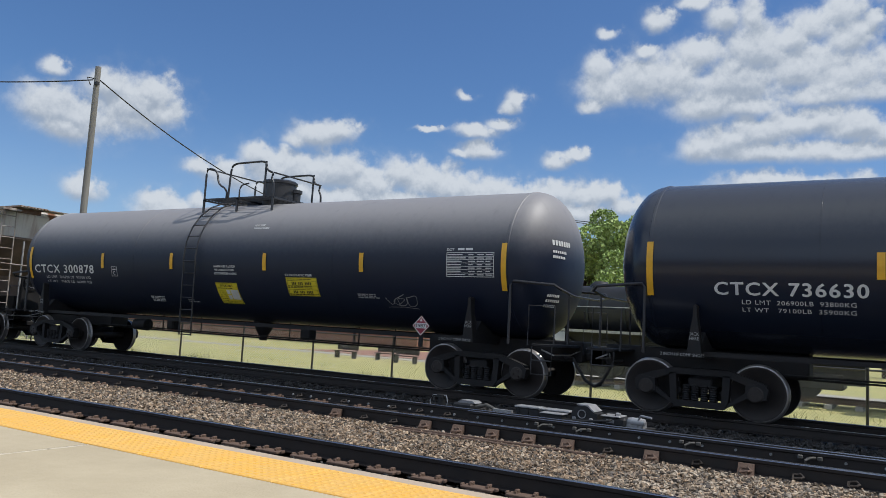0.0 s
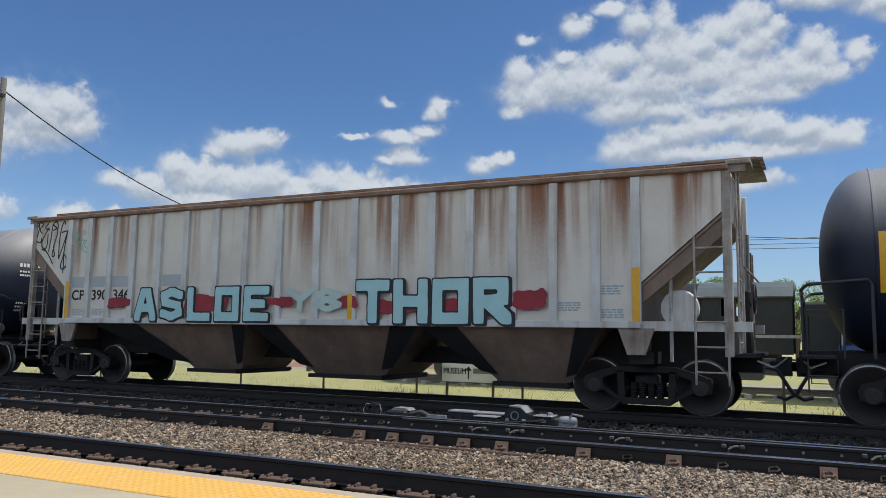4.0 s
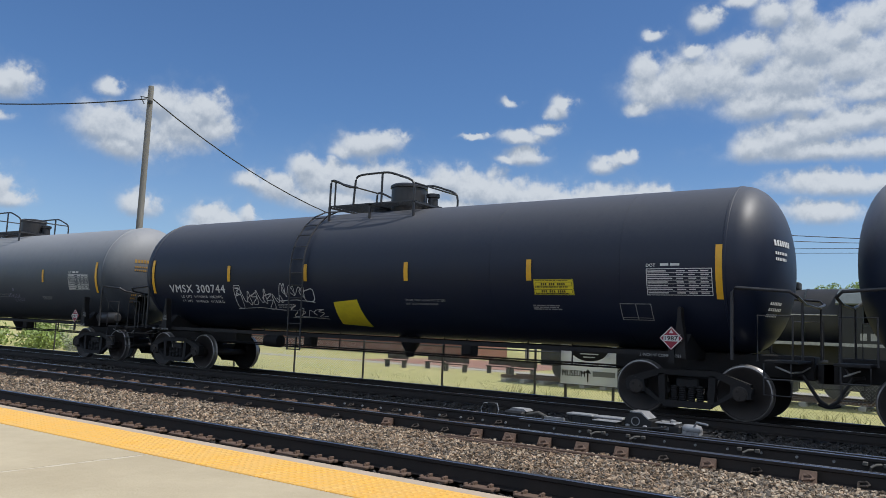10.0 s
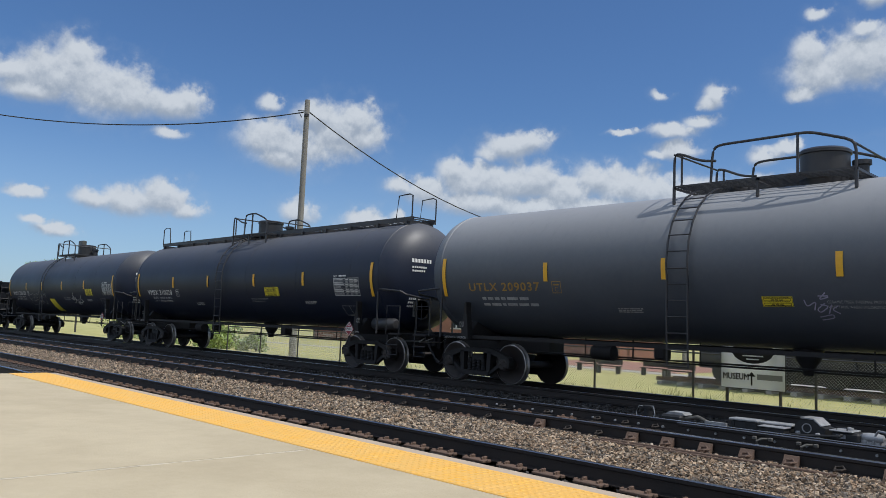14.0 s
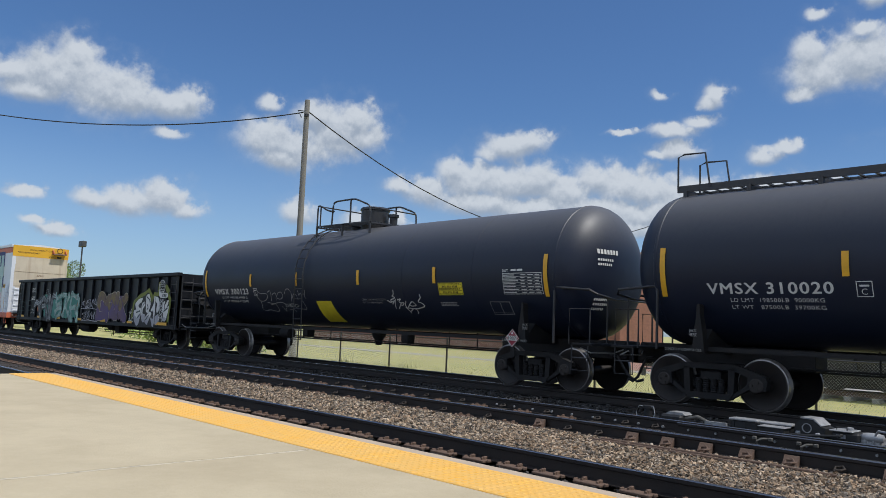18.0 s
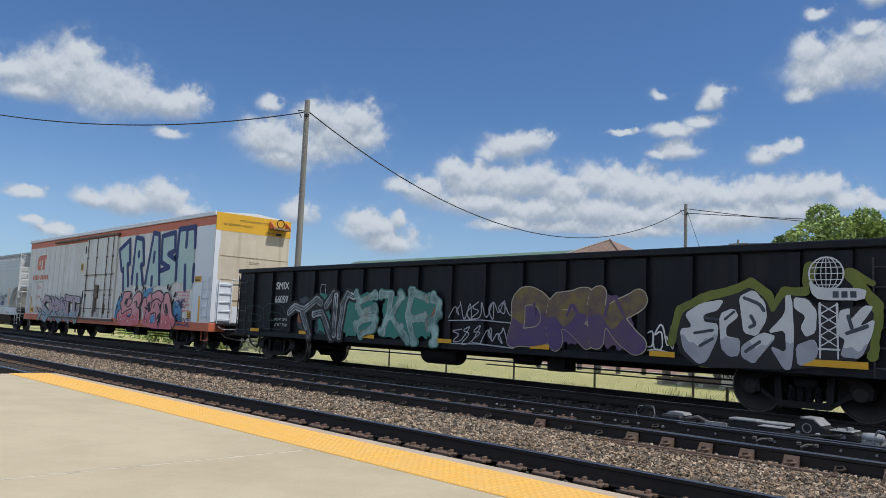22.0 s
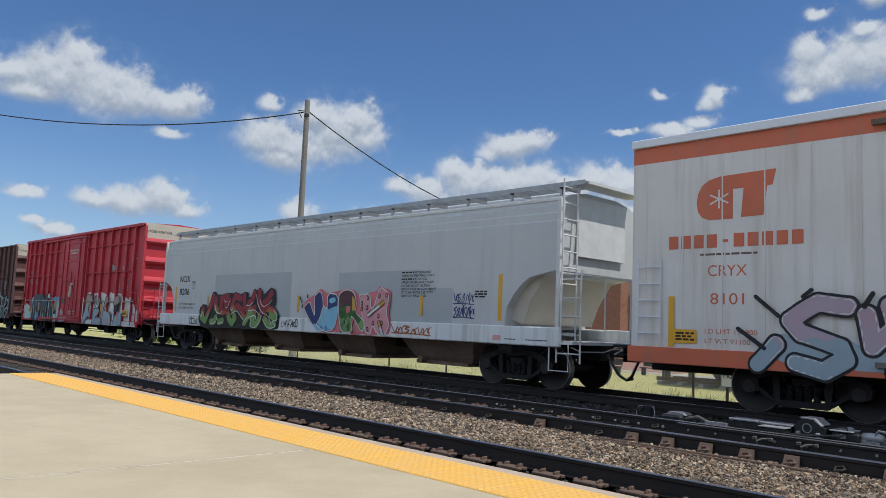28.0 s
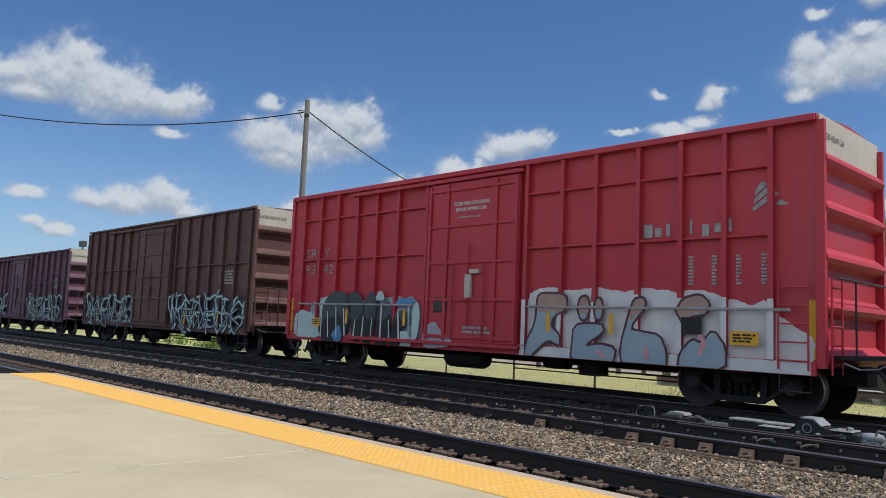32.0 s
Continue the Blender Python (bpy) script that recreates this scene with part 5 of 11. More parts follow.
def make_buildings():
    b = thing("museum_building", "long brick depot with a green metal roof and a hipped wing", "building")
    y = 58.0
    part("wall", Shape().box(-84, -44.5, y, y + 0.4, -1.2, 6.2).box(-84, -83.6, y, y + 14, -1.2, 6.2).box(-44.9, -44.5, y, y + 14, -1.2, 6.2), MAT["brick"], b, "red brick wall")
    part("roof", Shape().prism_x([(y - 0.6, 6.2), (y + 7, 9.75), (y + 14.6, 6.2), (y + 14.6, 6.0), (y + 7, 9.45), (y - 0.6, 6.0)], -85, -44), MAT["roof_green"], b, "green standing seam roof")
    gx, gy = -41.3, 58.0
    part("wing_wall", Shape().box(gx - 3.6, gx + 3.6, gy, gy + 7.2, -1.2, 8.2), MAT["brick"], b, "red brick wing")
    part("hip_roof", Shape().loft([[(gx - 3.95, gy - 0.35, 8.05), (gx + 3.95, gy - 0.35, 8.05), (gx + 3.95, gy + 7.55, 8.05), (gx - 3.95, gy + 7.55, 8.05)], [(gx - 0.02, gy + 3.58, 10.1), (gx + 0.02, gy + 3.58, 10.1), (gx + 0.02, gy + 3.62, 10.1), (gx - 0.02, gy + 3.62, 10.1)]]), MAT["shingle"], b, "brown shingled hip roof")
    for k in (-1, 1):
        part("ridge_cap", Shape().rod([(gx + k * 3.95, gy - 0.35, 8.10), (gx, gy + 3.6, 10.14)], 0.09, 6), MAT["shingle"] if k > 0 else MAT["paving"], b)
    for i in range(8):
        x = -81.5 + 4.6 * i
        w = part("window", Shape().box(x, x + 1.4, y - 0.03, y + 0.02, 1.2, 3.6), MAT["coach_glass"], b)
        part("sill", Shape().box(x - 0.1, x + 1.5, y - 0.12, y, 1.05, 1.2), MAT["paving"], w)
        part("frame", Shape().box(x + 0.65, x + 0.75, y - 0.05, y - 0.03, 1.2, 3.6), MAT["sign_white"], w)
    setting("path", Shape().box(-90, 10, 40.5, 42.5, -0.99, -0.965), MAT["paving"], "pale concrete path across the lawn", "path")
    setting("plaza", Shape().box(-38, -24, 43, 56, -0.99, -0.96), MAT["paving_red"], "red brick paved plaza", "pavement")
    for i in range(5):
        x = -29.5 + 2.2 * i
        q = thing("picnic_bench", "dark wooden park bench on the lawn", "bench", pose(x, 37.5 + (i % 2) * 1.2, -0.98), "park benches")
        part("seat", Shape().box(-0.8, 0.8, -0.2, 0.2, 0.40, 0.45), MAT["tie_wood"], q)
        part("backrest", Shape().box(-0.8, 0.8, 0.2, 0.25, 0.5, 0.85), MAT["tie_wood"], q)
        for k in (-0.65, 0.65):
            part("leg", Shape().box(k - 0.04, k + 0.04, -0.18, 0.2, 0.0, 0.40), MAT["dark_metal"], q)


def make_backdrop():
    """The station's side of the line, out of view: asphalt and a plain wall, added to darken the tanks' reflections."""
    setting("road", Shape().box(-300, 300, -120, -14.02, -0.46, -0.40), MAT["asphalt"], "dark asphalt ground added out of view behind the platform", "road")
    setting("wall_south", Shape().box(-90, 70, -32.4, -32.0, -0.4, 5.6, 0.02), MAT["brick"], "plain red brick wall added out of view", "wall")


make_backdrop()
make_fence()
make_sign()
make_poles()
make_bushes()
make_weeds()
make_museum_track()
make_locomotive()
make_coach()
make_buildings()
make_tree(-20.5, 62, 13.0, 5.2, 21, MAT["leaf"], "broad green leafy tree beyond the museum", 9000)
make_tree(-25.5, 66, 11.5, 3.0, 22, MAT["leaf_dark"], "slim green leafy tree beyond the museum", 5000)
make_tree(-15.5, 68, 10.0, 3.4, 23, MAT["leaf_dark"], "rounded green tree beyond the museum", 5000)
make_tree(-31.0, 80, 11.0, 3.0, 24, MAT["leaf_dark"], "small green tree far behind the pole", 3500)
make_tree(-9.0, 72, 8.2, 3.6, 25, MAT["leaf"], "low green tree behind the locomotive", 4000)
make_tree(-2.0, 76, 7.6, 3.4, 26, MAT["leaf"], "low green tree behind the tender", 3500)
make_tree(5.0, 80, 8.6, 4.4, 27, MAT["leaf_dark"], "green tree behind the blue rail car", 3500)
make_tree(-92.0, 28, 7.6, 4.0, 28, MAT["leaf"], "bright green tree beside the line", 5000)
make_tree(-101.0, 31, 8.4, 4.4, 29, MAT["leaf_dark"], "dark green tree beside the line", 4500)
make_tree(-84.0, 36, 6.0, 3.0, 30, MAT["leaf"], "small green tree beside the line", 3500)


def tank_body(car, mat, shell=7.85):
    prof = [(0.0, -shell - 0.75)]
    for i in range(1, 13):
        a = math.pi / 2 * i / 12
        prof.append((TANK_R * math.sin(a) ** 0.9, -shell - 0.75 * math.cos(a)))
    prof += [(TANK_R + 0.012, -shell + 0.01), (TANK_R + 0.012, -shell + 0.05), (TANK_R, -shell + 0.06)]
    n = 10
    prof += [(TANK_R, -shell + 0.06 + (2 * shell - 0.12) * i / n) for i in range(1, n)]
    left = prof[:16]
    prof = prof + [(r, -h) for r, h in reversed(left)]
    return part("tank", Shape().lathe(prof, "x", (0, 0, TANK_Z), 72), mat, car, "smooth painted steel tank", shade=40)


def tank_car(name, x0, half, mat, label, stripes, platform=(-1.4, 1.3), manway=0.55, number="", number_x=0.0, seams=(), reservoir=False, walkway=False, ladder_x=None, wavy=False):
    car = new_car(name, x0, label, "tank car")
    side = Side(TANK_R, TANK_R, TANK_Z)
    tank_body(car, mat)
    dm = MAT["dark_metal"]
    # stub sills, bolsters and the long side rail
    for k in (-1, 1):
        s = Shape().box(min(k * (half - 1.6), k * (half + 1.9)), max(k * (half - 1.6), k * (half + 1.9)), -0.28, 0.28, 0.72, 1.12, 0.02)
        s.prism_x([(-1.35, 0.98), (1.35, 0.98), (1.35, 1.12), (1.1, 1.42), (0.5, 1.16), (-0.5, 1.16), (-1.1, 1.42), (-1.35, 1.12)], k * half - 0.09, k * half + 0.09)
        part("stub_sill", s, MAT["under"], car, "black steel underframe end")
        part("end_platform", Shape().box(min(k * (half + 1.35), k * (half + 1.85)), max(k * (half + 1.35), k * (half + 1.85)), -1.45, 1.45, 1.0, 1.05, 0.01), MAT["under"], car)
        # upright bolster web seen against the tank
        part("saddle", Shape().prism([(k * half - 0.12, 1.0), (k * half + 0.12, 1.0), (k * half + 0.085, 1.36), (k * half + 0.035, 1.66), (k * half + 0.03, 1.84), (k * half, 1.87), (k * half - 0.03, 1.84), (k * half - 0.035, 1.66), (k * half - 0.085, 1.36)], -1.46, -1.30), MAT["under"], car, "upright steel saddle")
        h = Shape()
        xe = k * (half + 1.82)
        for y in (-1.42, 1.42):
            h.rod([(k * (half + 0.85), y, 1.02), (k * (half + 0.85), y, 2.12), (k * (half + 0.9), y, 2.2), (xe - k * 0.1, y * 0.98, 2.14), (xe, y * 0.9, 2.06), (xe, y * 0.45, 1.98)], 0.027)
            h.rod([(xe, y * 0.62, 1.02), (xe, y * 0.62, 2.0)], 0.02)
            h.rod([(k * (half + 1.25), y, 1.02), (k * (half + 1.25), y, 1.75), (xe - k * 0.05, y, 1.75), (xe - k * 0.05, y, 1.02)], 0.016)
        h.rod([(xe, -0.9, 1.98), (xe, 0.9, 1.98)], 0.02)
        part("handrail", h, dm, car, "black pipe safety railing")
        for y in (-1.45, 1.45):
            st = Shape()
            st.rod([(k * (half + 1.35), y, 1.0), (k * (half + 1.35), y, 0.50), (k * (half + 1.75), y, 0.50), (k * (half + 1.75), y, 1.0)], 0.014)
            st.rod([(k * (half + 1.35), y, 0.75), (k * (half + 1.75), y, 0.75)], 0.014)
            part("sill_step", st, dm, car, "bent bar sill step")
        add_coupler(car, k * (half + 1.6), k)
        add_truck(car, k * half)
    for y in (-1.30, 1.22):
        part("side_rail", Shape().box(-half + 0.1, half - 0.1, y, y + 0.08, 1.02, 1.10), MAT["under"], car, "long black side rail")
    # under the belly: outlet, brake rods, cylinder
    part("bottom_outlet", Shape().lathe([(0.0, 0.66), (0.09, 0.66), (0.11, 0.78), (0.20, 0.92), (0.27, 1.12), (0.27, 1.25), (0.0, 1.25)], at=(0.3, 0, 0), n=20), MAT["under"], car, shade=40)
    br = Shape()
    br.rod([(-half + 1.2, -0.35, 0.78), (half - 1.2, -0.35, 0.78)], 0.018).rod([(-half + 1.2, 0.1, 0.72), (half - 1.2, 0.1, 0.72)], 0.018)
    for x in (-4.3, -3.1, -1.6, 1.5, 2.1, 3.6, 4.6):
        br.rod([(x, -0.35, 0.74), (x, -0.35, 1.15)], 0.016)
    part("brake_rod", br, MAT["under"], car)
    part("brake_cylinder", Shape().lathe([(0.0, -3.9), (0.15, -3.9), (0.16, -3.4), (0.05, -3.35), (0.0, -3.35)], "x", (0, -0.6, 0.86), 16), MAT["under"], car, shade=40)
    for x, w in ((2.3, 0.28), (-2.3, 0.24)):
        part("valve_box", Shape().box(x, x + w, -0.90, -0.62, 0.80, 1.08, 0.03), MAT["under"], car)
    # top platform
    top = TANK_Z + TANK_R
    x0p, x1p = platform if wavy else (platform[0] + 0.1, platform[1] - 0.08)
    pl = Shape()
    for x in (x0p, (x0p + x1p) / 2, x1p):
        pl.box(x - 0.025, x + 0.025, -0.9, 0.9, top + 0.02, top + 0.06)
        for y in (-0.88, 0.88):
            pl.box(x - 0.025, x + 0.025, y - 0.02, y + 0.02, top - 0.28, top + 0.06)
    pl = part("top_platform", pl, dm, car, "black grating platform on top")
    grate = Shape().box(x0p, x1p, -0.012, 0.012, top + 0.06, top + 0.09).mesh("grating_bar", dm)
    for i in range(17):
        part("grating_bar", grate, None, pl, at=pose(0, -0.85 + 1.7 * i / 16, 0))
    rl = Shape()
    zt = top + 0.95 if wavy else top + 0.78

    def bent(points):
        """Pipe bends in place of sharp corners."""
        pts = [Vector(p) for p in points]
        for k in range(2):
            out = [pts[0]]
            for a, b in zip(pts, pts[1:]):
                e = min(0.25, 0.09 / max((b - a).length, 0.01))
                out += [a.lerp(b, e), b.lerp(a, e)]
            pts = out + [pts[-1]]
        return [tuple(p) for p in pts]

    for y in (-0.88, 0.88):
        if wavy:
            rl.rod(bent([(x0p, y, top), (x0p, y, zt - 0.05), (x0p + 0.40, y, zt - 0.14), (x0p + 0.46, y, top + 0.45), (x0p + 0.8, y, top + 0.3), (x0p + 0.8, y, top + 0.05)]), 0.026)
            rl.rod(bent([(x0p + 0.86, y, top + 0.05), (x0p + 0.90, y, zt - 0.08), (x0p + 1.05, y, zt), (x1p - 0.30, y, zt), (x1p - 0.26, y, zt - 0.24), (x1p - 0.02, y, zt - 0.30), (x1p - 0.10, y, zt - 0.42), (x1p, y, zt - 0.55), (x1p, y, top)]), 0.026)
            rl.rod([(x1p - 0.30, y, zt), (x1p - 0.30, y, top + 0.05)], 0.026)
            rl.rod(bent([(x1p - 1.15, y, top + 0.05), (x1p - 1.15, y, top + 0.38), (x1p - 0.85, y, top + 0.42)]), 0.02)
        else:
            rl.rod(bent([(x0p, y, top), (x0p, y, zt - 0.06), (x0p + 0.16, y, zt - 0.08), (x0p + 0.55, y, zt - 0.26), (x0p + 0.86, y, zt - 0.3)]), 0.026)
            rl.rod([(x0p + 0.16, y, zt - 0.09), (x0p + 0.16, y, top + 0.05)], 0.022)
            rl.rod(bent([(x0p + 0.76, y, top + 0.05), (x0p + 0.80, y, zt - 0.06), (x0p + 0.95, y, zt), (x1p - 0.75, y, zt), (x1p, y, zt - 0.26), (x1p, y, top)]), 0.026)
            rl.rod([(x1p - 0.95, y, zt), (x1p - 0.95, y, top + 0.05)], 0.026)
    for x, z in ((x0p, zt - 0.07), (x1p - 0.02, zt - 0.3)):
        rl.rod([(x, -0.88, z), (x, 0.88, z)], 0.02)
    part("top_railing", rl, dm, car, "black pipe railing round the manway")
    dome = Shape().lathe([(0.0, top - 0.1), (0.42, top - 0.1), (0.42, top + 0.52), (0.45, top + 0.53), (0.45, top + 0.58), (0.40, top + 0.62), (0.0, top + 0.64)], at=(manway - 0.06, 0, 0), n=28)
    part("manway_housing", dome, dm, car, "round black valve housing with a lid", shade=40)
    vl = Shape().lathe([(0.0, top - 0.05), (0.26, top - 0.05), (0.26, top + 0.12), (0.22, top + 0.17), (0.0, top + 0.18)], at=(x0p + 0.95, 0.05, 0), n=20)
    part("inspection_cover", vl, dm, car, shade=40)
    vl = Shape().lathe([(0.0, top - 0.05), (0.12, top - 0.05), (0.12, top + 0.3), (0.16, top + 0.32), (0.16, top + 0.4), (0.0, top + 0.43)], at=(x1p - 0.25, 0.2, 0), n=16)
    part("relief_valve", vl, dm, car, shade=40)
    # side ladder
    lx = x0p + 0.25 if ladder_x is None else ladder_x
    la = Shape()
    for x in (lx, lx + 0.42):
        la.rod([side.place(x, TANK_Z + TANK_R * a, 0.09) for a in (1.5, 1.25, 1.0, 0.75, 0.5, 0.25, 0.0, -0.2)] + [(x, -1.56, 1.9), (x, -1.52, 0.70)], 0.02)
    for i in range(12):
        z = 0.72 + 0.3 * i
        if z < 2.4:
            la.rod([(lx, -1.55, z), (lx + 0.42, -1.55, z)], 0.013)
        else:
            la.rod([side.place(lx, z, 0.1), side.place(lx + 0.42, z, 0.1)], 0.013)
    part("side_ladder", la, dm, car, "narrow black ladder up the tank side")
    if reservoir:
        part("air_reservoir", Shape().lathe([(0.0, 0.55), (0.11, 0.56), (0.16, 0.62), (0.16, 1.42), (0.11, 1.48), (0.0, 1.49)], "x", (half - 0.15, -1.14, 1.27), 24), MAT["dark_metal"], car, "dark steel air reservoir", shade=40)
        part("brake_wheel", Shape().lathe([(0.24, 0.0), (0.27, 0.015), (0.29, 0.0), (0.27, -0.015), (0.24, 0.0)], "x", (half + 1.75, -0.65, 1.7), 28).rod([(half + 1.75, -0.9, 1.7), (half + 1.75, -0.4, 1.7)], 0.014).rod([(half + 1.75, -0.65, 1.45), (half + 1.75, -0.65, 1.95)], 0.014).box(half + 1.55, half + 1.72, -0.78, -0.52, 1.5, 1.9), dm, car, "hand brake wheel", shade=40)
    if walkway:
        wk = Shape()
        for y in (-0.42, 0.42):
            wk.box(-half - 1.0, half + 1.0, y - 0.03, y + 0.03, top + 0.03, top + 0.16)
        for i in range(60):
            x = -half - 1.0 + (2 * half + 2.0) * i / 59
            wk.box(x - 0.02, x + 0.02, -0.42, 0.42, top + 0.12, top + 0.15)
        for i in range(13):
            x = -half - 0.8 + (2 * half + 1.6) * i / 12
            wk.box(x - 0.04, x + 0.04, -0.5, 0.5, top - 0.1, top + 0.05)
        for k in (-1, 1):
            for y in (-0.45, 0.45):
                wk.rod([(k * (half + 0.98), y, top + 0.1), (k * (half + 0.98), y, top + 0.75), (k * (half + 0.85), y, top + 0.8), (k * (half + 0.4), y, top + 0.78), (k * (half + 0.3), y, top + 0.1)], 0.02)
        part("roof_walkway", wk, dm, car, "full length black roof walkway")
    # weld seams and reflective stripes
    for x in seams:
        part("weld_seam", Shape().lathe([(TANK_R - 0.01, x - 0.012), (TANK_R + 0.004, x - 0.006), (TANK_R + 0.004, x + 0.006), (TANK_R - 0.01, x + 0.012)], "x", (0, 0, TANK_Z), 72), mat, car, shade=60)
    for i, x in enumerate(stripes):
        h = 0.46 if i in (0, len(stripes) - 1) else 0.20
        part("reflective_stripe", side.rects([(x - 0.055, x + 0.055, 2.45 - h + 0.07 * (h < 0.3), 2.45 + h + 0.07 * (h < 0.3))], 0.017), MAT["reflector"], car, "amber yellow reflective strip")
    return car, side


def cell_rows(x, z, w, h, rows=7):
    """A ruled table of small print: frame and lines, with short bars in its cells."""
    rnd = random.Random(int(w * 100))
    out = [(x, x + w, z, z + 0.012), (x, x + w, z + h - 0.012, z + h), (x, x + 0.012, z + 0.012, z + h - 0.012), (x + w - 0.012, x + w, z + 0.012, z + h - 0.012)]
    step = (h - 0.024) / rows
    for i in range(rows):
        zi = z + 0.012 + step * i
        if i:
            out.append((x + 0.012, x + w - 0.012, zi - 0.004, zi + 0.004))
        for a, b in ((0.02, 0.42), (0.47, 0.62), (0.65, 0.80), (0.83, 0.97)):
            out.append((x + w * a, x + w * (a + (b - a) * rnd.uniform(0.6, 1.0)), zi + step * 0.36, zi + step * 0.64))
    return out


def placard(car, x, z, y=-1.50):
    """A red and white diamond hazard placard on a bracket."""
    d = 0.2
    s = Side(-y)
    part("placard_bracket", Shape().box(x - 0.05, x + 0.05, y + 0.012, y + 0.03, z - 0.42, z + 0.12), MAT["under"], car)
    p = part("placard", Shape().prism([(x - d, z), (x, z - d), (x + d, z), (x, z + d)], y - 0.004, y + 0.01), MAT["red"], car, "red and white diamond hazard placard")
    part("placard_panel", s.rects([(x - 0.13, x + 0.13, z - 0.052, z + 0.052)], 0.008), MAT["white"], p)
    k = d * 0.93
    ring = merge(*[s.ribbon([a, b], 0.014, 0.0075) for a, b in (((x - k, z), (x, z + k)), ((x, z + k), (x + k, z)), ((x + k, z), (x, z - k)), ((x, z - k), (x - k, z)))])
    part("placard_border", merge(ring, s.patch([(x - 0.035, z + 0.085), (x + 0.035, z + 0.085), (x, z + 0.15)], 0.0075)), MAT["white"], p)
    part("placard_number", s.text("1987", x - 0.11, z - 0.036, 0.074, 0.01, 0.22, lift=0.011), MAT["ink"], p)


# ---- painted marks and graffiti ----
STROKES = {
    "A": (((0, 0), (0.35, 1), (0.65, 1), (1, 0)), ((0.2, 0.36), (0.8, 0.36))),
    "B": (((0, 0), (0, 1), (0.8, 1), (0.85, 0.58), (0, 0.52)), ((0.1, 0.5), (1, 0.45), (1, 0.05), (0, 0))),
    "C": (((1, 0.85), (0.5, 1), (0, 0.8), (0, 0.2), (0.5, 0), (1, 0.15)),),
    "D": (((0, 0), (0, 1), (0.7, 1), (1, 0.7), (1, 0.3), (0.7, 0), (0, 0)),),
    "E": (((1, 1), (0, 1), (0, 0), (1, 0)), ((0, 0.5), (0.8, 0.5))),
    "F": (((1, 1), (0, 1), (0, 0)), ((0, 0.5), (0.8, 0.5))),
    "G": (((1, 0.9), (0.1, 1), (0, 0.1), (1, 0), (1, 0.45), (0.55, 0.45)),),
    "H": (((0, 0), (0, 1)), ((1, 0), (1, 1)), ((0, 0.5), (1, 0.5))),
    "I": (((0.5, 0), (0.5, 1)),),
    "J": (((0.2, 1), (1, 1), (0.9, 0.2), (0.5, 0), (0, 0.1), (0.05, 0.3)),),
    "M": (((0, 0), (0, 1), (0.5, 0.45), (1, 1), (1, 0)),),
    "K": (((0, 0), (0, 1)), ((1, 1), (0.05, 0.45)), ((0.3, 0.55), (1, 0))),
    "L": (((0, 1), (0, 0), (1, 0)),),
    "N": (((0, 0), (0, 1), (1, 0), (1, 1)),),
    "O": (((0, 0.02), (0, 1), (1, 1), (1, 0), (0, 0)),),
    "P": (((0, 0), (0, 1), (0.9, 1), (0.95, 0.5), (0, 0.45)),),
    "R": (((0, 0), (0, 1), (0.9, 1), (0.9, 0.55), (0, 0.48)), ((0.35, 0.5), (1, 0))),
    "S": (((1, 0.86), (0.5, 1), (0, 0.85), (0.08, 0.58), (0.92, 0.44), (1, 0.15), (0.5, 0), (0, 0.12)),),
    "T": (((0, 1), (1, 1)), ((0.5, 1), (0.5, 0))),
    "U": (((0, 1), (0, 0.1), (0.5, 0), (1, 0.1), (1, 1)),),
    "V": (((0, 1), (0.5, 0), (1, 1)),),
    "W": (((0, 1), (0.22, 0), (0.5, 0.75), (0.78, 0), (1, 1)),),
    "Y": (((0, 1), (0.5, 0.5), (1, 1)), ((0.5, 0.5), (0.5, 0))),
    "8": (((0.5, 0.5), (0, 0.75), (0.5, 1), (1, 0.75), (0.5, 0.5), (0, 0.25), (0.5, 0), (1, 0.25), (0.5, 0.5)),),
}


def round_off(points):
    """Cuts the corners of a stroke once, for a spray can's turn."""
    out = [points[0]]
    for a, b in zip(points, points[1:]):
        out += [(a[0] * 0.8 + b[0] * 0.2, a[1] * 0.8 + b[1] * 0.2), (a[0] * 0.2 + b[0] * 0.8, a[1] * 0.2 + b[1] * 0.8)]
    return out + [points[-1]]


def seg_distance(X, Z, lines, square=0.0):
    """Distance of a grid's points from the nearest of some polylines."""
    best = np.full(X.shape, 9.0)
    for pts in lines:
        for (ax, az), (bx, bz) in zip(pts, pts[1:]):
            dx, dz = bx - ax, bz - az
            u = np.clip(((X - ax) * dx + (Z - az) * dz) / (dx * dx + dz * dz + 1e-9), 0, 1)
            p, q = np.abs(X - ax - u * dx), np.abs(Z - az - u * dz)
            best = np.minimum(best, np.hypot(p, q) * (1 - square) + np.maximum(p, q) * square)
    return best


def grid_over(x0, x1, z0, z1, cell):
    return np.meshgrid(np.arange(x0, x1 + cell, cell), np.arange(z0, z1 + cell, cell))


def wobble(X, Z, seed, size=0.01):
    """A little unevenness for sprayed edges."""
    r = random.Random(seed)
    out = 0.0
    for f in (3.0, 7.0, 17.0, 31.0):
        out = out + np.sin(f * X * r.uniform(0.7, 1.3) + r.uniform(0, 6)) * np.sin(f * Z * r.uniform(0.7, 1.3) + r.uniform(0, 6)) / f ** 0.5
    return size * out


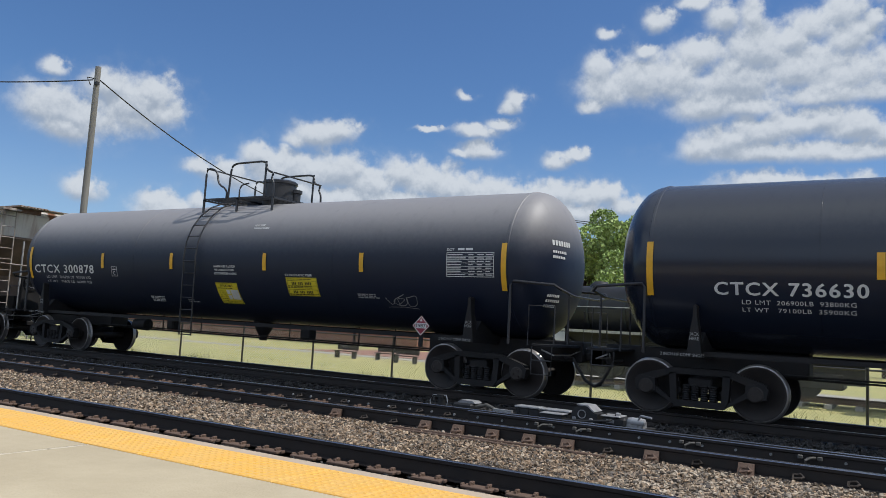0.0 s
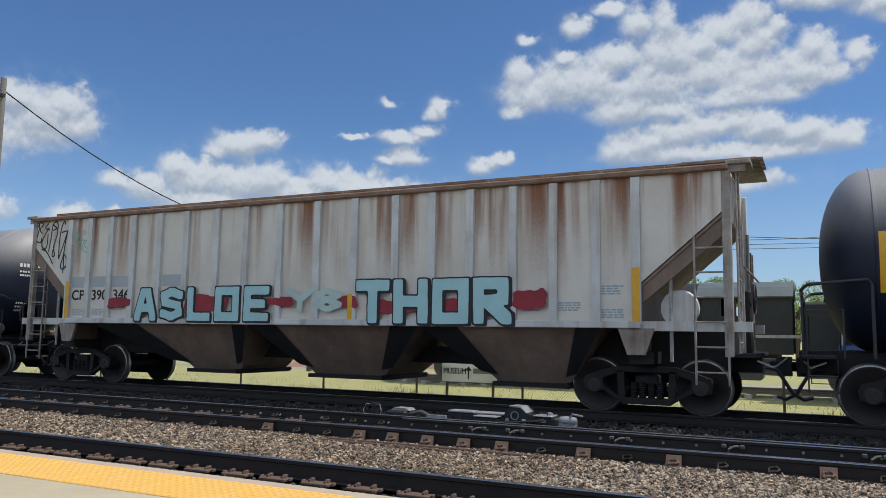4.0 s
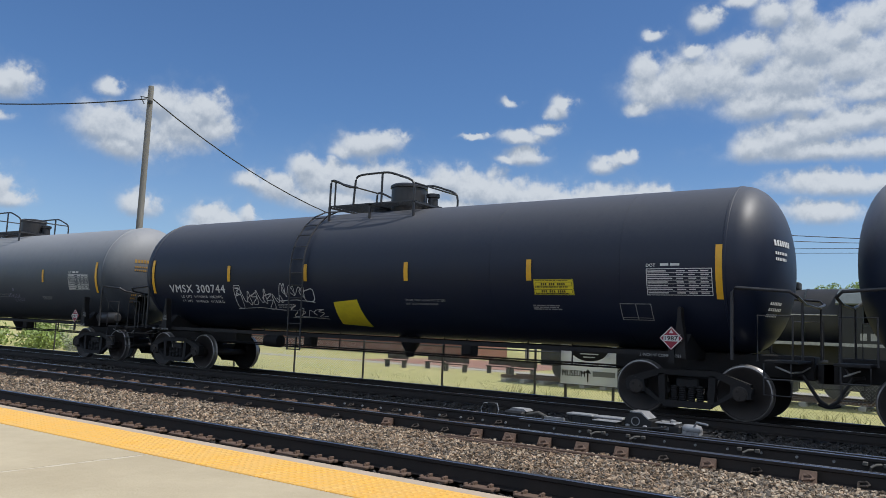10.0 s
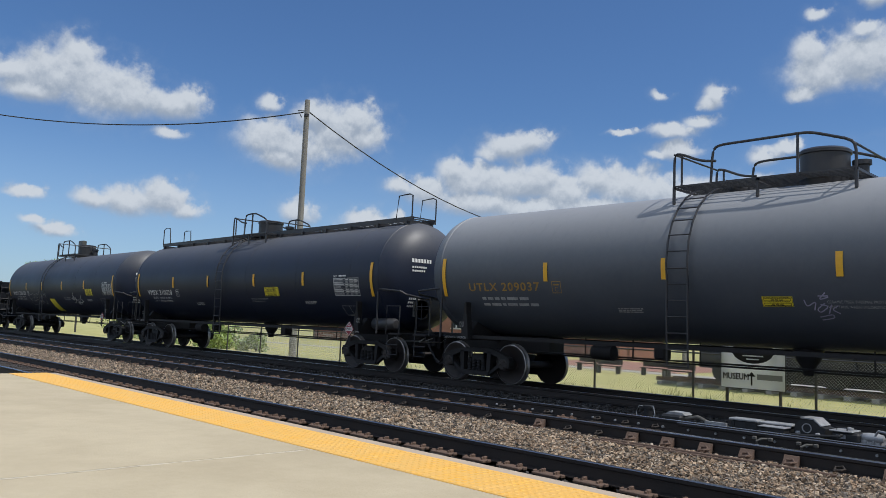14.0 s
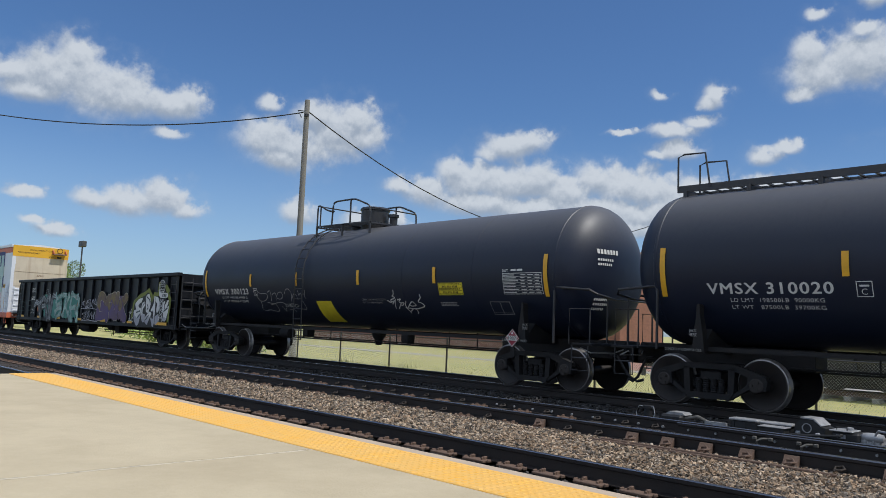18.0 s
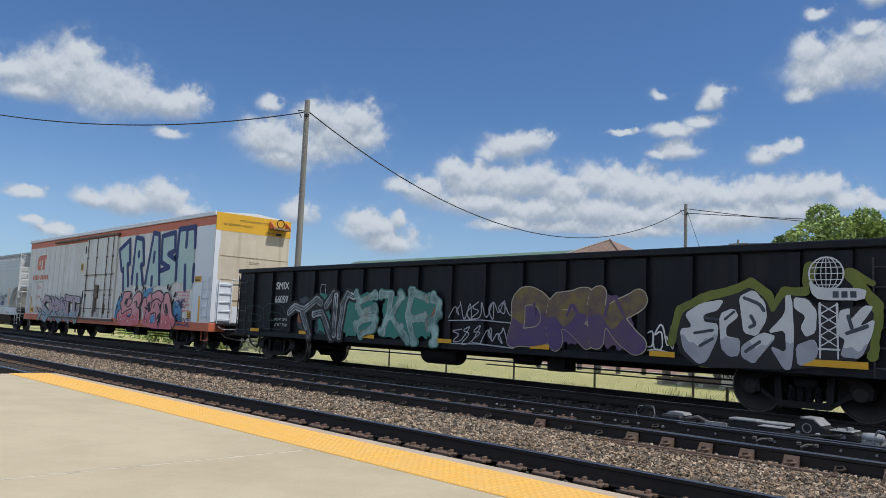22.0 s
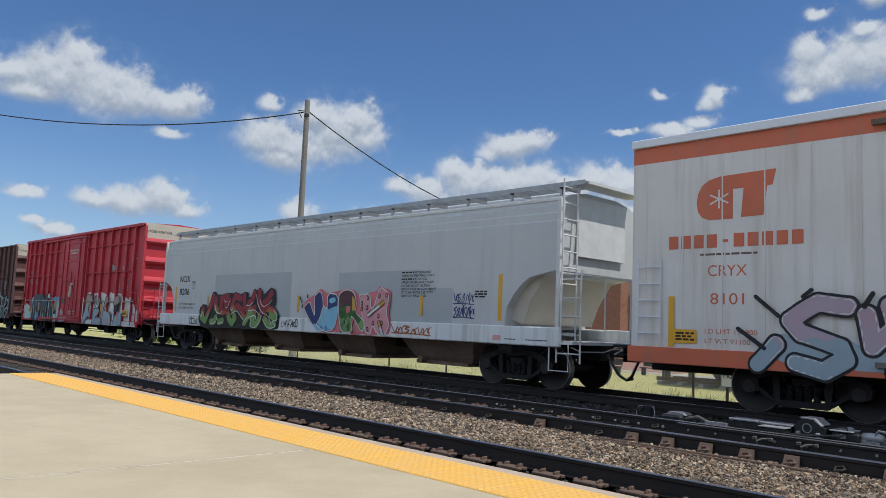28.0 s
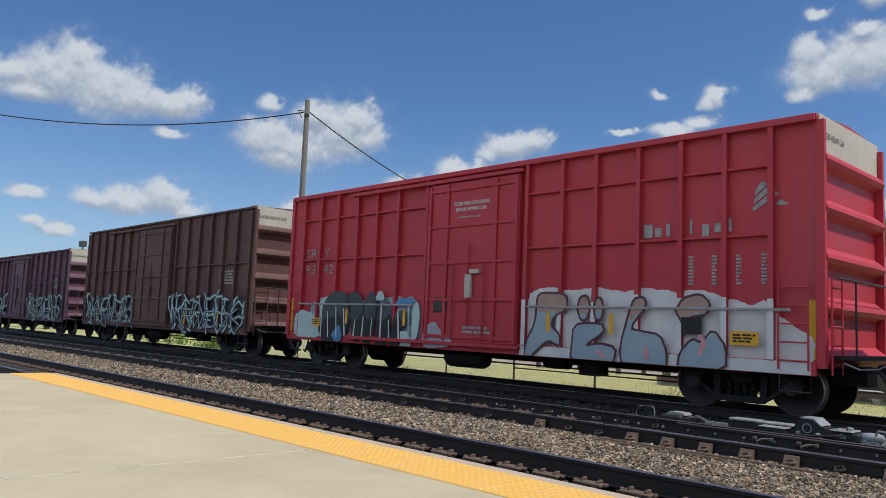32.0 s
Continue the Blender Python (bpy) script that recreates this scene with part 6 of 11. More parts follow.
def sprayed(side, X, Z, F, lift):
    """The part of a side where the field F is below zero, cut out with clean edges."""
    s, inside = Shape(), F < 0
    n = inside[:-1, :-1].astype(int) + inside[:-1, 1:] + inside[1:, :-1] + inside[1:, 1:]
    xs, zs = X[0], Z[:, 0]
    v, f = [], []
    for i in range(n.shape[0]):
        row = n[i]
        if not row.any():
            continue
        z0, z1 = float(zs[i]), float(zs[i + 1])
        full = np.flatnonzero(np.diff(np.concatenate(([0], (row == 4).astype(int), [0]))))
        for j0, j1 in zip(full[::2], full[1::2]):
            k = len(v)
            v += [(xs[j0], z0), (xs[j1], z0), (xs[j1], z1), (xs[j0], z1)]
            f.append((k, k + 1, k + 2, k + 3))
        for j in np.flatnonzero((row > 0) & (row < 4)):
            c = ((xs[j], z0, F[i, j]), (xs[j + 1], z0, F[i, j + 1]), (xs[j + 1], z1, F[i + 1, j + 1]), (xs[j], z1, F[i + 1, j]))
            k = len(v)
            for p, q in zip(c, c[1:] + c[:1]):
                if p[2] < 0:
                    v.append((p[0], p[1]))
                if (p[2] < 0) != (q[2] < 0):
                    u = p[2] / (p[2] - q[2])
                    v.append((p[0] + (q[0] - p[0]) * u, p[1] + (q[1] - p[1]) * u))
            if len(v) - k >= 3:
                f.append(tuple(range(k, len(v))))
            else:
                del v[k:]
    return s.add([side.place(float(x), float(z), lift) for x, z in v], f)


def letter_lines(word, x0, x1, z0, z1, wide, gap, wild, soft, seed):
    rnd = random.Random(seed)
    step, out = (x1 - x0) / len(word), []
    for i, ch in enumerate(word):
        a, b = x0 + step * i + wide * 0.5 * (1 - gap), x0 + step * (i + 1) - wide * 0.5 * (1 - gap)
        lo, hi = z0 + wide * 0.5 + rnd.uniform(0, wild) * 0.3, z1 - wide * 0.5 - rnd.uniform(0, wild) * 0.3
        lean, drop, lines = rnd.uniform(-wild, wild) * 0.5, rnd.uniform(-wild, wild) * 0.2, []
        for st in STROKES.get(ch, ()):
            pts = [(a + (b - a) * u + lean * (v - 0.5) + rnd.uniform(-wild, wild) * 0.12, lo + (hi - lo) * v + drop + rnd.uniform(-wild, wild) * 0.12) for u, v in st]
            lines.append(round_off(round_off(pts)) if soft else pts)
        if lines:
            out.append(lines)
    return out


def with_serifs(lines, size, seed):
    """Adds slanted ticks and points to the ends and corners of strokes."""
    rnd, out = random.Random(seed), []
    for letter in lines:
        more = []
        for pts in letter:
            for (ax, az), (bx, bz) in ((pts[0], pts[1]), (pts[-1], pts[-2])):
                d = math.hypot(bx - ax, bz - az) or 1
                u, v = (ax - bx) / d, (az - bz) / d
                k = rnd.choice((-1, 1))
                q = size * rnd.uniform(0.5, 1.2)
                more.append([(ax - v * q * 0.6 * k, az + u * q * 0.6 * k), (ax + v * q * k + u * q * 0.4, az - u * q * k + v * q * 0.4)])
            if len(pts) > 2:
                x, z = pts[len(pts) // 2]
                more.append([(x, z), (x + rnd.uniform(-1, 1) * size, z + rnd.uniform(-1, 1) * size)])
        out.append(letter + more)
    return out


def piece(car, side, word, x0, x1, z0, z1, layers, seed=0, wild=0.0, soft=False, gap=0.25, strokes=None, name="graffiti", label="", colours=None, fades=(), shine=None, drop=None, uneven=0.008, cell=None, base=0.004, warp=0.0, serif=0.0, square=0.0):
    """A sprayed word in layers of (width, material), the widest first; later letters overlap earlier ones.
    fades: (material, share of the height below which it shows); shine: (material, width, inset); drop: the shift of a cast edge."""
    wide = layers[0][0]
    lines = strokes or letter_lines(word, x0, x1, z0, z1, wide, gap, wild, soft, seed)
    cell = cell or max(0.010, min(0.028, layers[-1][0] * 0.3))
    pad = wide * 0.6 + 0.1
    X, Z = grid_over(x0 - pad, x1 + pad, max(z0 - pad, 0.6), z1 + pad, cell)
    shake = wobble(X, Z, seed, uneven)
    if serif:
        lines = with_serifs(lines, serif, seed)
    # letters lean and swell by a smooth bending of the plane
    U = X + warp * (np.sin(3.3 * Z + 1.7 * X + seed) + 0.5 * np.sin(7.1 * Z - 2.3 * X + 2.0 * seed))
    W = Z + 0.7 * warp * (np.sin(3.9 * X + seed * 1.3) + 0.5 * np.sin(8.3 * X + 3.1 * Z + seed))
    D = [seg_distance(U, W, l, square) + shake for l in lines]
    step = 0.004
    for k, (w, mat) in enumerate(layers):
        last, e = k == len(layers) - 1, (wide - w) * 0.5
        F = np.full(X.shape, 9.0)
        for i, d in enumerate(D):
            if k:
                F = np.maximum(F, w * 0.5 + e - d)
            if last and colours:
                F1 = d - w * 0.5
                for d2 in D[i + 1:]:
                    F1 = np.maximum(F1, w * 0.5 + e - d2)
                part(name, sprayed(side, X, Z, F1, base + step * k), colours[i % len(colours)], car)
            F = np.minimum(F, d - w * 0.5)
        if not k and drop:
            for l in lines:
                F = np.minimum(F, seg_distance(X - drop[0], Z - drop[1], l, square) + shake - w * 0.5)
        if not (last and colours):
            part(name, sprayed(side, X, Z, F, base + step * k), mat, car, label if last else "")
    wave = 0.09 * (z1 - z0) * (np.sin(X * 5.1 + seed) + 0.6 * np.sin(X * 11.3 + 2 * seed))
    k = len(layers)
    for mat, share in fades:
        k += 1
        part(name, sprayed(side, X, Z, np.maximum(F, Z - z0 - (z1 - z0) * share + wave), base + step * k), mat, car)
    if shine:
        mat, w, inset = shine
        k += 1
        part(name, sprayed(side, X, Z, np.maximum(np.abs(F + inset) - w * 0.5, np.sin(X * 4.3 + Z * 3.1 + seed) - 0.35), base + step * k), mat, car)


def spray_lines(car, side, lines, w, mat, lift, label="", uneven=0.006):
    """Sprayed strokes of one width through lists of (x, z)."""
    xs, zs = [p[0] for l in lines for p in l], [p[1] for l in lines for p in l]
    X, Z = grid_over(min(xs) - w, max(xs) + w, max(min(zs) - w, 0.74), max(zs) + w, max(0.009, min(0.026, w * 0.3)))
    F = seg_distance(X, Z, [round_off(l) if w < 0.1 and len(l) > 2 else l for l in lines]) + wobble(X, Z, len(xs), uneven) - w * 0.5
    part("graffiti", sprayed(side, X, Z, F, lift), mat, car, label)


def spray_area(car, side, outline, mat, lift, label="", uneven=0.008, fades=()):
    """A sprayed body inside a rounded outline of (x, z); fades: (material, height below which it shows)."""
    n = len(outline)
    soft = []
    for i, (x, z) in enumerate(outline):
        for qx, qz in (outline[i - 1], outline[(i + 1) % n]):
            soft.append((x * 0.84 + qx * 0.16, z * 0.84 + qz * 0.16))
    xs, zs = [p[0] for p in soft], [p[1] for p in soft]
    X, Z = grid_over(min(xs) - 0.1, max(xs) + 0.1, max(min(zs) - 0.1, 0.74), max(zs) + 0.1, 0.022)
    inside = np.zeros(X.shape, bool)
    for (ax, az), (bx, bz) in zip(soft, soft[1:] + soft[:1]):
        if az != bz:
            inside ^= ((az > Z) != (bz > Z)) & (X < ax + (bx - ax) * (Z - az) / (bz - az))
    F = seg_distance(X, Z, [soft + soft[:1]])
    F = np.where(inside, -F, F) + wobble(X, Z, n, uneven)
    part("graffiti", sprayed(side, X, Z, F, lift), mat, car, label)
    for i, (low_mat, top) in enumerate(fades):
        wave = 0.07 * np.sin(X * 5.1) + 0.05 * np.sin(X * 11.7 + 1) + 0.03 * np.sin(X * 31.0)
        part("graffiti", sprayed(side, X, Z, np.maximum(F, Z - top + wave), lift + 0.003 * (i + 1)), low_mat, car)


def throw_up(car, side, word, x0, x1, z0, z1, r, w, mat, seed=0, wild=0.25, gap=0.7, label="white sprayed bubble letters"):
    """Bubble letters drawn in outline alone, each lapping over the last."""
    lines = letter_lines(word, x0, x1, z0, z1, 2 * r + w, gap, wild, True, seed)
    X, Z = grid_over(x0 - r, x1 + r, z0 - 0.1, z1 + 0.1, max(0.011, w * 0.36))
    shake = wobble(X, Z, seed, 0.022)
    F = np.full(X.shape, 9.0)
    for l in lines:
        d = seg_distance(X, Z, l) + shake
        F = np.minimum(np.maximum(F, r - d), np.abs(d - r) - w * 0.5)
    rnd = random.Random(seed + 1)
    for i in range(len(word) * 2):
        x, z, q = rnd.uniform(x0, x1), rnd.uniform(z0 + 0.1, z1 - 0.1), rnd.uniform(0.05, 0.12)
        F = np.minimum(F, seg_distance(X, Z, [[(x, z), (x + q, z + q * 0.6), (x + q * 0.3, z + q)]]) - w * 0.35)
    part("graffiti", sprayed(side, X, Z, F, 0.005), mat, car, label)


def field_patch(car, side, x0, x1, z0, z1, mat, seed, rough=0.12, lift=0.004, label="", cell=0.03, drips=0.0):
    """A sprayed field with rounded, wavering edges, with runs below if asked."""
    X, Z = grid_over(x0, x1, z0, z1, cell)
    cx, cz, hx, hz = (x0 + x1) / 2, (z0 + z1) / 2, (x1 - x0) / 2, (z1 - z0) / 2
    c = min(hx, hz) * 0.7
    qx, qz = np.abs(X - cx) - hx + c, np.abs(Z - cz) - hz + c
    F = np.hypot(np.maximum(qx, 0), np.maximum(qz, 0)) + np.minimum(np.maximum(qx, qz), 0) - c + rough * 0.6
    F = np.maximum(F + wobble(X, Z, seed, rough), 0.85 - Z)
    part("graffiti", sprayed(side, X, Z, F, lift), mat, car, label)


def blob(x0, x1, z0, z1, seed, n=26, rough=0.12):
    """An uneven sprayed patch, as an outline."""
    rnd = random.Random(seed)
    cx, cz, rx, rz = (x0 + x1) / 2, (z0 + z1) / 2, (x1 - x0) / 2, (z1 - z0) / 2
    out = []
    for i in range(n):
        a = 2 * math.pi * i / n
        c, s = math.cos(a), math.sin(a)
        k = 1.0 - rough * rnd.random()
        out.append((cx + rx * k * math.copysign(abs(c) ** 0.55, c), cz + rz * k * math.copysign(abs(s) ** 0.55, s)))
    return out


def tag_strokes(car, side, lines, w, mat, label=""):
    """A tag drawn in thin rounded strokes of a spray can or paint stick, as one part."""
    part("graffiti", merge(*[side.ribbon(round_off(round_off(l)) if len(l) > 2 else l, w, 0.006 + 0.0006 * i) for i, l in enumerate(lines)]), mat, car, label)


def scribble(car, side, x0, x1, z0, z1, loops, seed, mat=None, w=0.03, label="white sprayed scrawl"):
    """A quick tag: joined loops and zigzags that cannot be read."""
    rnd = random.Random(seed)
    pts, n = [], max(2, loops)
    for i in range(n):
        xa, xb = x0 + (x1 - x0) * i / n, x0 + (x1 - x0) * (i + 1) / n
        m = (xa + xb) / 2
        lo, hi = z0 + (z1 - z0) * rnd.uniform(0, 0.25), z1 - (z1 - z0) * rnd.uniform(0, 0.3)
        shape = rnd.randrange(4)
        if shape == 0:
            pts += [(xa, lo), (m, hi), (xb, lo), (m, (lo + hi) / 2), (xb, hi)]
        elif shape == 1:
            pts += [(xb, hi), (xa, (lo + hi) / 2 + 0.05), (xb, (lo + hi) / 2), (xa, lo), (xb, lo)]
        elif shape == 2:
            pts += [(xa, hi), (xa, lo), (xb, lo), (xb, hi), (xa, hi * 0.7 + lo * 0.3)]
        else:
            pts += [(xa, hi), (m, lo), (xb, hi), (xb + 0.05, lo), (m, (lo + hi) / 2)]
    pts = [(x + rnd.uniform(-0.12, 0.12) * (x1 - x0) / n, z + rnd.uniform(-0.08, 0.08) * (z1 - z0)) for x, z in pts]
    lines = [round_off(round_off(pts)), [(x0, z0 + 0.02), ((x0 + x1) / 2, z0 + (z1 - z0) * 0.1), (x1, z0)]]
    X, Z = grid_over(x0 - 0.15, x1 + 0.15, z0 - 0.1, z1 + 0.1, max(0.010, w * 0.4))
    F = seg_distance(X, Z, lines) + wobble(X, Z, seed, 0.004) - w * 0.5
    part("graffiti", sprayed(side, X, Z, F, 0.005), mat or MAT["chalk"], car, label)


def stencil(car, side, x0, x1, z0, z1, lines, seed, mat=None, lift=0.004):
    part("stencil", side.rects([(x0 + a, x0 + b, z0 + c, z0 + d) for a, b, c, d in bars(x1 - x0, z1 - z0, lines, seed)], lift), mat or MAT["white_dim"], car, "small stencilled lines")


def emergency_label(car, side, x0, x1, z0, z1, mat=None):
    p = part("label", side.rects([(x0, x1, z0, z1)], 0.005), mat or MAT["label_yellow"], car, "yellow emergency label with black print")
    h = z1 - z0
    items = [(x0 + 0.03 + a, x0 + 0.03 + b, z0 + h * 0.45 + c, z0 + h * 0.45 + d) for a, b, c, d in bars(x1 - x0 - 0.06, h * 0.08, 1, int(x0 * 100), 0.3)]
    items = [(a, b, z0 + h * f, z0 + h * (f + 0.035)) for a, b, c, d in items for f in (0.07, 0.45, 0.52, 0.90)]
    for f in (0.62, 0.16):
        items += [(x0 + 0.16 + (x1 - x0 - 0.32) * k / 12, x0 + 0.16 + (x1 - x0 - 0.32) * (k + 0.62) / 12, z0 + h * f, z0 + h * (f + 0.15)) for k in range(12) if k not in (3, 7)]
        items += side.outline(x0 + 0.03, x1 - 0.03, z0 + h * (f - 0.05), z0 + h * (f + 0.22), 0.008)
    items += side.outline(x0 + 0.006, x1 - 0.006, z0 + 0.006, z1 - 0.006, 0.006)
    part("label_print", side.rects(items, 0.008), MAT["ink"], p)


def tank_marks(car, side, number, nx0, nx1, nz0, nz1, table=None, box=None, plac=None, lab=None, mat=None, dot=True, loads=None, notice=True, plate_gap=0.35):
    mat = mat or MAT["white"]
    part("lettering", side.text(number, nx0, nz0 + 0.16 * (nz1 - nz0), 0.78 * (nz1 - nz0), 0.012, nx1 - nx0, 1.14), mat, car, "reporting mark and number")
    for k in (0, 1):
        if loads:
            part("lettering", side.text(loads[k], nx0 + (nx1 - nx0) * 0.19, nz0 - 0.115 - 0.135 * k, 0.075, 0.0, (nx1 - nx0) * 0.74, 1.1), MAT["white"], car, "small load limit lines")
        else:
            stencil(car, side, nx0 + 0.35, nx1 - 0.1, nz0 - 0.20 - 0.15 * k, nz0 - 0.09 - 0.15 * k, 1, k + int(-nx0 * 7), MAT["white_dim"])
    x = nx1 + plate_gap
    part("plate_mark", side.rects(side.outline(x, x + 0.24, nz0 - 0.02, nz0 + 0.24, 0.014) + [(x + 0.05, x + 0.19, nz0 + 0.15, nz0 + 0.18)]), mat, car)
    part("lettering", side.text("C", x + 0.07, nz0 + 0.02, 0.10), mat, car)
    if table:
        a, b, c, d = table
        part("data_table", side.rects(cell_rows(a, c, b - a, d - c)), MAT["white"], car, "white stencilled data table")
        if dot:
            part("lettering", side.text("DOT", a, d + 0.03, 0.055, 0.01), MAT["white"], car)
            stencil(car, side, a + 0.25, a + 0.6, d + 0.03, d + 0.1, 1, 3, MAT["white"])
    if box:
        a, b, c, d = box
        part("data_box", side.rects(side.outline(a, b, c, d, 0.014) + [((a + b) / 2, (a + b) / 2 + 0.014, c, d), (a, b, c + 0.05, c + 0.06)]), MAT["white_dim"], car)
    if plac:
        placard(car, plac[0], plac[1])
    if lab:
        emergency_label(car, side, *lab)
    for i, line in enumerate(("VENT TANK WHEN UNLOADING", "CERAMIC FIBER THERMAL PROTECTION") if notice else ()):
        part("lettering", side.text(line, 1.1, 1.78 + 0.09 * i, 0.05, 0.0, 0.85 + 0.2 * i), MAT["white_dim"], car, "small white notice")
    for i, (x, z) in enumerate(((4.2, 1.72), (-2.9, 1.62)) if notice else ((4.2, 1.72),)):
        stencil(car, side, x, x + 0.6, z, z + 0.12, 3, i + int(-nx0 * 9))
    for x in (-7.6, 6.4):
        part("lettering", Side(1.46).text("2 INCH HF COMP SHOES", x, 1.01, 0.05, 0.0, 0.72), MAT["white_dim"], car, "small white sill lettering")
    for x in (-7.05, 7.05):
        for i, word in enumerate(("HERE", "JACK")):
            part("lettering", Side(1.462).text(word, x - 0.075, 1.28 + 0.075 * i, 0.055, 0.0, 0.15), MAT["white_dim"], car, "small white jacking mark")
    # marks on the end of the tank
    s = Shape()
    for row, (z, w) in enumerate(((2.95, 0.62), (2.80, 0.45), (2.70, 0.4), (1.95, 0.36), (1.85, 0.4), (1.75, 0.3))):
        for i in range(7):
            y0 = -0.85 + w * i / 7
            y1 = y0 + w / 7 * 0.7
            hh = 0.10 if row == 0 else 0.05
            pts = []
            for yy, zz in ((y0, z), (y1, z), (y1, z + hh), (y0, z + hh)):
                r = min(math.hypot(yy, zz - TANK_Z) / TANK_R, 0.999)
                pts.append((7.85 + 0.75 * math.cos(math.asin(r ** (1 / 0.9))) + 0.012, yy, zz))
            s.add(pts, [(0, 1, 2, 3)])
    part("end_stencil", s, mat, car, "white stencils on the tank head")


MAT.update(
    spray_cyan=surface("spray_cyan", (0.42, 0.68, 0.70), 0.6, second=(0.36, 0.60, 0.63), spread=0.8, scale=2),
    spray_navy=surface("spray_navy", (0.025, 0.04, 0.17), 0.6, second=(0.03, 0.05, 0.16), spread=0.7, scale=4),
    spray_pale=surface("spray_pale", (0.50, 0.64, 0.60), 0.65, second=(0.42, 0.58, 0.56), spread=0.9, scale=2),
    spray_sky=surface("spray_sky", (0.28, 0.58, 0.74), 0.6, second=(0.20, 0.47, 0.66), spread=0.8, scale=2),
    spray_rose=surface("spray_rose", (0.62, 0.13, 0.17), 0.6, second=(0.70, 0.24, 0.25), spread=0.9, scale=2),
    spray_black=surface("spray_black", (0.015, 0.015, 0.018), 0.6, scale=4),
    spray_pink=surface("spray_pink", (0.72, 0.36, 0.38), 0.6, second=(0.62, 0.25, 0.29), spread=0.9, scale=1.4),
    spray_red=surface("spray_red", (0.34, 0.025, 0.04), 0.6, second=(0.20, 0.02, 0.03), spread=0.8, scale=2),
    spray_green=surface("spray_green", (0.20, 0.36, 0.10), 0.6, second=(0.13, 0.25, 0.09), spread=0.8, scale=2),
    spray_green_thin=surface("spray_green_thin", (0.18, 0.50, 0.36), 0.7, second=(0.30, 0.52, 0.42), spread=0.9, scale=6),
    worn_white=surface("worn_white", (0.60, 0.62, 0.63), 0.65, second=(0.06, 0.07, 0.075), spread=1.0, scale=2.6, streak=(0.05, 0.06, 0.06), streak_amount=0.55),
    worn_mint=surface("worn_mint", (0.42, 0.62, 0.57), 0.65, second=(0.07, 0.16, 0.15), spread=1.0, scale=2.4, streak=(0.30, 0.16, 0.08), streak_amount=0.4),
    spray_lilac=surface("spray_lilac", (0.36, 0.34, 0.46), 0.7, second=(0.20, 0.19, 0.27), spread=0.9, scale=6),
    spray_leaf=surface("spray_leaf", (0.07, 0.20, 0.035), 0.7, second=(0.02, 0.06, 0.02), spread=1.0, scale=5),
    spray_gold=surface("spray_gold", (0.62, 0.36, 0.08), 0.65, second=(0.45, 0.25, 0.06), scale=5),
    spray_olive=surface("spray_olive", (0.22, 0.165, 0.045), 0.65, second=(0.10, 0.06, 0.10), spread=1.0, scale=3.0),
    spray_teal_dim=surface("spray_teal_dim", (0.025, 0.075, 0.068), 0.6, second=(0.015, 0.03, 0.03), spread=0.9, scale=5),
    spray_teal=surface("spray_teal", (0.035, 0.22, 0.18), 0.6, second=(0.06, 0.22, 0.18), spread=0.9, scale=2),
    spray_grey=surface("spray_grey", (0.46, 0.46, 0.50), 0.6, second=(0.32, 0.32, 0.37), spread=0.9, scale=2.2),
    spray_white=surface("spray_white", (0.74, 0.74, 0.72), 0.65, second=(0.58, 0.59, 0.59), spread=0.9, scale=1.8),
    spray_blue=surface("spray_blue", (0.14, 0.36, 0.60), 0.6, second=(0.06, 0.18, 0.38), spread=0.9, scale=1.8),
    spray_purple=surface("spray_purple", (0.085, 0.05, 0.17), 0.6, second=(0.13, 0.085, 0.12), spread=0.9, scale=1.6),
    spray_lime=surface("spray_lime", (0.20, 0.23, 0.03), 0.65, second=(0.11, 0.13, 0.03), spread=0.9, scale=2.2),
    spray_orange=surface("spray_orange", (0.42, 0.13, 0.05), 0.6, second=(0.30, 0.09, 0.04), spread=0.9, scale=2),
    spray_violet=surface("spray_violet", (0.42, 0.38, 0.46), 0.6, second=(0.48, 0.33, 0.38), spread=0.9, scale=1.6),
    logo_blue=surface("logo_blue", (0.06, 0.24, 0.55), 0.5, scale=5),
    banner=surface("banner", (0.74, 0.75, 0.76), 0.45, second=(0.66, 0.67, 0.68), scale=2),
)


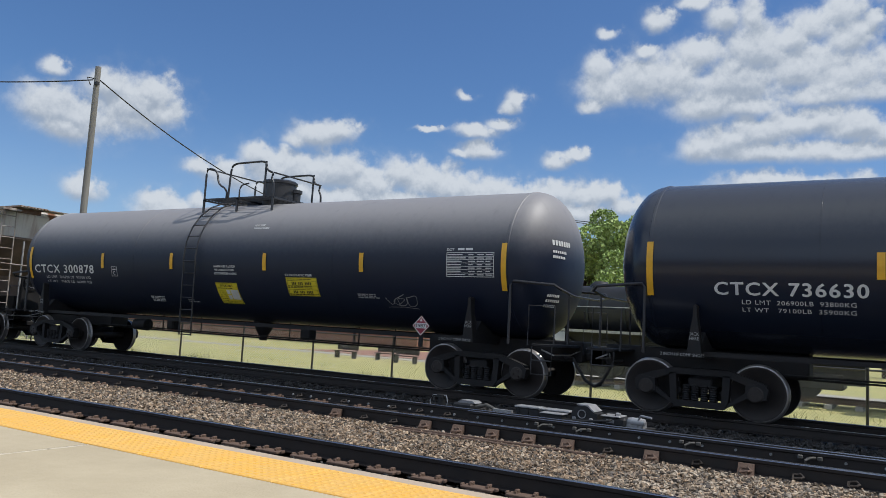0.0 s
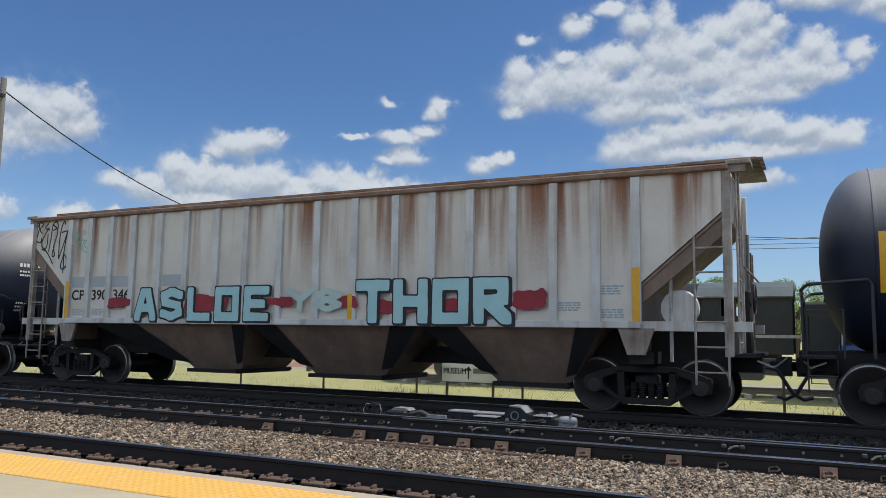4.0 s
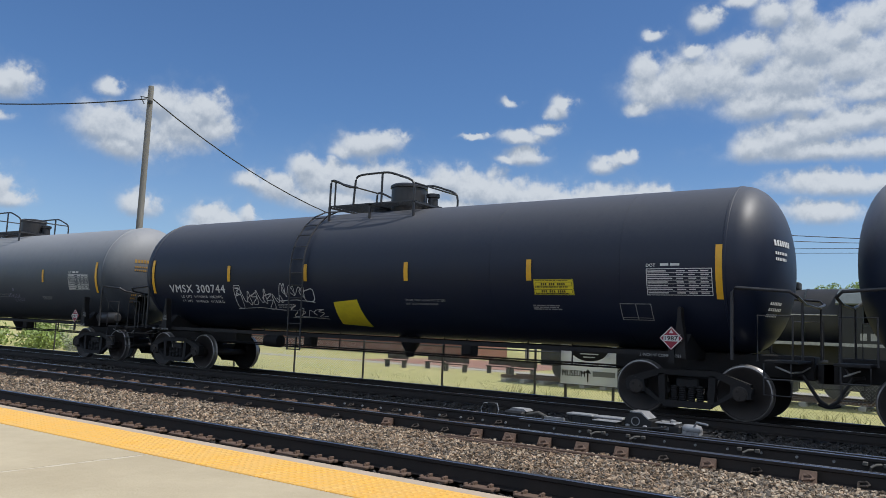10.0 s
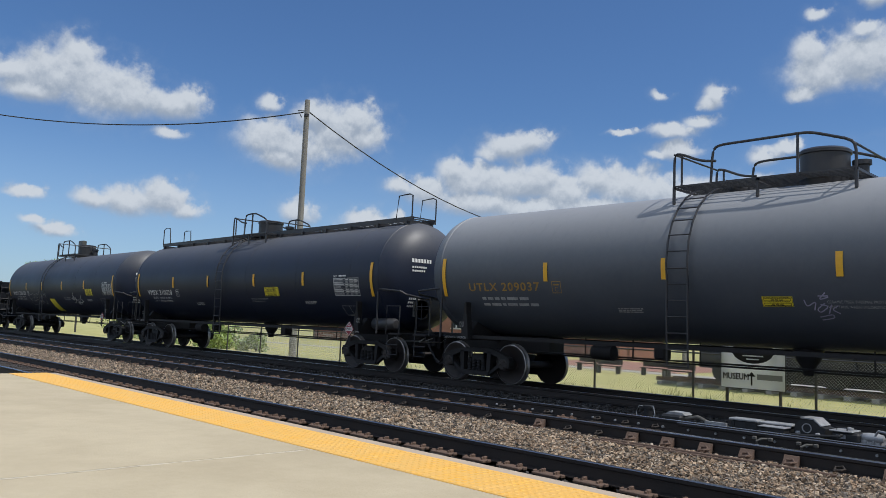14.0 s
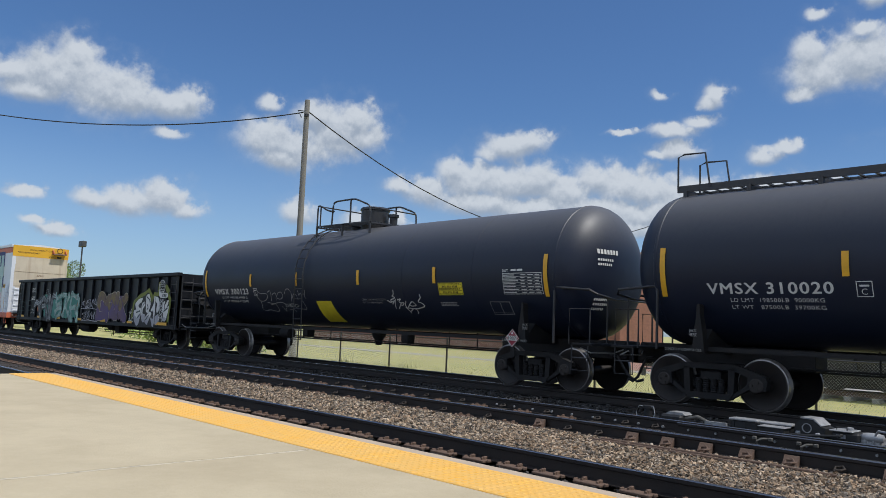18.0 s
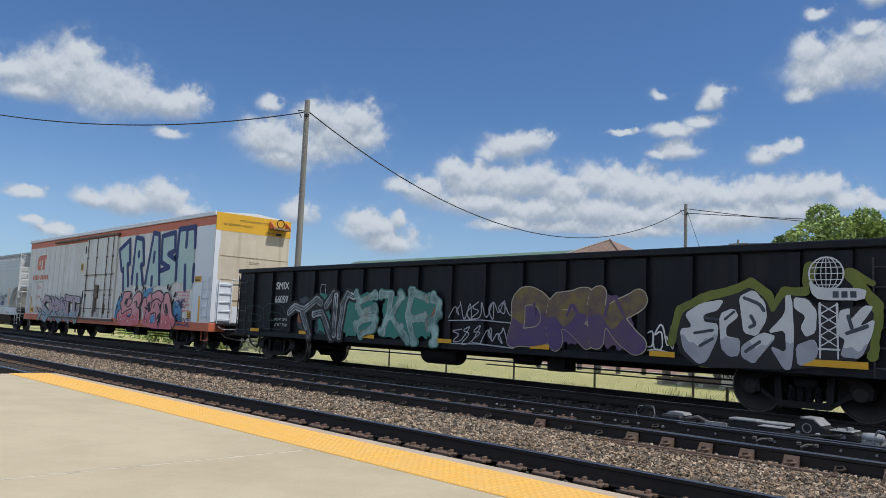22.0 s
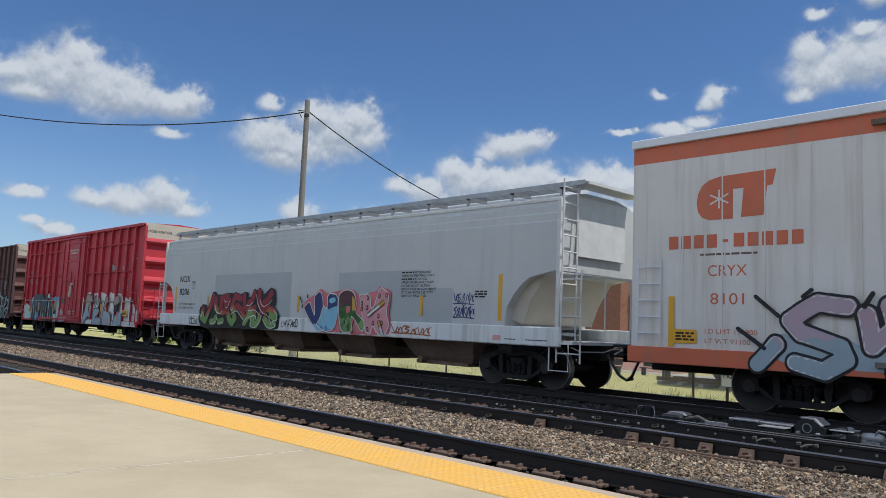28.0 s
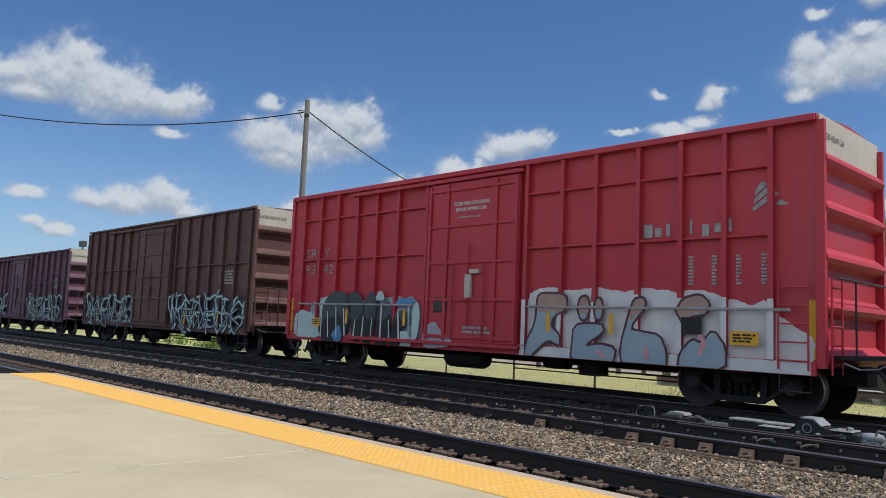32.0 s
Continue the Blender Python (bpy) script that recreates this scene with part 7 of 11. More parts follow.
# ---- the tank cars ----
def build_tanks():
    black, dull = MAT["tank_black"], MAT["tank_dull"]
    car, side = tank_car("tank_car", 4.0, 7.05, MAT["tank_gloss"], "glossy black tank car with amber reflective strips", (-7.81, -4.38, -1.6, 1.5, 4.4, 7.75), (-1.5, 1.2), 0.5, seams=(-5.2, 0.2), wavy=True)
    tank_marks(car, side, "CTCX 736630", -6.76, -4.55, 1.99, 2.26, (6.5, 7.56, 2.25, 2.73), None, (6.0, 1.26), (2.23, 3.14, 1.69, 2.17), loads=("LD LMT  206900LB  93800KG", "LT WT   79100LB  35900KG"))
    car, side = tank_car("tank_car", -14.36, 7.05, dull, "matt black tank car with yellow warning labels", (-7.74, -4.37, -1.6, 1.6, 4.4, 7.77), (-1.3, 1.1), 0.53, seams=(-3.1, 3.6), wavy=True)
    tank_marks(car, side, "CTCX 300878", -7.55, -4.80, 2.12, 2.41, (6.5, 7.56, 2.25, 2.73), None, (6.0, 1.26), (2.23, 3.14, 1.72, 2.17), loads=("LD LMT  208200 LB  93500 KG", "LT WT   79800 LB  36200 KG"), notice=False, plate_gap=0.78)
    p = part("label", side.rects([(-0.09, 0.63, 1.41, 2.0)], 0.005), MAT["label_yellow"], car, "yellow notice with a pale sticker")
    part("sticker", side.rects([(0.36, 0.61, 1.55, 1.82)], 0.009), MAT["white"], p, "blank white sticker")
    part("sticker", side.rects([(0.22, 0.33, 1.70, 1.82), (0.22, 0.33, 1.55, 1.67)], 0.009), MAT["white"], p)
    part("lettering", side.text("IMPORTANT", 0.06, 1.90, 0.055, 0.01, 0.42, lift=0.009), MAT["ink"], p, "black heading")
    part("label_print", side.rects([(-0.05 + a, -0.05 + b, 1.845 + c, 1.845 + d) for a, b, c, d in bars(0.62, 0.035, 1, 7, 0.5)] + [(-0.05 + a, -0.05 + b, 1.44 + c, 1.44 + d) for a, b, c, d in bars(0.24, 0.38, 7, 8, 0.18)] + [(0.1 + a, 0.1 + b, 1.45 + c, 1.45 + d) for a, b, c, d in bars(0.45, 0.05, 2, 9, 0.25)] + side.outline(-0.075, 0.615, 1.425, 1.985, 0.006), 0.0085), MAT["ink"], p)
    for i, (line, w) in enumerate((("HANDLE MUST BE LOCKED", 0.71), ("AND CHAINED IN CLOSED", 0.67), ("POSITION BEFORE LOADING", 0.75))):
        part("lettering", side.text(line, -0.07, 2.375 - 0.085 * i, 0.05, 0.01, w), MAT["white"], car, "white stencilled notice")
    part("lettering", side.text("0.5 IN CERAMIC FIBER", 2.22, 2.20, 0.048, 0.01, 0.80), MAT["white"], car)
    scribble(car, side, 4.93, 5.7, 1.5, 1.87, 3, 6, MAT["white_dim"], 0.014)
    stencil(car, side, -2.72, -2.18, 1.36, 1.56, 4, 33, MAT["white"])
    for i, (line, w) in enumerate((("VENT TANK", 0.24), ("WHEN UNLOADING", 0.42))):
        part("lettering", side.text(line, -1.34, 1.46 - 0.06 * i, 0.038, 0.01, w), MAT["white"], car)
    for i, (line, w) in enumerate((("VENT TANK", 0.33), ("WHEN UNLOADING", 0.50))):
        part("lettering", side.text(line, 1.0, 3.42 - 0.085 * i, 0.05, 0.01, w), MAT["white"], car)
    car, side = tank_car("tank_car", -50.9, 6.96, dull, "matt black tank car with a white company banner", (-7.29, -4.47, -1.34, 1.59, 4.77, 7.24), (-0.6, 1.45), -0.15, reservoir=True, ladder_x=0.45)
    tank_marks(car, side, "TCBX 196139", -6.63, -4.59, 2.10, 2.36, (6.09, 7.14, 2.23, 2.75), (5.52, 5.99, 1.44, 1.80), (6.82, 1.14), (4.07, 4.53, 1.89, 2.09), loads=("LD LMT 197800 LB 89700 KG", "WT 65200 LB 29600 KG"))
    tag_strokes(car, side, [[(-3.64, 2.31), (-3.52, 2.22), (-3.73, 2.13), (-3.57, 2.04), (-3.70, 1.94), (-3.69, 1.77), (-3.56, 1.63), (-3.29, 1.59)], [(-3.67, 2.15), (-3.57, 2.13)], [(-3.72, 2.03), (-3.61, 2.01)], [(-3.52, 2.04), (-3.28, 2.18), (-3.20, 2.34), (-3.38, 2.41), (-3.52, 2.35), (-3.51, 2.20), (-3.35, 2.13)], [(-3.33, 2.27), (-3.29, 2.40), (-3.10, 2.43), (-2.92, 2.32), (-2.75, 2.23)], [(-3.05, 1.91), (-3.34, 1.77), (-3.40, 1.83), (-3.23, 2.02), (-2.99, 2.10), (-2.79, 2.06), (-2.76, 1.96)], [(-3.14, 1.75), (-3.14, 1.66), (-3.32, 1.59), (-3.39, 1.70), (-3.12, 1.91), (-3.05, 1.84)], [(-3.05, 1.84), (-3.10, 1.70), (-3.07, 1.52)], [(-2.74, 2.14), (-2.68, 2.30), (-2.47, 2.32), (-2.18, 2.24), (-2.06, 2.17)]], 0.026, MAT["chalk"], "white sprayed bubble letters in outline")
    tag_strokes(car, side, [[(-2.76, 2.18), (-2.67, 2.05)], [(-2.62, 2.01), (-2.53, 2.12), (-2.37, 2.14), (-2.35, 2.05), (-2.50, 1.92), (-2.77, 1.87)], [(-2.75, 1.91), (-2.73, 1.76), (-2.64, 1.58), (-2.60, 1.49)], [(-2.52, 1.87), (-2.40, 1.76), (-2.45, 1.63)], [(-2.41, 1.85), (-2.20, 1.92), (-2.21, 1.83), (-2.34, 1.81)], [(-2.45, 1.63), (-2.46, 1.45), (-2.28, 1.42), (-2.10, 1.48), (-1.95, 1.64), (-2.02, 1.75), (-2.14, 1.86), (-2.02, 2.02), (-1.80, 2.06), (-1.59, 2.00), (-1.53, 1.83), (-1.67, 1.65), (-1.83, 1.62), (-1.91, 1.69)], [(-2.06, 2.17), (-1.94, 2.25), (-1.71, 2.25), (-1.67, 2.33), (-1.47, 2.32), (-1.28, 2.27), (-1.19, 2.12), (-1.23, 1.96)], [(-1.89, 2.22), (-1.88, 2.11)], [(-2.06, 2.17), (-1.86, 2.19)]], 0.026, MAT["chalk"], "white sprayed bubble letters in outline")
    tag_strokes(car, side, [[(-1.61, 2.15), (-1.39, 1.95)], [(-1.33, 2.16), (-1.63, 1.96)], [(-1.46, 2.18), (-1.52, 1.94)], [(-1.60, 2.06), (-1.34, 2.06)], [(-1.57, 1.82), (-1.40, 1.82)], [(-1.24, 1.85), (-1.19, 2.05), (-1.06, 2.18), (-0.89, 2.23), (-0.73, 2.17), (-0.66, 1.99), (-0.72, 1.73), (-0.76, 1.67)], [(-1.58, 1.81), (-1.36, 1.72), (-1.32, 1.66)], [(-1.40, 1.65), (-1.35, 1.74), (-1.15, 1.81), (-0.88, 1.77), (-0.71, 1.67), (-0.85, 1.47), (-1.07, 1.38), (-1.29, 1.44), (-1.43, 1.54), (-1.40, 1.65)], [(-1.20, 1.70), (-1.04, 1.68), (-0.96, 1.60), (-1.12, 1.57), (-1.17, 1.66)], [(-0.97, 1.58), (-0.84, 1.60), (-0.88, 1.52)], [(-1.94, 1.64), (-1.88, 1.55), (-1.68, 1.52), (-1.57, 1.47), (-1.38, 1.57)]], 0.026, MAT["chalk"], "white sprayed bubble letters in outline")
    tag_strokes(car, side, [[(-0.79, 1.56), (-0.63, 1.59), (-0.62, 1.46), (-0.77, 1.44), (-0.85, 1.48)], [(-3.56, 1.63), (-3.26, 1.58), (-3.10, 1.50)], [(-2.79, 1.69), (-2.84, 1.53), (-2.75, 1.46), (-2.58, 1.51)]], 0.026, MAT["chalk"], "white sprayed bubble letters in outline")
    tag_strokes(car, side, [[(-0.57, 2.21), (-0.46, 2.15), (-0.54, 1.95)], [(-0.42, 2.19), (-0.38, 2.00), (-0.20, 1.96), (-0.34, 1.91), (-0.19, 1.83)], [(-0.32, 2.17), (-0.10, 2.19), (-0.23, 2.06), (-0.06, 2.00), (-0.23, 1.87)], [(-0.03, 2.23), (-0.12, 2.09), (0.14, 2.03), (-0.03, 1.98)], [(-0.03, 2.22), (0.07, 2.07)], [(-0.48, 1.95), (-0.35, 1.93), (-0.49, 1.91)], [(-0.15, 1.96), (0.08, 1.92), (-0.02, 1.86), (-0.00, 1.77)], [(-0.30, 1.83), (-0.12, 1.75), (-0.02, 1.73)], [(0.18, 1.97), (0.35, 1.84), (0.41, 1.80)], [(0.02, 1.90), (0.18, 1.82), (-0.01, 1.60)], [(-0.55, 1.76), (-0.39, 1.76), (-0.32, 1.68), (-0.36, 1.59)], [(-0.16, 1.73), (-0.01, 1.60)], [(0.21, 1.78), (0.30, 1.74), (0.25, 1.63)]], 0.016, MAT["chalk"], "thin white angular tag")
    tag_strokes(car, side, [[(1.22, 2.11), (1.02, 2.10), (0.86, 1.98), (0.85, 1.86), (1.01, 1.89), (1.14, 2.06)], [(1.60, 2.11), (1.41, 2.20), (1.26, 2.07), (1.18, 1.94), (1.35, 1.90), (1.51, 1.93)], [(1.27, 1.98), (1.54, 2.05), (1.36, 2.03), (1.55, 1.99)], [(1.58, 2.05), (1.68, 2.20), (1.74, 2.07), (1.70, 1.91)], [(1.76, 2.07), (1.90, 2.18), (2.00, 2.16), (1.94, 1.96)], [(1.86, 2.08), (1.85, 1.91)], [(2.15, 2.25), (2.05, 2.16), (2.00, 1.96)], [(2.17, 2.20), (2.20, 2.04), (2.37, 1.96), (2.18, 1.88), (2.32, 1.86)], [(1.32, 1.90), (1.18, 1.78), (1.14, 1.59), (1.16, 1.43), (1.36, 1.37)]], 0.022, MAT["chalk"], "white sprayed round letters in outline")
    tag_strokes(car, side, [[(1.78, 1.91), (1.50, 1.89), (1.35, 1.76), (1.34, 1.64), (1.41, 1.50), (1.55, 1.48), (1.67, 1.58), (1.67, 1.69), (1.41, 1.66)], [(1.57, 1.81), (2.17, 1.83)], [(1.51, 1.66), (1.45, 1.52)], [(1.61, 1.66), (1.53, 1.50)], [(1.96, 1.81), (1.83, 1.63), (1.76, 1.44), (1.80, 1.40)], [(1.97, 1.75), (2.00, 1.55), (2.02, 1.43)], [(2.16, 1.80), (2.19, 1.64)], [(2.30, 1.96), (2.38, 2.12), (2.51, 2.25), (2.73, 2.29), (2.93, 2.23)], [(2.76, 2.17), (2.78, 1.97)], [(2.45, 1.65), (2.47, 1.79), (2.58, 1.93), (2.78, 1.99), (2.92, 1.91), (2.86, 1.80), (2.67, 1.75), (2.46, 1.71)], [(2.69, 1.61), (2.57, 1.67), (2.43, 1.59), (2.40, 1.44), (2.52, 1.41), (2.63, 1.57)]], 0.022, MAT["chalk"], "white sprayed round letters in outline")
    tag_strokes(car, side, [[(3.06, 2.00), (2.96, 1.94), (2.97, 1.82), (3.06, 1.86), (3.02, 1.92)], [(3.11, 2.02), (3.08, 1.86), (3.17, 1.84), (3.22, 1.98)], [(3.26, 1.96), (3.23, 1.80), (3.32, 1.83), (3.38, 1.94), (3.29, 1.95)], [(3.39, 1.90), (3.42, 1.77), (3.50, 1.91), (3.40, 1.85)], [(3.51, 1.85), (3.62, 1.81), (3.52, 1.71), (3.51, 1.83)], [(2.89, 1.70), (3.03, 1.76), (2.94, 1.66), (3.01, 1.64)], [(3.04, 1.66), (3.14, 1.76), (3.16, 1.63)], [(3.22, 1.71), (3.22, 1.55)], [(3.35, 1.77), (3.23, 1.63), (3.43, 1.65)], [(3.33, 1.63), (3.39, 1.47), (3.53, 1.44), (3.67, 1.52), (3.68, 1.59)], [(3.61, 1.68), (3.56, 1.69), (3.55, 1.62)]], 0.022, MAT["chalk"], "white sprayed round letters in outline")
    tag_strokes(car, side, [[(3.31, 2.54), (3.20, 2.55), (3.21, 2.37), (3.26, 2.11), (3.22, 2.20)], [(3.48, 2.40), (3.49, 2.20)], [(3.51, 1.95), (3.71, 2.13), (3.62, 2.28), (3.87, 2.24), (3.93, 2.03), (3.88, 1.88)], [(3.94, 2.07), (4.02, 2.07)]], 0.022, MAT["chalk"], "white sprayed round letters in outline")
    tag_strokes(car, side, [[(5.04, 1.98), (4.92, 1.83), (5.13, 1.82), (5.14, 1.94), (5.30, 1.83), (5.47, 1.87), (5.63, 1.99), (5.71, 1.84), (5.91, 1.98), (6.08, 1.99), (6.03, 1.78)]], 0.018, MAT["chalk"], "thin white tag")
    tag_strokes(car, side, [[(-6.5, 1.93), (-6.3, 2.0), (-6.25, 1.92), (-6.05, 2.02), (-5.95, 1.92), (-5.7, 2.03), (-5.5, 1.95), (-5.3, 2.0)], [(-5.0, 2.05), (-4.75, 2.08), (-4.85, 1.75), (-4.6, 1.95), (-4.62, 1.55), (-4.7, 1.45)], [(-4.3, 2.0), (-4.1, 1.98), (-3.95, 1.78), (-4.1, 1.66), (-4.35, 1.72)]], 0.018, MAT["chalk"], "thin white scrawl")
    b = part("banner", side.patch([(1.63, 3.49), (2.02, 2.72), (4.71, 2.72), (4.35, 3.51)], 0.006), MAT["banner"], car, "white slanted company banner")
    part("banner_emblem", side.patch([(1.86, 3.36), (2.16, 2.80), (2.5, 2.80), (2.2, 3.36)], 0.010), MAT["logo_blue"], b, "blue slanted emblem")
    rows = [(2.32, 0.13, 3.16, 16), (2.46, 0.13, 2.92, 15)]
    rnd = random.Random(2)
    items = []
    for x, w, z, n in rows:
        for i in range(n):
            if i not in (9,):
                items.append((x + w * i, x + w * i + w * rnd.uniform(0.6, 0.8), z, z + rnd.choice((0.12, 0.12, 0.17))))
    part("banner_print", side.rects(items, 0.010), MAT["logo_blue"], b, "blue company lettering as bars")
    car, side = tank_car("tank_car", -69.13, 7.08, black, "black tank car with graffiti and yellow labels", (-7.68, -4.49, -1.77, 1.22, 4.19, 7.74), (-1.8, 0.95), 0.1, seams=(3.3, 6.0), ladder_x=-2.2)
    tank_marks(car, side, "VMSX 300744", -7.0, -4.72, 1.98, 2.25, (6.5, 7.63, 2.05, 2.52), (5.96, 6.54, 1.54, 1.89), (6.96, 1.33), (4.28, 5.11, 2.04, 2.34), loads=("LD LMT  195400LB  88650KG", "LT WT   90600LB  41150KG"))
    part("notice", side.patch([(-1.0, 1.88), (-1.1, 1.07), (-0.2, 1.05), (-0.27, 1.89)], 0.006), MAT["label_yellow"], car, "tilted yellow notice")
    scribble(car, side, -4.4, -2.7, 1.55, 2.2, 6, 21, w=0.024)
    scribble(car, side, -2.8, -1.6, 1.8, 2.35, 4, 22, w=0.022)
    scribble(car, side, -2.6, -1.4, 1.3, 1.7, 4, 26, w=0.022)
    car, side = tank_car("tank_car", -87.2, 6.95, MAT["tank_grey"], "grey tank car, sunlit tone painted into its top, gold lettering", (-7.67, -4.56, -1.75, 1.35, 4.48, 7.53), (-2.0, 1.5), 0.67, reservoir=True)
    tank_marks(car, side, "UTLX 209037", -6.86, -4.77, 2.08, 2.32, (5.97, 7.1, 2.07, 2.56), None, (6.59, 1.28), (0.04, 0.56, 1.80, 1.99), MAT["gold"])
    tag_strokes(car, side, [[(0.74, 1.93), (0.77, 1.80), (0.93, 1.91), (0.88, 1.74)], [(1.09, 2.06), (0.97, 1.93), (1.13, 1.98)], [(0.97, 2.00), (1.13, 2.00)], [(0.99, 1.85), (1.12, 1.82), (0.97, 1.69), (0.92, 1.76), (1.06, 1.87)], [(1.16, 1.85), (1.09, 1.67)], [(1.26, 1.83), (1.15, 1.76), (1.27, 1.68)], [(0.94, 1.61), (1.16, 1.67), (1.16, 1.59), (0.96, 1.55)]], 0.02, MAT["spray_lilac"], "small lilac grey tag")
    tag_strokes(car, side, [[(2.04, 1.99), (2.09, 1.85), (1.97, 1.83), (2.09, 1.79)], [(2.20, 1.94), (2.12, 1.81), (2.26, 1.83), (2.27, 1.94), (2.19, 1.92)], [(2.36, 1.90), (2.28, 1.75), (2.41, 1.77), (2.43, 1.88)], [(2.41, 2.10), (2.50, 2.11), (2.49, 2.04), (2.40, 2.02), (2.41, 2.10)], [(2.50, 1.86), (2.61, 1.90), (2.67, 1.80), (2.53, 1.76), (2.49, 1.84)], [(2.81, 1.90), (2.67, 1.80), (2.82, 1.74), (2.96, 1.68), (2.82, 1.64), (2.65, 1.70)], [(2.32, 1.69), (2.43, 1.65), (2.31, 1.59)], [(2.51, 1.71), (2.67, 1.56)], [(2.95, 1.76), (3.00, 1.72)]], 0.02, MAT["spray_lilac"], "small lilac grey tag")
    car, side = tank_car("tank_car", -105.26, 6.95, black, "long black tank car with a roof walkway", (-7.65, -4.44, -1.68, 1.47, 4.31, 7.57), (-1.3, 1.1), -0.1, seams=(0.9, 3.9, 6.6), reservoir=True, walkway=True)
    tank_marks(car, side, "VMSX 310020", -6.8, -4.66, 2.0, 2.25, (5.85, 7.0, 2.01, 2.51), (5.97, 6.62, 1.32, 1.69), (6.71, 1.1), (2.06, 2.92, 1.99, 2.29), loads=("LD LMT  198500LB  90000KG", "LT WT   87500LB  39700KG"))
    car, side = tank_car("tank_car", -123.3, 6.95, black, "black tank car with white scrawls and a notice", (-7.69, -4.62, -1.96, 1.08, 4.13, 7.60), (-2.0, 0.8), -0.1, seams=(2.9, 5.4), ladder_x=-1.9)
    tank_marks(car, side, "VMSX 300123", -7.1, -4.86, 2.02, 2.27, (6.37, 7.49, 2.04, 2.52), (5.85, 6.46, 1.5, 1.86), (6.73, 1.08), (4.24, 5.08, 2.02, 2.33), loads=("LD LMT 195100LB 88500KG", "LT WT 90900LB 41250KG"))
    part("notice", side.patch([(-1.1, 1.84), (-1.2, 0.98), (-0.3, 0.98), (-0.36, 1.84)], 0.006), MAT["label_yellow"], car, "tilted yellow notice")
    tag_strokes(car, side, [[(-4.30, 2.13), (-4.35, 1.93), (-4.23, 1.81), (-3.93, 1.83), (-3.69, 1.98), (-3.76, 2.10), (-4.04, 2.07), (-4.22, 2.12)], [(-3.67, 2.12), (-3.50, 2.19), (-3.48, 2.03), (-3.58, 1.83)], [(-3.44, 2.03), (-3.26, 2.12), (-3.17, 2.05), (-3.28, 1.86)], [(-3.19, 1.98), (-3.04, 2.12), (-2.84, 2.13), (-2.80, 1.98), (-3.03, 1.88), (-3.19, 1.93)], [(-2.69, 2.07), (-2.58, 2.22), (-2.40, 2.23), (-2.27, 2.07), (-2.43, 1.82)], [(-2.33, 1.93), (-2.16, 2.09), (-2.05, 2.03), (-2.02, 1.87)], [(-1.92, 2.18), (-1.92, 2.00), (-1.80, 2.12), (-1.77, 2.00), (-1.67, 2.16)], [(-1.53, 2.18), (-1.63, 1.98), (-1.58, 1.91)], [(-1.73, 2.07), (-1.57, 2.06)]], 0.022, MAT["white_dim"], "dim white looping tag")
    tag_strokes(car, side, [[(-4.23, 1.81), (-4.24, 1.68), (-4.39, 1.51), (-4.24, 1.44), (-3.89, 1.49), (-3.68, 1.43), (-3.48, 1.41), (-3.35, 1.58), (-3.40, 1.72), (-3.65, 1.74), (-3.85, 1.78)], [(-3.69, 1.69), (-3.26, 1.77), (-2.98, 1.79), (-2.79, 1.70)], [(-3.09, 1.65), (-3.05, 1.51), (-3.04, 1.41), (-2.90, 1.58)], [(-2.61, 1.70), (-2.44, 1.75), (-2.42, 1.66), (-2.60, 1.60), (-2.63, 1.68)], [(-2.31, 1.73), (-2.08, 1.67), (-2.39, 1.59), (-2.29, 1.73)], [(-2.75, 1.51), (-2.51, 1.54), (-2.48, 1.42)], [(-1.82, 1.87), (-1.77, 1.69), (-1.80, 1.53), (-2.06, 1.55)]], 0.022, MAT["white_dim"], "dim white looping tag")
    tag_strokes(car, side, [[(2.52, 2.17), (2.50, 2.04), (2.41, 1.99), (2.56, 1.95), (2.31, 1.89), (2.35, 1.81), (2.18, 1.87)], [(2.25, 1.81), (2.43, 1.84), (2.50, 1.89), (2.35, 1.76)], [(2.53, 1.91), (2.46, 1.80), (2.41, 1.63)], [(2.59, 1.89), (2.77, 1.93), (2.62, 1.84), (2.72, 1.80), (2.53, 1.63)], [(2.69, 1.80), (2.84, 1.82), (2.75, 1.73), (2.67, 1.74)], [(2.92, 1.86), (2.83, 1.71), (2.94, 1.48)], [(2.85, 1.62), (3.12, 1.84), (3.18, 1.84), (3.29, 1.73), (3.08, 1.71), (3.01, 1.75)], [(2.81, 1.66), (3.07, 1.64), (3.23, 1.62), (3.19, 1.47)], [(3.51, 2.04), (3.53, 1.95), (3.36, 1.84), (3.51, 1.81), (3.60, 1.71), (3.31, 1.64), (3.09, 1.64), (2.94, 1.54)]], 0.028, MAT["chalk"], "white spiky tag")


build_tanks()


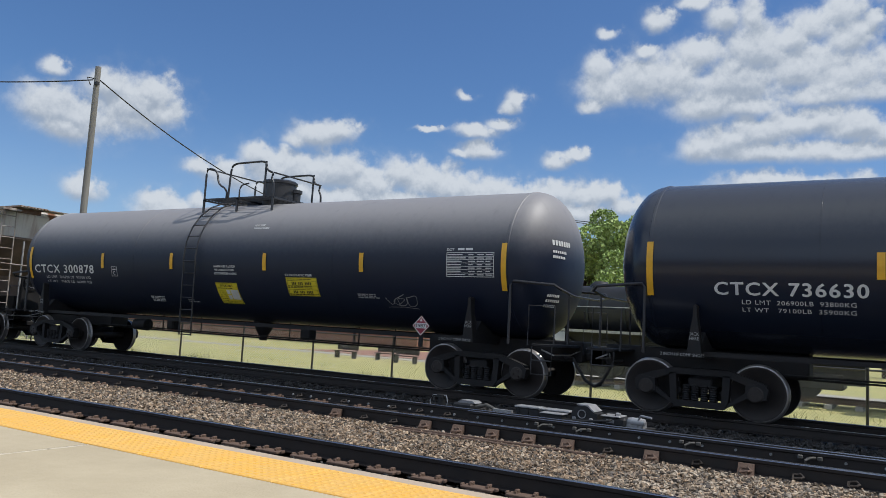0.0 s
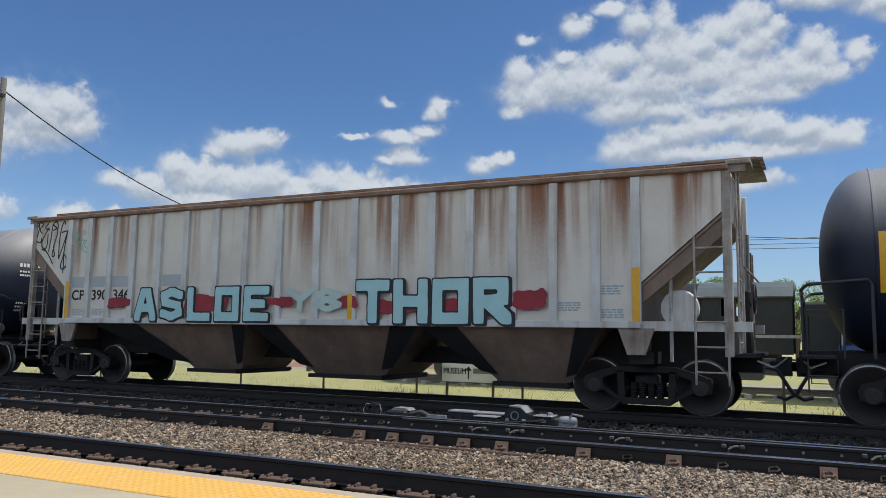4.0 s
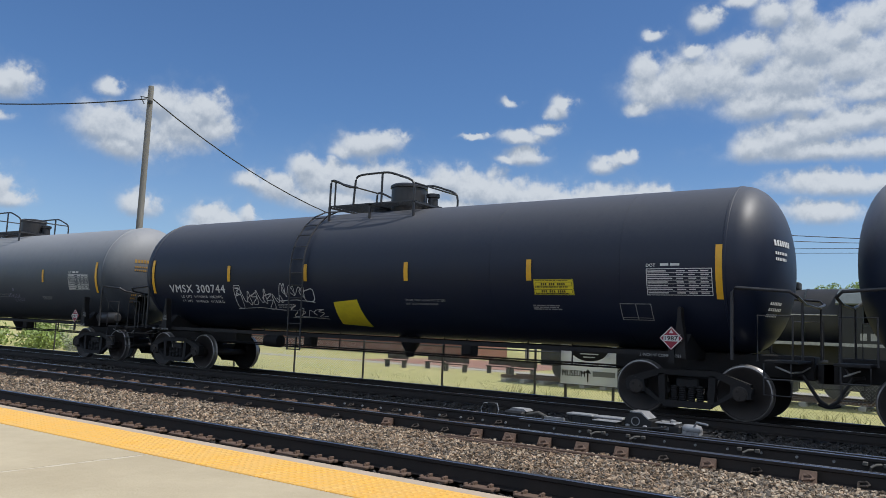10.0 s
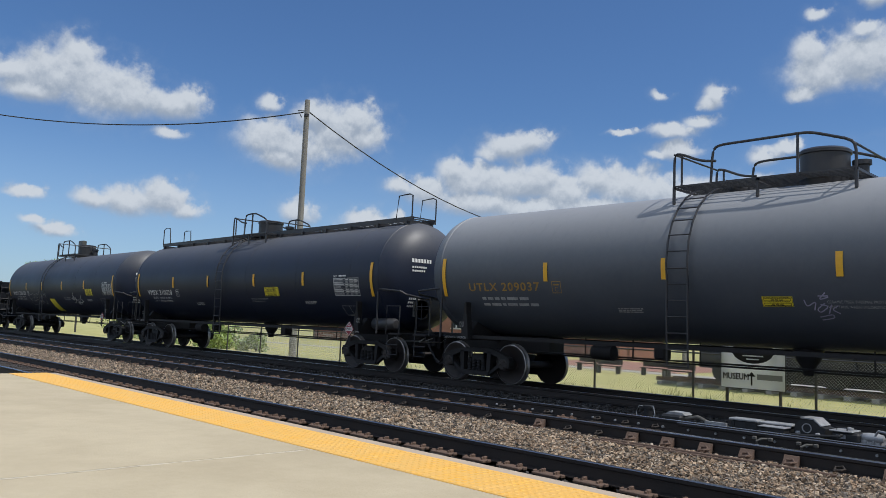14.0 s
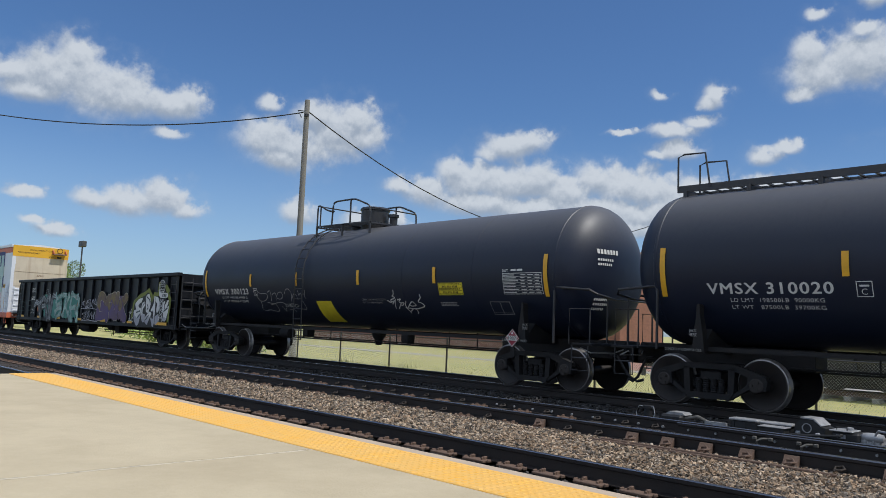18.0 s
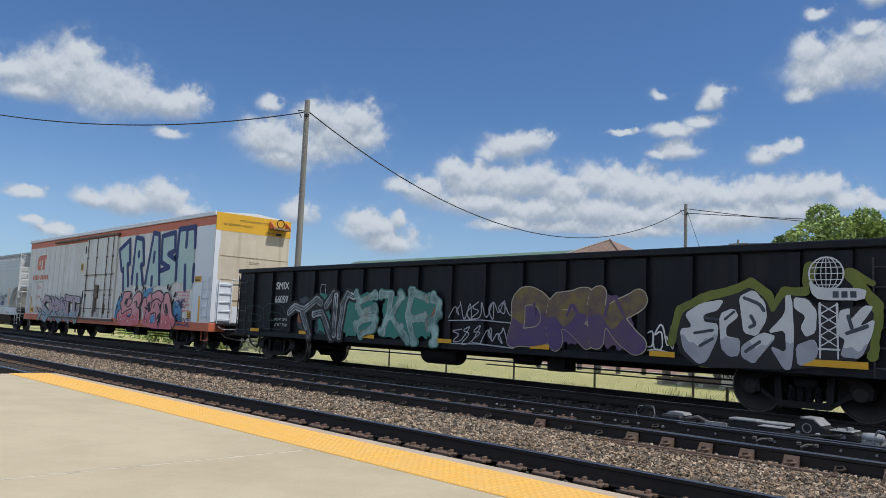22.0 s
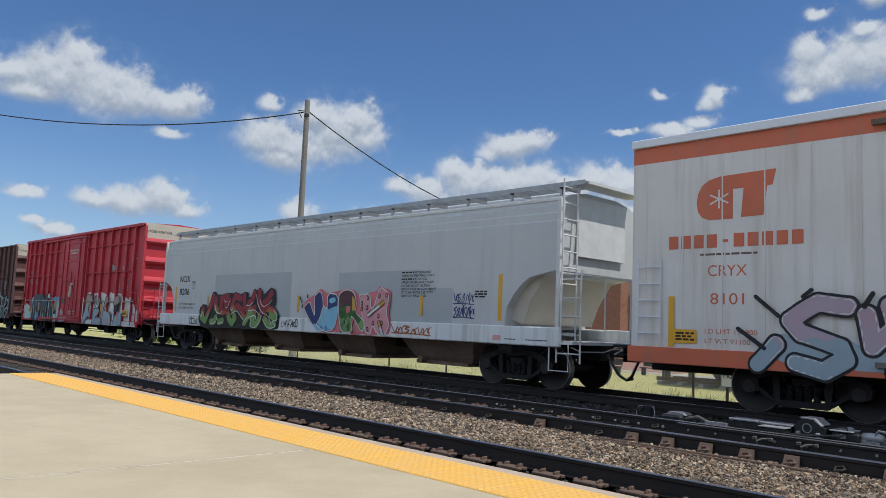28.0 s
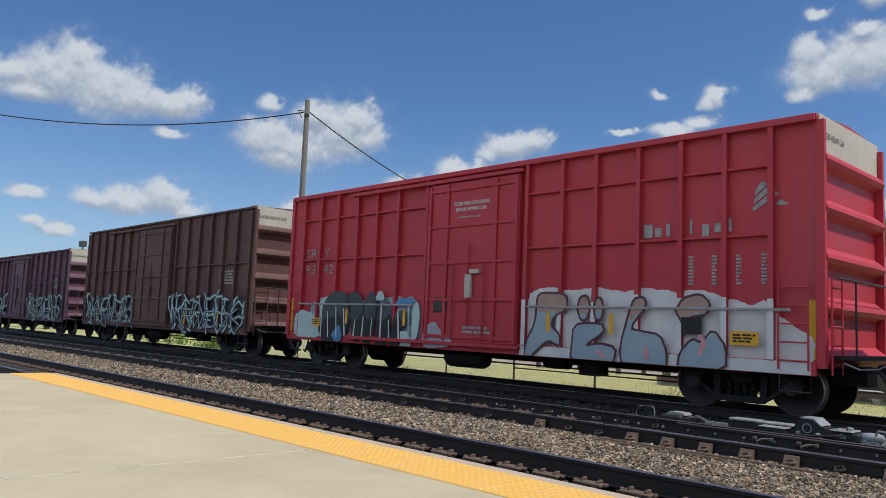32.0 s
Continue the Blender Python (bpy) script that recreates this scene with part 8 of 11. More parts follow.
# ---- hoppers, gondola, refrigerator car and boxcars ----
MAT.update(
    hopper_grey=surface("hopper_grey", (0.73, 0.705, 0.63), 0.65, second=(0.59, 0.545, 0.47), spread=0.8, scale=0.9, streak=(0.24, 0.10, 0.045), streak_amount=1.0, streak_or_lit_z=(1.9, 4.0), streak_scale=0.8, streak_cut=(0.45, 0.66), wave=0.5, bump=0.06, bump_scale=9),
    hopper_rib=surface("hopper_rib", (0.68, 0.70, 0.69), 0.6, second=(0.46, 0.45, 0.42), spread=0.8, scale=1.4, streak=(0.30, 0.19, 0.12), streak_amount=0.5),
    hopper_belly=surface("hopper_belly", (0.29, 0.21, 0.16), 0.8, second=(0.13, 0.095, 0.075), spread=0.9, scale=0.8, streak=(0.16, 0.12, 0.09), streak_amount=0.5),
    hopper_dirty=surface("hopper_dirty", (0.42, 0.39, 0.35), 0.7, second=(0.20, 0.15, 0.115), spread=0.9, scale=3.0, streak=(0.15, 0.085, 0.055), streak_amount=0.6),
    rust=surface("rust", (0.17, 0.085, 0.05), 0.85, second=(0.30, 0.24, 0.19), spread=0.8, scale=2.5, bump=0.2),
    hopper_pale=surface("hopper_pale", (0.58, 0.595, 0.60), 0.5, second=(0.50, 0.515, 0.52), spread=0.7, scale=0.5, streak=(0.44, 0.46, 0.47), streak_amount=0.35),
    hopper_patch=surface("hopper_patch", (0.43, 0.465, 0.49), 0.5, second=(0.39, 0.42, 0.445), spread=0.6, scale=0.8),
    hopper_sill=surface("hopper_sill", (0.78, 0.81, 0.82), 0.5, second=(0.68, 0.70, 0.70), spread=0.7, scale=1.0, streak=(0.3, 0.28, 0.25), streak_amount=0.4),
    beige=surface("beige", (0.56, 0.52, 0.44), 0.7, second=(0.47, 0.43, 0.36), spread=0.8, scale=1.5),
    gondola=surface("gondola", (0.007, 0.009, 0.014), 0.5, second=(0.015, 0.017, 0.021), spread=0.8, scale=0.9, streak=(0.032, 0.031, 0.031), streak_amount=0.3, spec=0.22),
    reefer_white=surface("reefer_white", (0.76, 0.745, 0.71), 0.5, second=(0.65, 0.62, 0.58), spread=0.7, scale=0.6, streak=(0.52, 0.47, 0.41), streak_amount=0.6),
    reefer_new=surface("reefer_new", (0.76, 0.79, 0.84), 0.45, second=(0.70, 0.73, 0.78), spread=0.5, scale=0.8),
    reefer_orange=surface("reefer_orange", (0.66, 0.15, 0.065), 0.5, second=(0.52, 0.14, 0.075), spread=0.8, scale=1.2, streak=(0.38, 0.2, 0.13), streak_amount=0.4),
    reefer_yellow=surface("reefer_yellow", (0.78, 0.44, 0.03), 0.5, second=(0.66, 0.36, 0.03), spread=0.5, scale=1.5),
    reefer_end=surface("reefer_end", (0.68, 0.60, 0.47), 0.6, second=(0.54, 0.46, 0.34), spread=0.85, scale=0.9, streak=(0.42, 0.31, 0.20), streak_amount=0.45),
    seam_brown=surface("seam_brown", (0.36, 0.27, 0.19), 0.8, second=(0.22, 0.15, 0.10), spread=0.9, scale=6),
    grime=surface("grime", (0.10, 0.075, 0.055), 0.8, second=(0.22, 0.18, 0.15), spread=0.9, scale=4),
    box_red=surface("box_red", (0.53, 0.037, 0.056), 0.55, second=(0.43, 0.030, 0.046), spread=0.8, scale=0.7, streak=(0.40, 0.06, 0.07), streak_amount=0.6, bump=0.05, bump_scale=8),
    box_brown=surface("box_brown", (0.13, 0.056, 0.050), 0.65, second=(0.09, 0.040, 0.037), spread=0.8, scale=0.8, streak=(0.13, 0.09, 0.08), streak_amount=0.5),
    box_purple=surface("box_purple", (0.14, 0.062, 0.095), 0.65, second=(0.10, 0.047, 0.07), spread=0.8, scale=0.8, streak=(0.11, 0.08, 0.08), streak_amount=0.5),
    galvanised_white=surface("galvanised_white", (0.70, 0.71, 0.71), 0.5, 0.1, second=(0.56, 0.55, 0.53), spread=0.7, scale=3),
)


def tiers(levels, mat_name=None):
    """A body from (z, half length, half width[, length of the rear half]) levels."""
    return Shape().loft([[(-c[-1] if c[1:] else -a, -c[0], z), (a, -c[0], z), (a, c[0], z), (-c[-1] if c[1:] else -a, c[0], z)] for z, a, *c in levels])


def ladder(x, y, z0, z1, w, axis="x", steps=0, r=0.016):
    """Two stiles and rungs; axis: the way along which it is w wide."""
    s = Shape()
    n = steps or max(2, round((z1 - z0) / 0.36))
    ends = []
    for k in (-0.5, 0.5):
        p = (x + k * w, y) if axis == "x" else (x, y + k * w)
        ends.append(p)
        s.rod([(*p, z0), (*p, z1)], r)
    for i in range(n):
        z = z0 + (z1 - z0) * (i + 0.5) / n
        s.rod([(*ends[0], z), (*ends[1], z)], r * 0.8)
    return s


def under_frame(car, half, truck, z=0.85, belly=True):
    """Centre sill, brake gear, couplers and trucks of a long car."""
    part("centre_sill", Shape().box(-half, half, -0.25, 0.25, z - 0.28, z + 0.05), MAT["under"], car)
    for k in (-1, 1):
        part("bolster", Shape().box(k * truck - 0.2, k * truck + 0.2, -1.4, 1.4, z - 0.15, z + 0.05), MAT["under"], car)
        add_coupler(car, k * (half + 0.1), k)
        add_truck(car, k * truck)
    if belly:
        part("brake_reservoir", Shape().lathe([(0.0, -1.7), (0.2, -1.65), (0.24, -1.55), (0.24, -0.5), (0.2, -0.4), (0.0, -0.35)], "x", (0.3, -0.85, z - 0.28), 18), MAT["under"], car, shade=40)
        part("brake_rod", Shape().rod([(-truck + 1.2, -0.5, z - 0.35), (truck - 1.2, -0.5, z - 0.35)], 0.018).rod([(0.8, -0.9, z - 0.42), (truck - 1.3, -0.9, z - 0.42)], 0.014), MAT["under"], car)
        part("brake_cylinder", Shape().lathe([(0.0, 1.6), (0.17, 1.6), (0.17, 2.2), (0.06, 2.25), (0.0, 2.25)], "x", (0, -0.7, z - 0.2), 16), MAT["under"], car, shade=40)
        part("brake_valve", Shape().box(2.6, 3.1, -0.9, -0.5, z - 0.45, z - 0.05, 0.02), MAT["under"], car)


def build_rusty_hopper():
    car = new_car("covered_hopper", -32.63, "rusty pale grey covered hopper with blue graffiti", "hopper car")
    g, rib, side = MAT["hopper_grey"], MAT["hopper_rib"], Side(1.50)
    part("body", tiers([(1.46, 6.92, 1.50), (2.18, 6.96, 1.50), (3.34, 8.30, 1.50), (4.04, 8.36, 1.50), (4.22, 8.3, 0.9), (4.26, 8.3, 0.5)]), g, car, "grey side sheets with rust stains")
    for x in (-6.96, -6.26, -5.54, -4.79, -3.96, -3.14, -2.26, -1.44, -0.52, 0.44, 1.34, 2.28, 3.08, 3.87, 4.72, 5.48, 6.24, 6.92):
        part("rib", Shape().prism_x([(-1.50, 1.48), (-1.575, 1.52), (-1.575, 3.98), (-1.50, 4.02)], x - 0.075, x + 0.075), rib, car)
        part("rib", Shape().prism_x([(1.50, 1.48), (1.575, 1.52), (1.575, 3.98), (1.50, 4.02)][::-1], x - 0.075, x + 0.075), rib, car)
    part("side_sill", Shape().box(-6.98, 6.98, -1.58, -1.48, 1.44, 1.56, 0.01), rib, car)
    part("roof_edge", Shape().box(-8.4, 8.4, -1.59, -1.46, 4.0, 4.1, 0.02), MAT["rust"], car, "rust brown roof edge")
    wk = Shape()
    for i in range(9):
        wk.box(-8.2, 8.9, -1.05 + 0.11 * i, -1.01 + 0.11 * i, 4.24, 4.275)
    for i in range(16):
        x = -8.1 + 1.1 * i
        wk.box(x - 0.03, x + 0.03, -1.1, -0.1, 4.10, 4.24)
    part("roof_walkway", wk, MAT["rust"], car, "rusty grating roof walkway")
    part("end_walkway", Shape().box(8.36, 8.85, -1.0, 1.0, 4.24, 4.27).box(7.6, 8.8, -1.0, -0.1, 4.275, 4.30), MAT["hopper_dirty"], car, "grimy roof end platform")
    part("hatch_trough", Shape().box(-7.9, 7.9, -0.35, 0.35, 4.2, 4.34, 0.05), MAT["rust"], car)
    # belly: three outlet bays
    for a, b, c, d in ((-6.2, -1.4, -3.4, -2.1), (-1.4, 2.8, 0.0, 1.65), (2.8, 6.3, 4.2, 5.5)):
        bay = Shape().loft([[(c, -0.75, 0.40), (d, -0.75, 0.40), (d, 0.75, 0.40), (c, 0.75, 0.40)], [(c - 0.15, -0.85, 0.55), (d + 0.15, -0.85, 0.55), (d + 0.15, 0.85, 0.55), (c - 0.15, 0.85, 0.55)],
                            [(a, -1.46, 1.47), (b, -1.46, 1.47), (b, 1.46, 1.47), (a, 1.46, 1.47)]])
        h = part("hopper_bay", bay, MAT["hopper_belly"], car, "brown stained hopper bay")
        # black quads put the shade on the bays' turned-away slopes into the colour
        for u, w in ((a, c), (b, d)):
            q = [(u, -1.47, 1.46), (u + (w - u) * 0.55, -1.475, 1.46), (u + (w - u) * 1.0, -0.87, 0.56), (w + (u - w) * 0.25, -0.90, 0.62)]
            part("shade_patch", Shape().add([(x, y - 0.012, z) for x, y, z in q], [(0, 1, 2, 3)]), MAT["spray_black"], h, "black patch painting the shade at a bay edge")
        part("outlet_gate", Shape().box(c - 0.1, d + 0.1, -0.95, 0.95, 0.36, 0.44).rod([(d + 0.05, -1.0, 0.42), (d + 0.05, 1.0, 0.42)], 0.04), MAT["under"], h)
    for k in (-1, 1):
        # slope sheet stiffener, end sill, posts and ladders
        for y in (-1.40, 1.40):
            part("end_sill", Shape().box(min(k * 6.95, k * 8.7), max(k * 6.95, k * 8.7), y - 0.05, y + 0.05, 1.40, 1.56), rib, car, "pale grey end sill")
        part("end_platform", Shape().box(min(k * 8.3, k * 8.75), max(k * 8.3, k * 8.75), -1.45, 1.45, 1.0, 1.06), MAT["under"], car)
        part("slope_beam", Shape().prism([(k * 7.0, 2.16), (k * 7.0, 1.86), (k * 8.38, 3.02), (k * 8.38, 3.32)][::k], -1.46, -1.3), MAT["hopper_belly"], car, "brown stained slope edge")
        part("corner_post", Shape().box(k * 8.36 - 0.07, k * 8.36 + 0.07, -1.52, -1.40, 1.0, 4.05, 0.01), MAT["hopper_dirty"], car)
        part("corner_post", Shape().box(k * 8.36 - 0.07, k * 8.36 + 0.07, 1.40, 1.52, 1.0, 4.05, 0.01), rib, car)
        part("end_ladder", ladder(k * 8.50, -1.15, 1.06, 4.12, 0.42, "y", 9, 0.018), MAT["hopper_dirty"], car, "grimy end ladder")
        part("roof_step", Shape().box(min(k * 8.36, k * 8.74), max(k * 8.36, k * 8.74), -1.5, -0.9, 4.10, 4.17, 0.01).box(min(k * 8.40, k * 8.66), max(k * 8.40, k * 8.66), -1.45, -1.4, 3.98, 4.10), MAT["hopper_dirty"], car, "pale step at the roof end")
        # added box, stands in for the deep shade above the truck
        part("dark_filler", Shape().box(min(k * 4.6, k * 8.3), max(k * 4.6, k * 8.3), -0.62, 0.62, 0.74, 1.46, 0.02), MAT["under"], car, "black box added to darken the space over the truck")
        # the brown holds grime and the overhang's shade together
        part("slope_sheet", Shape().prism([(k * 6.97, 2.16), (k * 6.97, 2.11), (k * 8.32, 3.27), (k * 8.32, 3.33)][::k], -1.49, 1.49), MAT["hopper_belly"], car, "slope sheet browned by grime and painted-in shade")
        part("end_bulkhead", Shape().box(k * 6.94 - 0.03, k * 6.94 + 0.03, -1.44, 1.44, 1.0, 2.2), MAT["hopper_belly"], car, "dark brown bulkhead under the slope")
        part("far_ladder", ladder(k * 8.52, 1.15, 1.06, 2.9, 0.42, "y", 5, 0.018), MAT["hopper_dirty"], car, "grimy end ladder")
        part("end_handrail", Shape().rod([(k * 8.58, -1.3, 2.45), (k * 8.62, 1.35, 2.38)], 0.018), MAT["hopper_dirty"], car, "long grimy handrail")
        part("hand_brake", Shape().lathe([(0.22, 0.0), (0.25, 0.02), (0.27, 0.0), (0.25, -0.02), (0.22, 0.0)], "x", (k * 8.66, -0.25, 1.98), 24, False).rod([(k * 8.66, -0.5, 1.98), (k * 8.66, 0.0, 1.98)], 0.014).rod([(k * 8.66, -0.25, 1.73), (k * 8.66, -0.25, 2.23)], 0.014), MAT["dark_metal"], car, "dark hand brake wheel", shade=40)
        part("brake_gear_case", Shape().box(min(k * 8.45, k * 8.6), max(k * 8.45, k * 8.6), -0.55, 0.05, 1.06, 2.1, 0.02), MAT["under"], car, "black brake gear case")
        part("side_ladder", ladder(k * 8.1, -1.52, 0.55, 2.95, 0.5, "x", 6, 0.02), MAT["hopper_dirty"], car, "grimy side ladder")
        for p, q in (((k * 7.45, -1.38, 0.9), (k * 7.45, -1.38, 2.45)), ((k * 8.5, -0.6, 1.06), (k * 8.5, -0.6, 3.2)), ((k * 8.5, 0.6, 1.06), (k * 8.5, 0.6, 3.2))):
            part("brace", Shape().rod([p, q], 0.03), MAT["white_dim"], car)
        part("jack_pad", Shape().prism([(k * 6.6, 1.44), (k * 7.2, 1.44), (k * 7.05, 1.0), (k * 6.75, 1.0)][::k], -1.53, -1.47), MAT["hopper_dirty"], car, "grimy jacking bracket")
        part("reflective_stripe", side.rects([(k * 6.92 - 0.06, k * 6.92 + 0.06, 1.55, 2.45)], 0.082), MAT["reflector"], car, "amber yellow reflective strip")
    part("brake_housing", Shape().lathe([(0.0, -1.2), (0.30, -1.2), (0.32, -1.1), (0.28, -0.9), (0.0, -0.9)], "y", (7.55, 0, 1.78), 24), rib, car, "round pale brake housing", shade=40)
    for x in (-4.06, -1.48, 1.29, 3.82):
        part("reflective_stripe", side.rects([(x - 0.055, x + 0.055, 1.56, 2.06)], 0.02 if abs(x - 1.29) > 0.1 else 0.08), MAT["reflector"], car, "amber yellow reflective strip")
    under_frame(car, 8.75, 6.96, 1.0, False)
    ink = MAT["ink"]
    for x0, x1, z0, z1 in ((-6.85, -6.36, 2.3, 2.56), (-6.15, -5.64, 2.3, 2.56), (-5.45, -4.9, 2.3, 2.56), (-3.85, -3.25, 2.3, 2.56)):
        part("paint_patch", side.rects([(x0, x1, z0, z1)], 0.003), MAT["hopper_patch"], car)
    for word, x, w in (("CP", -6.84, 0.44), ("390", -6.14, 0.5), ("346", -5.42, 0.52)):
        part("lettering", side.text(word, x, 2.0, 0.24, 0.012, w), ink, car, "black stencilled mark")
    for i, (x, z) in enumerate(((-6.8, 1.62), (-6.1, 1.62), (-5.4, 1.74), (4.9, 1.72), (5.55, 1.72), (6.3, 1.6), (6.3, 2.0))):
        stencil(car, side, x, x + 0.40, z, z + 0.17, 4, 60 + i, MAT["hopper_patch"] if i < 3 else MAT["spray_steel"])
    red, cy, bk = MAT["spray_red"], MAT["spray_cyan"], MAT["spray_black"]
    for x0, x1, z0, z1, s in ((-5.5, -4.7, 1.8, 2.05, 1), (-3.1, -1.8, 1.68, 2.1, 2), (-0.85, -0.05, 1.78, 2.05, 3), (1.0, 1.5, 1.75, 2.05, 4), (4.7, 5.4, 1.75, 2.15, 5), (1.9, 4.6, 1.65, 1.95, 6)):
        field_patch(car, Side(1.575), x0, x1, z0, z1, red, s, 0.06, 0.003, "red sprayed wing")
    piece(car, Side(1.58), "ASLOE", -4.66, -0.64, 1.48, 2.28, ((0.235, bk), (0.18, cy)), 3, 0.02, gap=-0.35, square=0.9, drop=(0.035, -0.02), label="pale blue block letters with black edges")
    piece(car, Side(1.58), "THOR", 1.40, 4.76, 1.46, 2.36, ((0.265, bk), (0.21, cy)), 4, 0.02, gap=-0.15, square=0.9, drop=(0.045, -0.02), label="pale blue block letters with black edges")
    piece(car, Side(1.58), "Y8", -0.25, 1.10, 1.70, 2.20, ((0.12, MAT["spray_pale"]),), 5, 0.02, base=0.012, label="faded pale tag")
    tall = [[[(-8.31, 4.0), (-8.20, 3.94), (-8.25, 3.70), (-8.32, 3.51), (-8.12, 3.45), (-8.10, 3.59)], [(-8.31, 3.82), (-8.20, 4.0), (-8.04, 3.94), (-8.21, 3.80), (-8.08, 3.69)]],
            [[(-7.85, 4.0), (-7.89, 3.93), (-8.01, 3.83), (-7.82, 3.78)], [(-7.87, 3.68), (-7.87, 3.38), (-7.95, 3.28), (-8.08, 3.36), (-8.08, 3.53), (-7.84, 3.85)]],
            [[(-7.57, 4.0), (-7.72, 3.92), (-7.74, 3.60), (-7.81, 3.22)], [(-7.72, 3.92), (-7.48, 3.77), (-7.62, 3.39), (-7.68, 3.09), (-7.56, 3.11), (-7.62, 3.27)], [(-7.57, 4.0), (-7.47, 3.83), (-7.69, 3.76)]],
            [[(-7.25, 3.89), (-7.28, 4.0), (-7.37, 3.85), (-7.43, 3.51), (-7.42, 3.03)], [(-7.36, 3.69), (-7.14, 3.74), (-7.23, 3.49), (-7.42, 3.02)]],
            [[(-7.14, 3.74), (-7.20, 3.47), (-7.24, 3.11), (-7.35, 2.83), (-7.26, 2.75), (-7.11, 2.85), (-7.13, 3.05), (-7.25, 3.17), (-7.22, 2.91), (-7.23, 2.66)], [(-8.07, 3.30), (-7.89, 3.24), (-7.73, 3.06), (-7.62, 2.9)]]]
    for letter in tall:
        tag_strokes(car, side, letter, 0.034, MAT["spray_black"], "tall thin black tag")
    loops = [[(-6.80, 3.67), (-6.84, 3.58), (-6.70, 3.63), (-6.83, 3.42), (-6.75, 3.49)], [(-6.60, 3.69), (-6.51, 3.70), (-6.50, 3.63), (-6.59, 3.61), (-6.60, 3.69)], [(-6.70, 3.42), (-6.62, 3.57), (-6.58, 3.45), (-6.72, 3.40)], [(-6.76, 3.40), (-6.67, 3.22), (-6.63, 3.10)], [(-6.55, 3.45), (-6.43, 3.47), (-6.52, 3.33), (-6.40, 3.25), (-6.42, 3.14), (-6.59, 3.24), (-6.53, 3.45)], [(-6.40, 3.25), (-6.33, 3.33)]]
    tag_strokes(car, side, loops, 0.026, MAT["spray_green_thin"], "thin green sprayed tag")


def build_pale_hopper():
    car = new_car("covered_hopper", -187.2, "smooth pale grey covered hopper with bright graffiti", "hopper car")
    g, side = MAT["hopper_pale"], Side(1.52)
    part("body", tiers([(1.32, 8.05, 1.52, 8.55), (1.75, 8.1, 1.52, 8.6), (2.05, 8.3, 1.52, 8.7), (2.3, 8.55, 1.52, 8.85), (2.42, 8.75, 1.52, 9.0), (2.56, 9.45, 1.52), (3.60, 9.5, 1.52), (3.64, 9.5, 1.49), (3.78, 9.5, 1.49), (3.82, 9.5, 1.46), (3.95, 9.5, 1.46), (3.99, 9.5, 1.42), (4.10, 9.5, 1.40), (4.22, 9.5, 1.15), (4.32, 9.5, 0.6)]), g, car, "smooth grey side sheets")
    part("side_sill", Shape().box(-9.6, 9.6, -1.56, -1.46, 0.94, 1.35, 0.02), MAT["hopper_sill"], car, "pale lower side sill")
    part("side_sill", Shape().box(-9.6, 9.6, 1.46, 1.56, 0.94, 1.35, 0.02), MAT["hopper_sill"], car)
    part("roof_seam", Shape().box(-9.52, 9.52, -1.43, -1.38, 4.06, 4.14, 0.01), MAT["galvanised_white"], car, "bright roof edge")
    wk = Shape()
    for i in range(6):
        wk.box(-9.4, 9.9, -1.15 + 0.13 * i, -1.11 + 0.13 * i, 4.44, 4.48)
    wk.box(-9.4, 9.9, -1.2, -1.17, 4.40, 4.50)
    for i in range(14):
        x = -9.2 + 1.42 * i
        wk.box(x - 0.03, x + 0.03, -1.18, -0.5, 4.36, 4.44).box(x - 0.03, x + 0.03, -1.18, -1.12, 4.16, 4.44)
    part("roof_walkway", wk, MAT["galvanised"], car, "galvanised grating roof walkway")
    part("hatch_trough", Shape().box(-8.6, 8.6, -0.3, 0.3, 4.28, 4.5, 0.05), g, car)
    for a, b, c, d in ((-6.95, -3.85, -6.1, -4.5), (-2.85, -0.35, -2.2, -0.95), (0.6, 3.2, 1.2, 2.6), (4.0, 7.0, 4.6, 6.3)):
        bay = Shape().loft([[(c, -0.7, 0.36), (d, -0.7, 0.36), (d, 0.7, 0.36), (c, 0.7, 0.36)], [(c - 0.2, -0.85, 0.5), (d + 0.2, -0.85, 0.5), (d + 0.2, 0.85, 0.5), (c - 0.2, 0.85, 0.5)],
                            [(a, -1.44, 1.3), (b, -1.44, 1.3), (b, 1.44, 1.3), (a, 1.44, 1.3)]])
        h = part("hopper_bay", bay, MAT["hopper_belly"], car, "dark brown hopper bay")
        part("outlet_gate", Shape().box(c - 0.08, d + 0.08, -0.9, 0.9, 0.32, 0.40).lathe([(0.0, -1.05), (0.09, -1.05), (0.09, -0.85), (0.0, -0.85)], "y", (c + 0.2, 0, 0.42), 12), MAT["rust"], h, "rusty outlet gate")
    w = MAT["galvanised_white"]
    for k in (-1, 1):
        part("end_slope", Shape().prism([(k * 8.05, 1.5), (k * 8.1, 2.1), (k * 9.2, 3.2), (k * 9.2, 2.8), (k * 8.6, 1.9), (k * 8.4, 1.4)][::k], -1.3, 1.3), MAT["beige"], car, "beige dusty slope sheet")
        part("end_platform", Shape().box(min(k * 8.6, k * 9.9), max(k * 8.6, k * 9.9), -1.5, 1.5, 1.0, 1.06), w, car)
        for y in (-1.5, 1.5):
            part("end_ladder", ladder(k * 9.75, y * 0.96, 0.62, 2.55, 0.6, "x", 5, 0.02), w, car, "white side ladder")
        if k > 0:
            part("tall_ladder", ladder(k * 9.62, -1.28, 1.06, 4.5, 0.5, "y", 10, 0.02), w, car, "white tall end ladder")
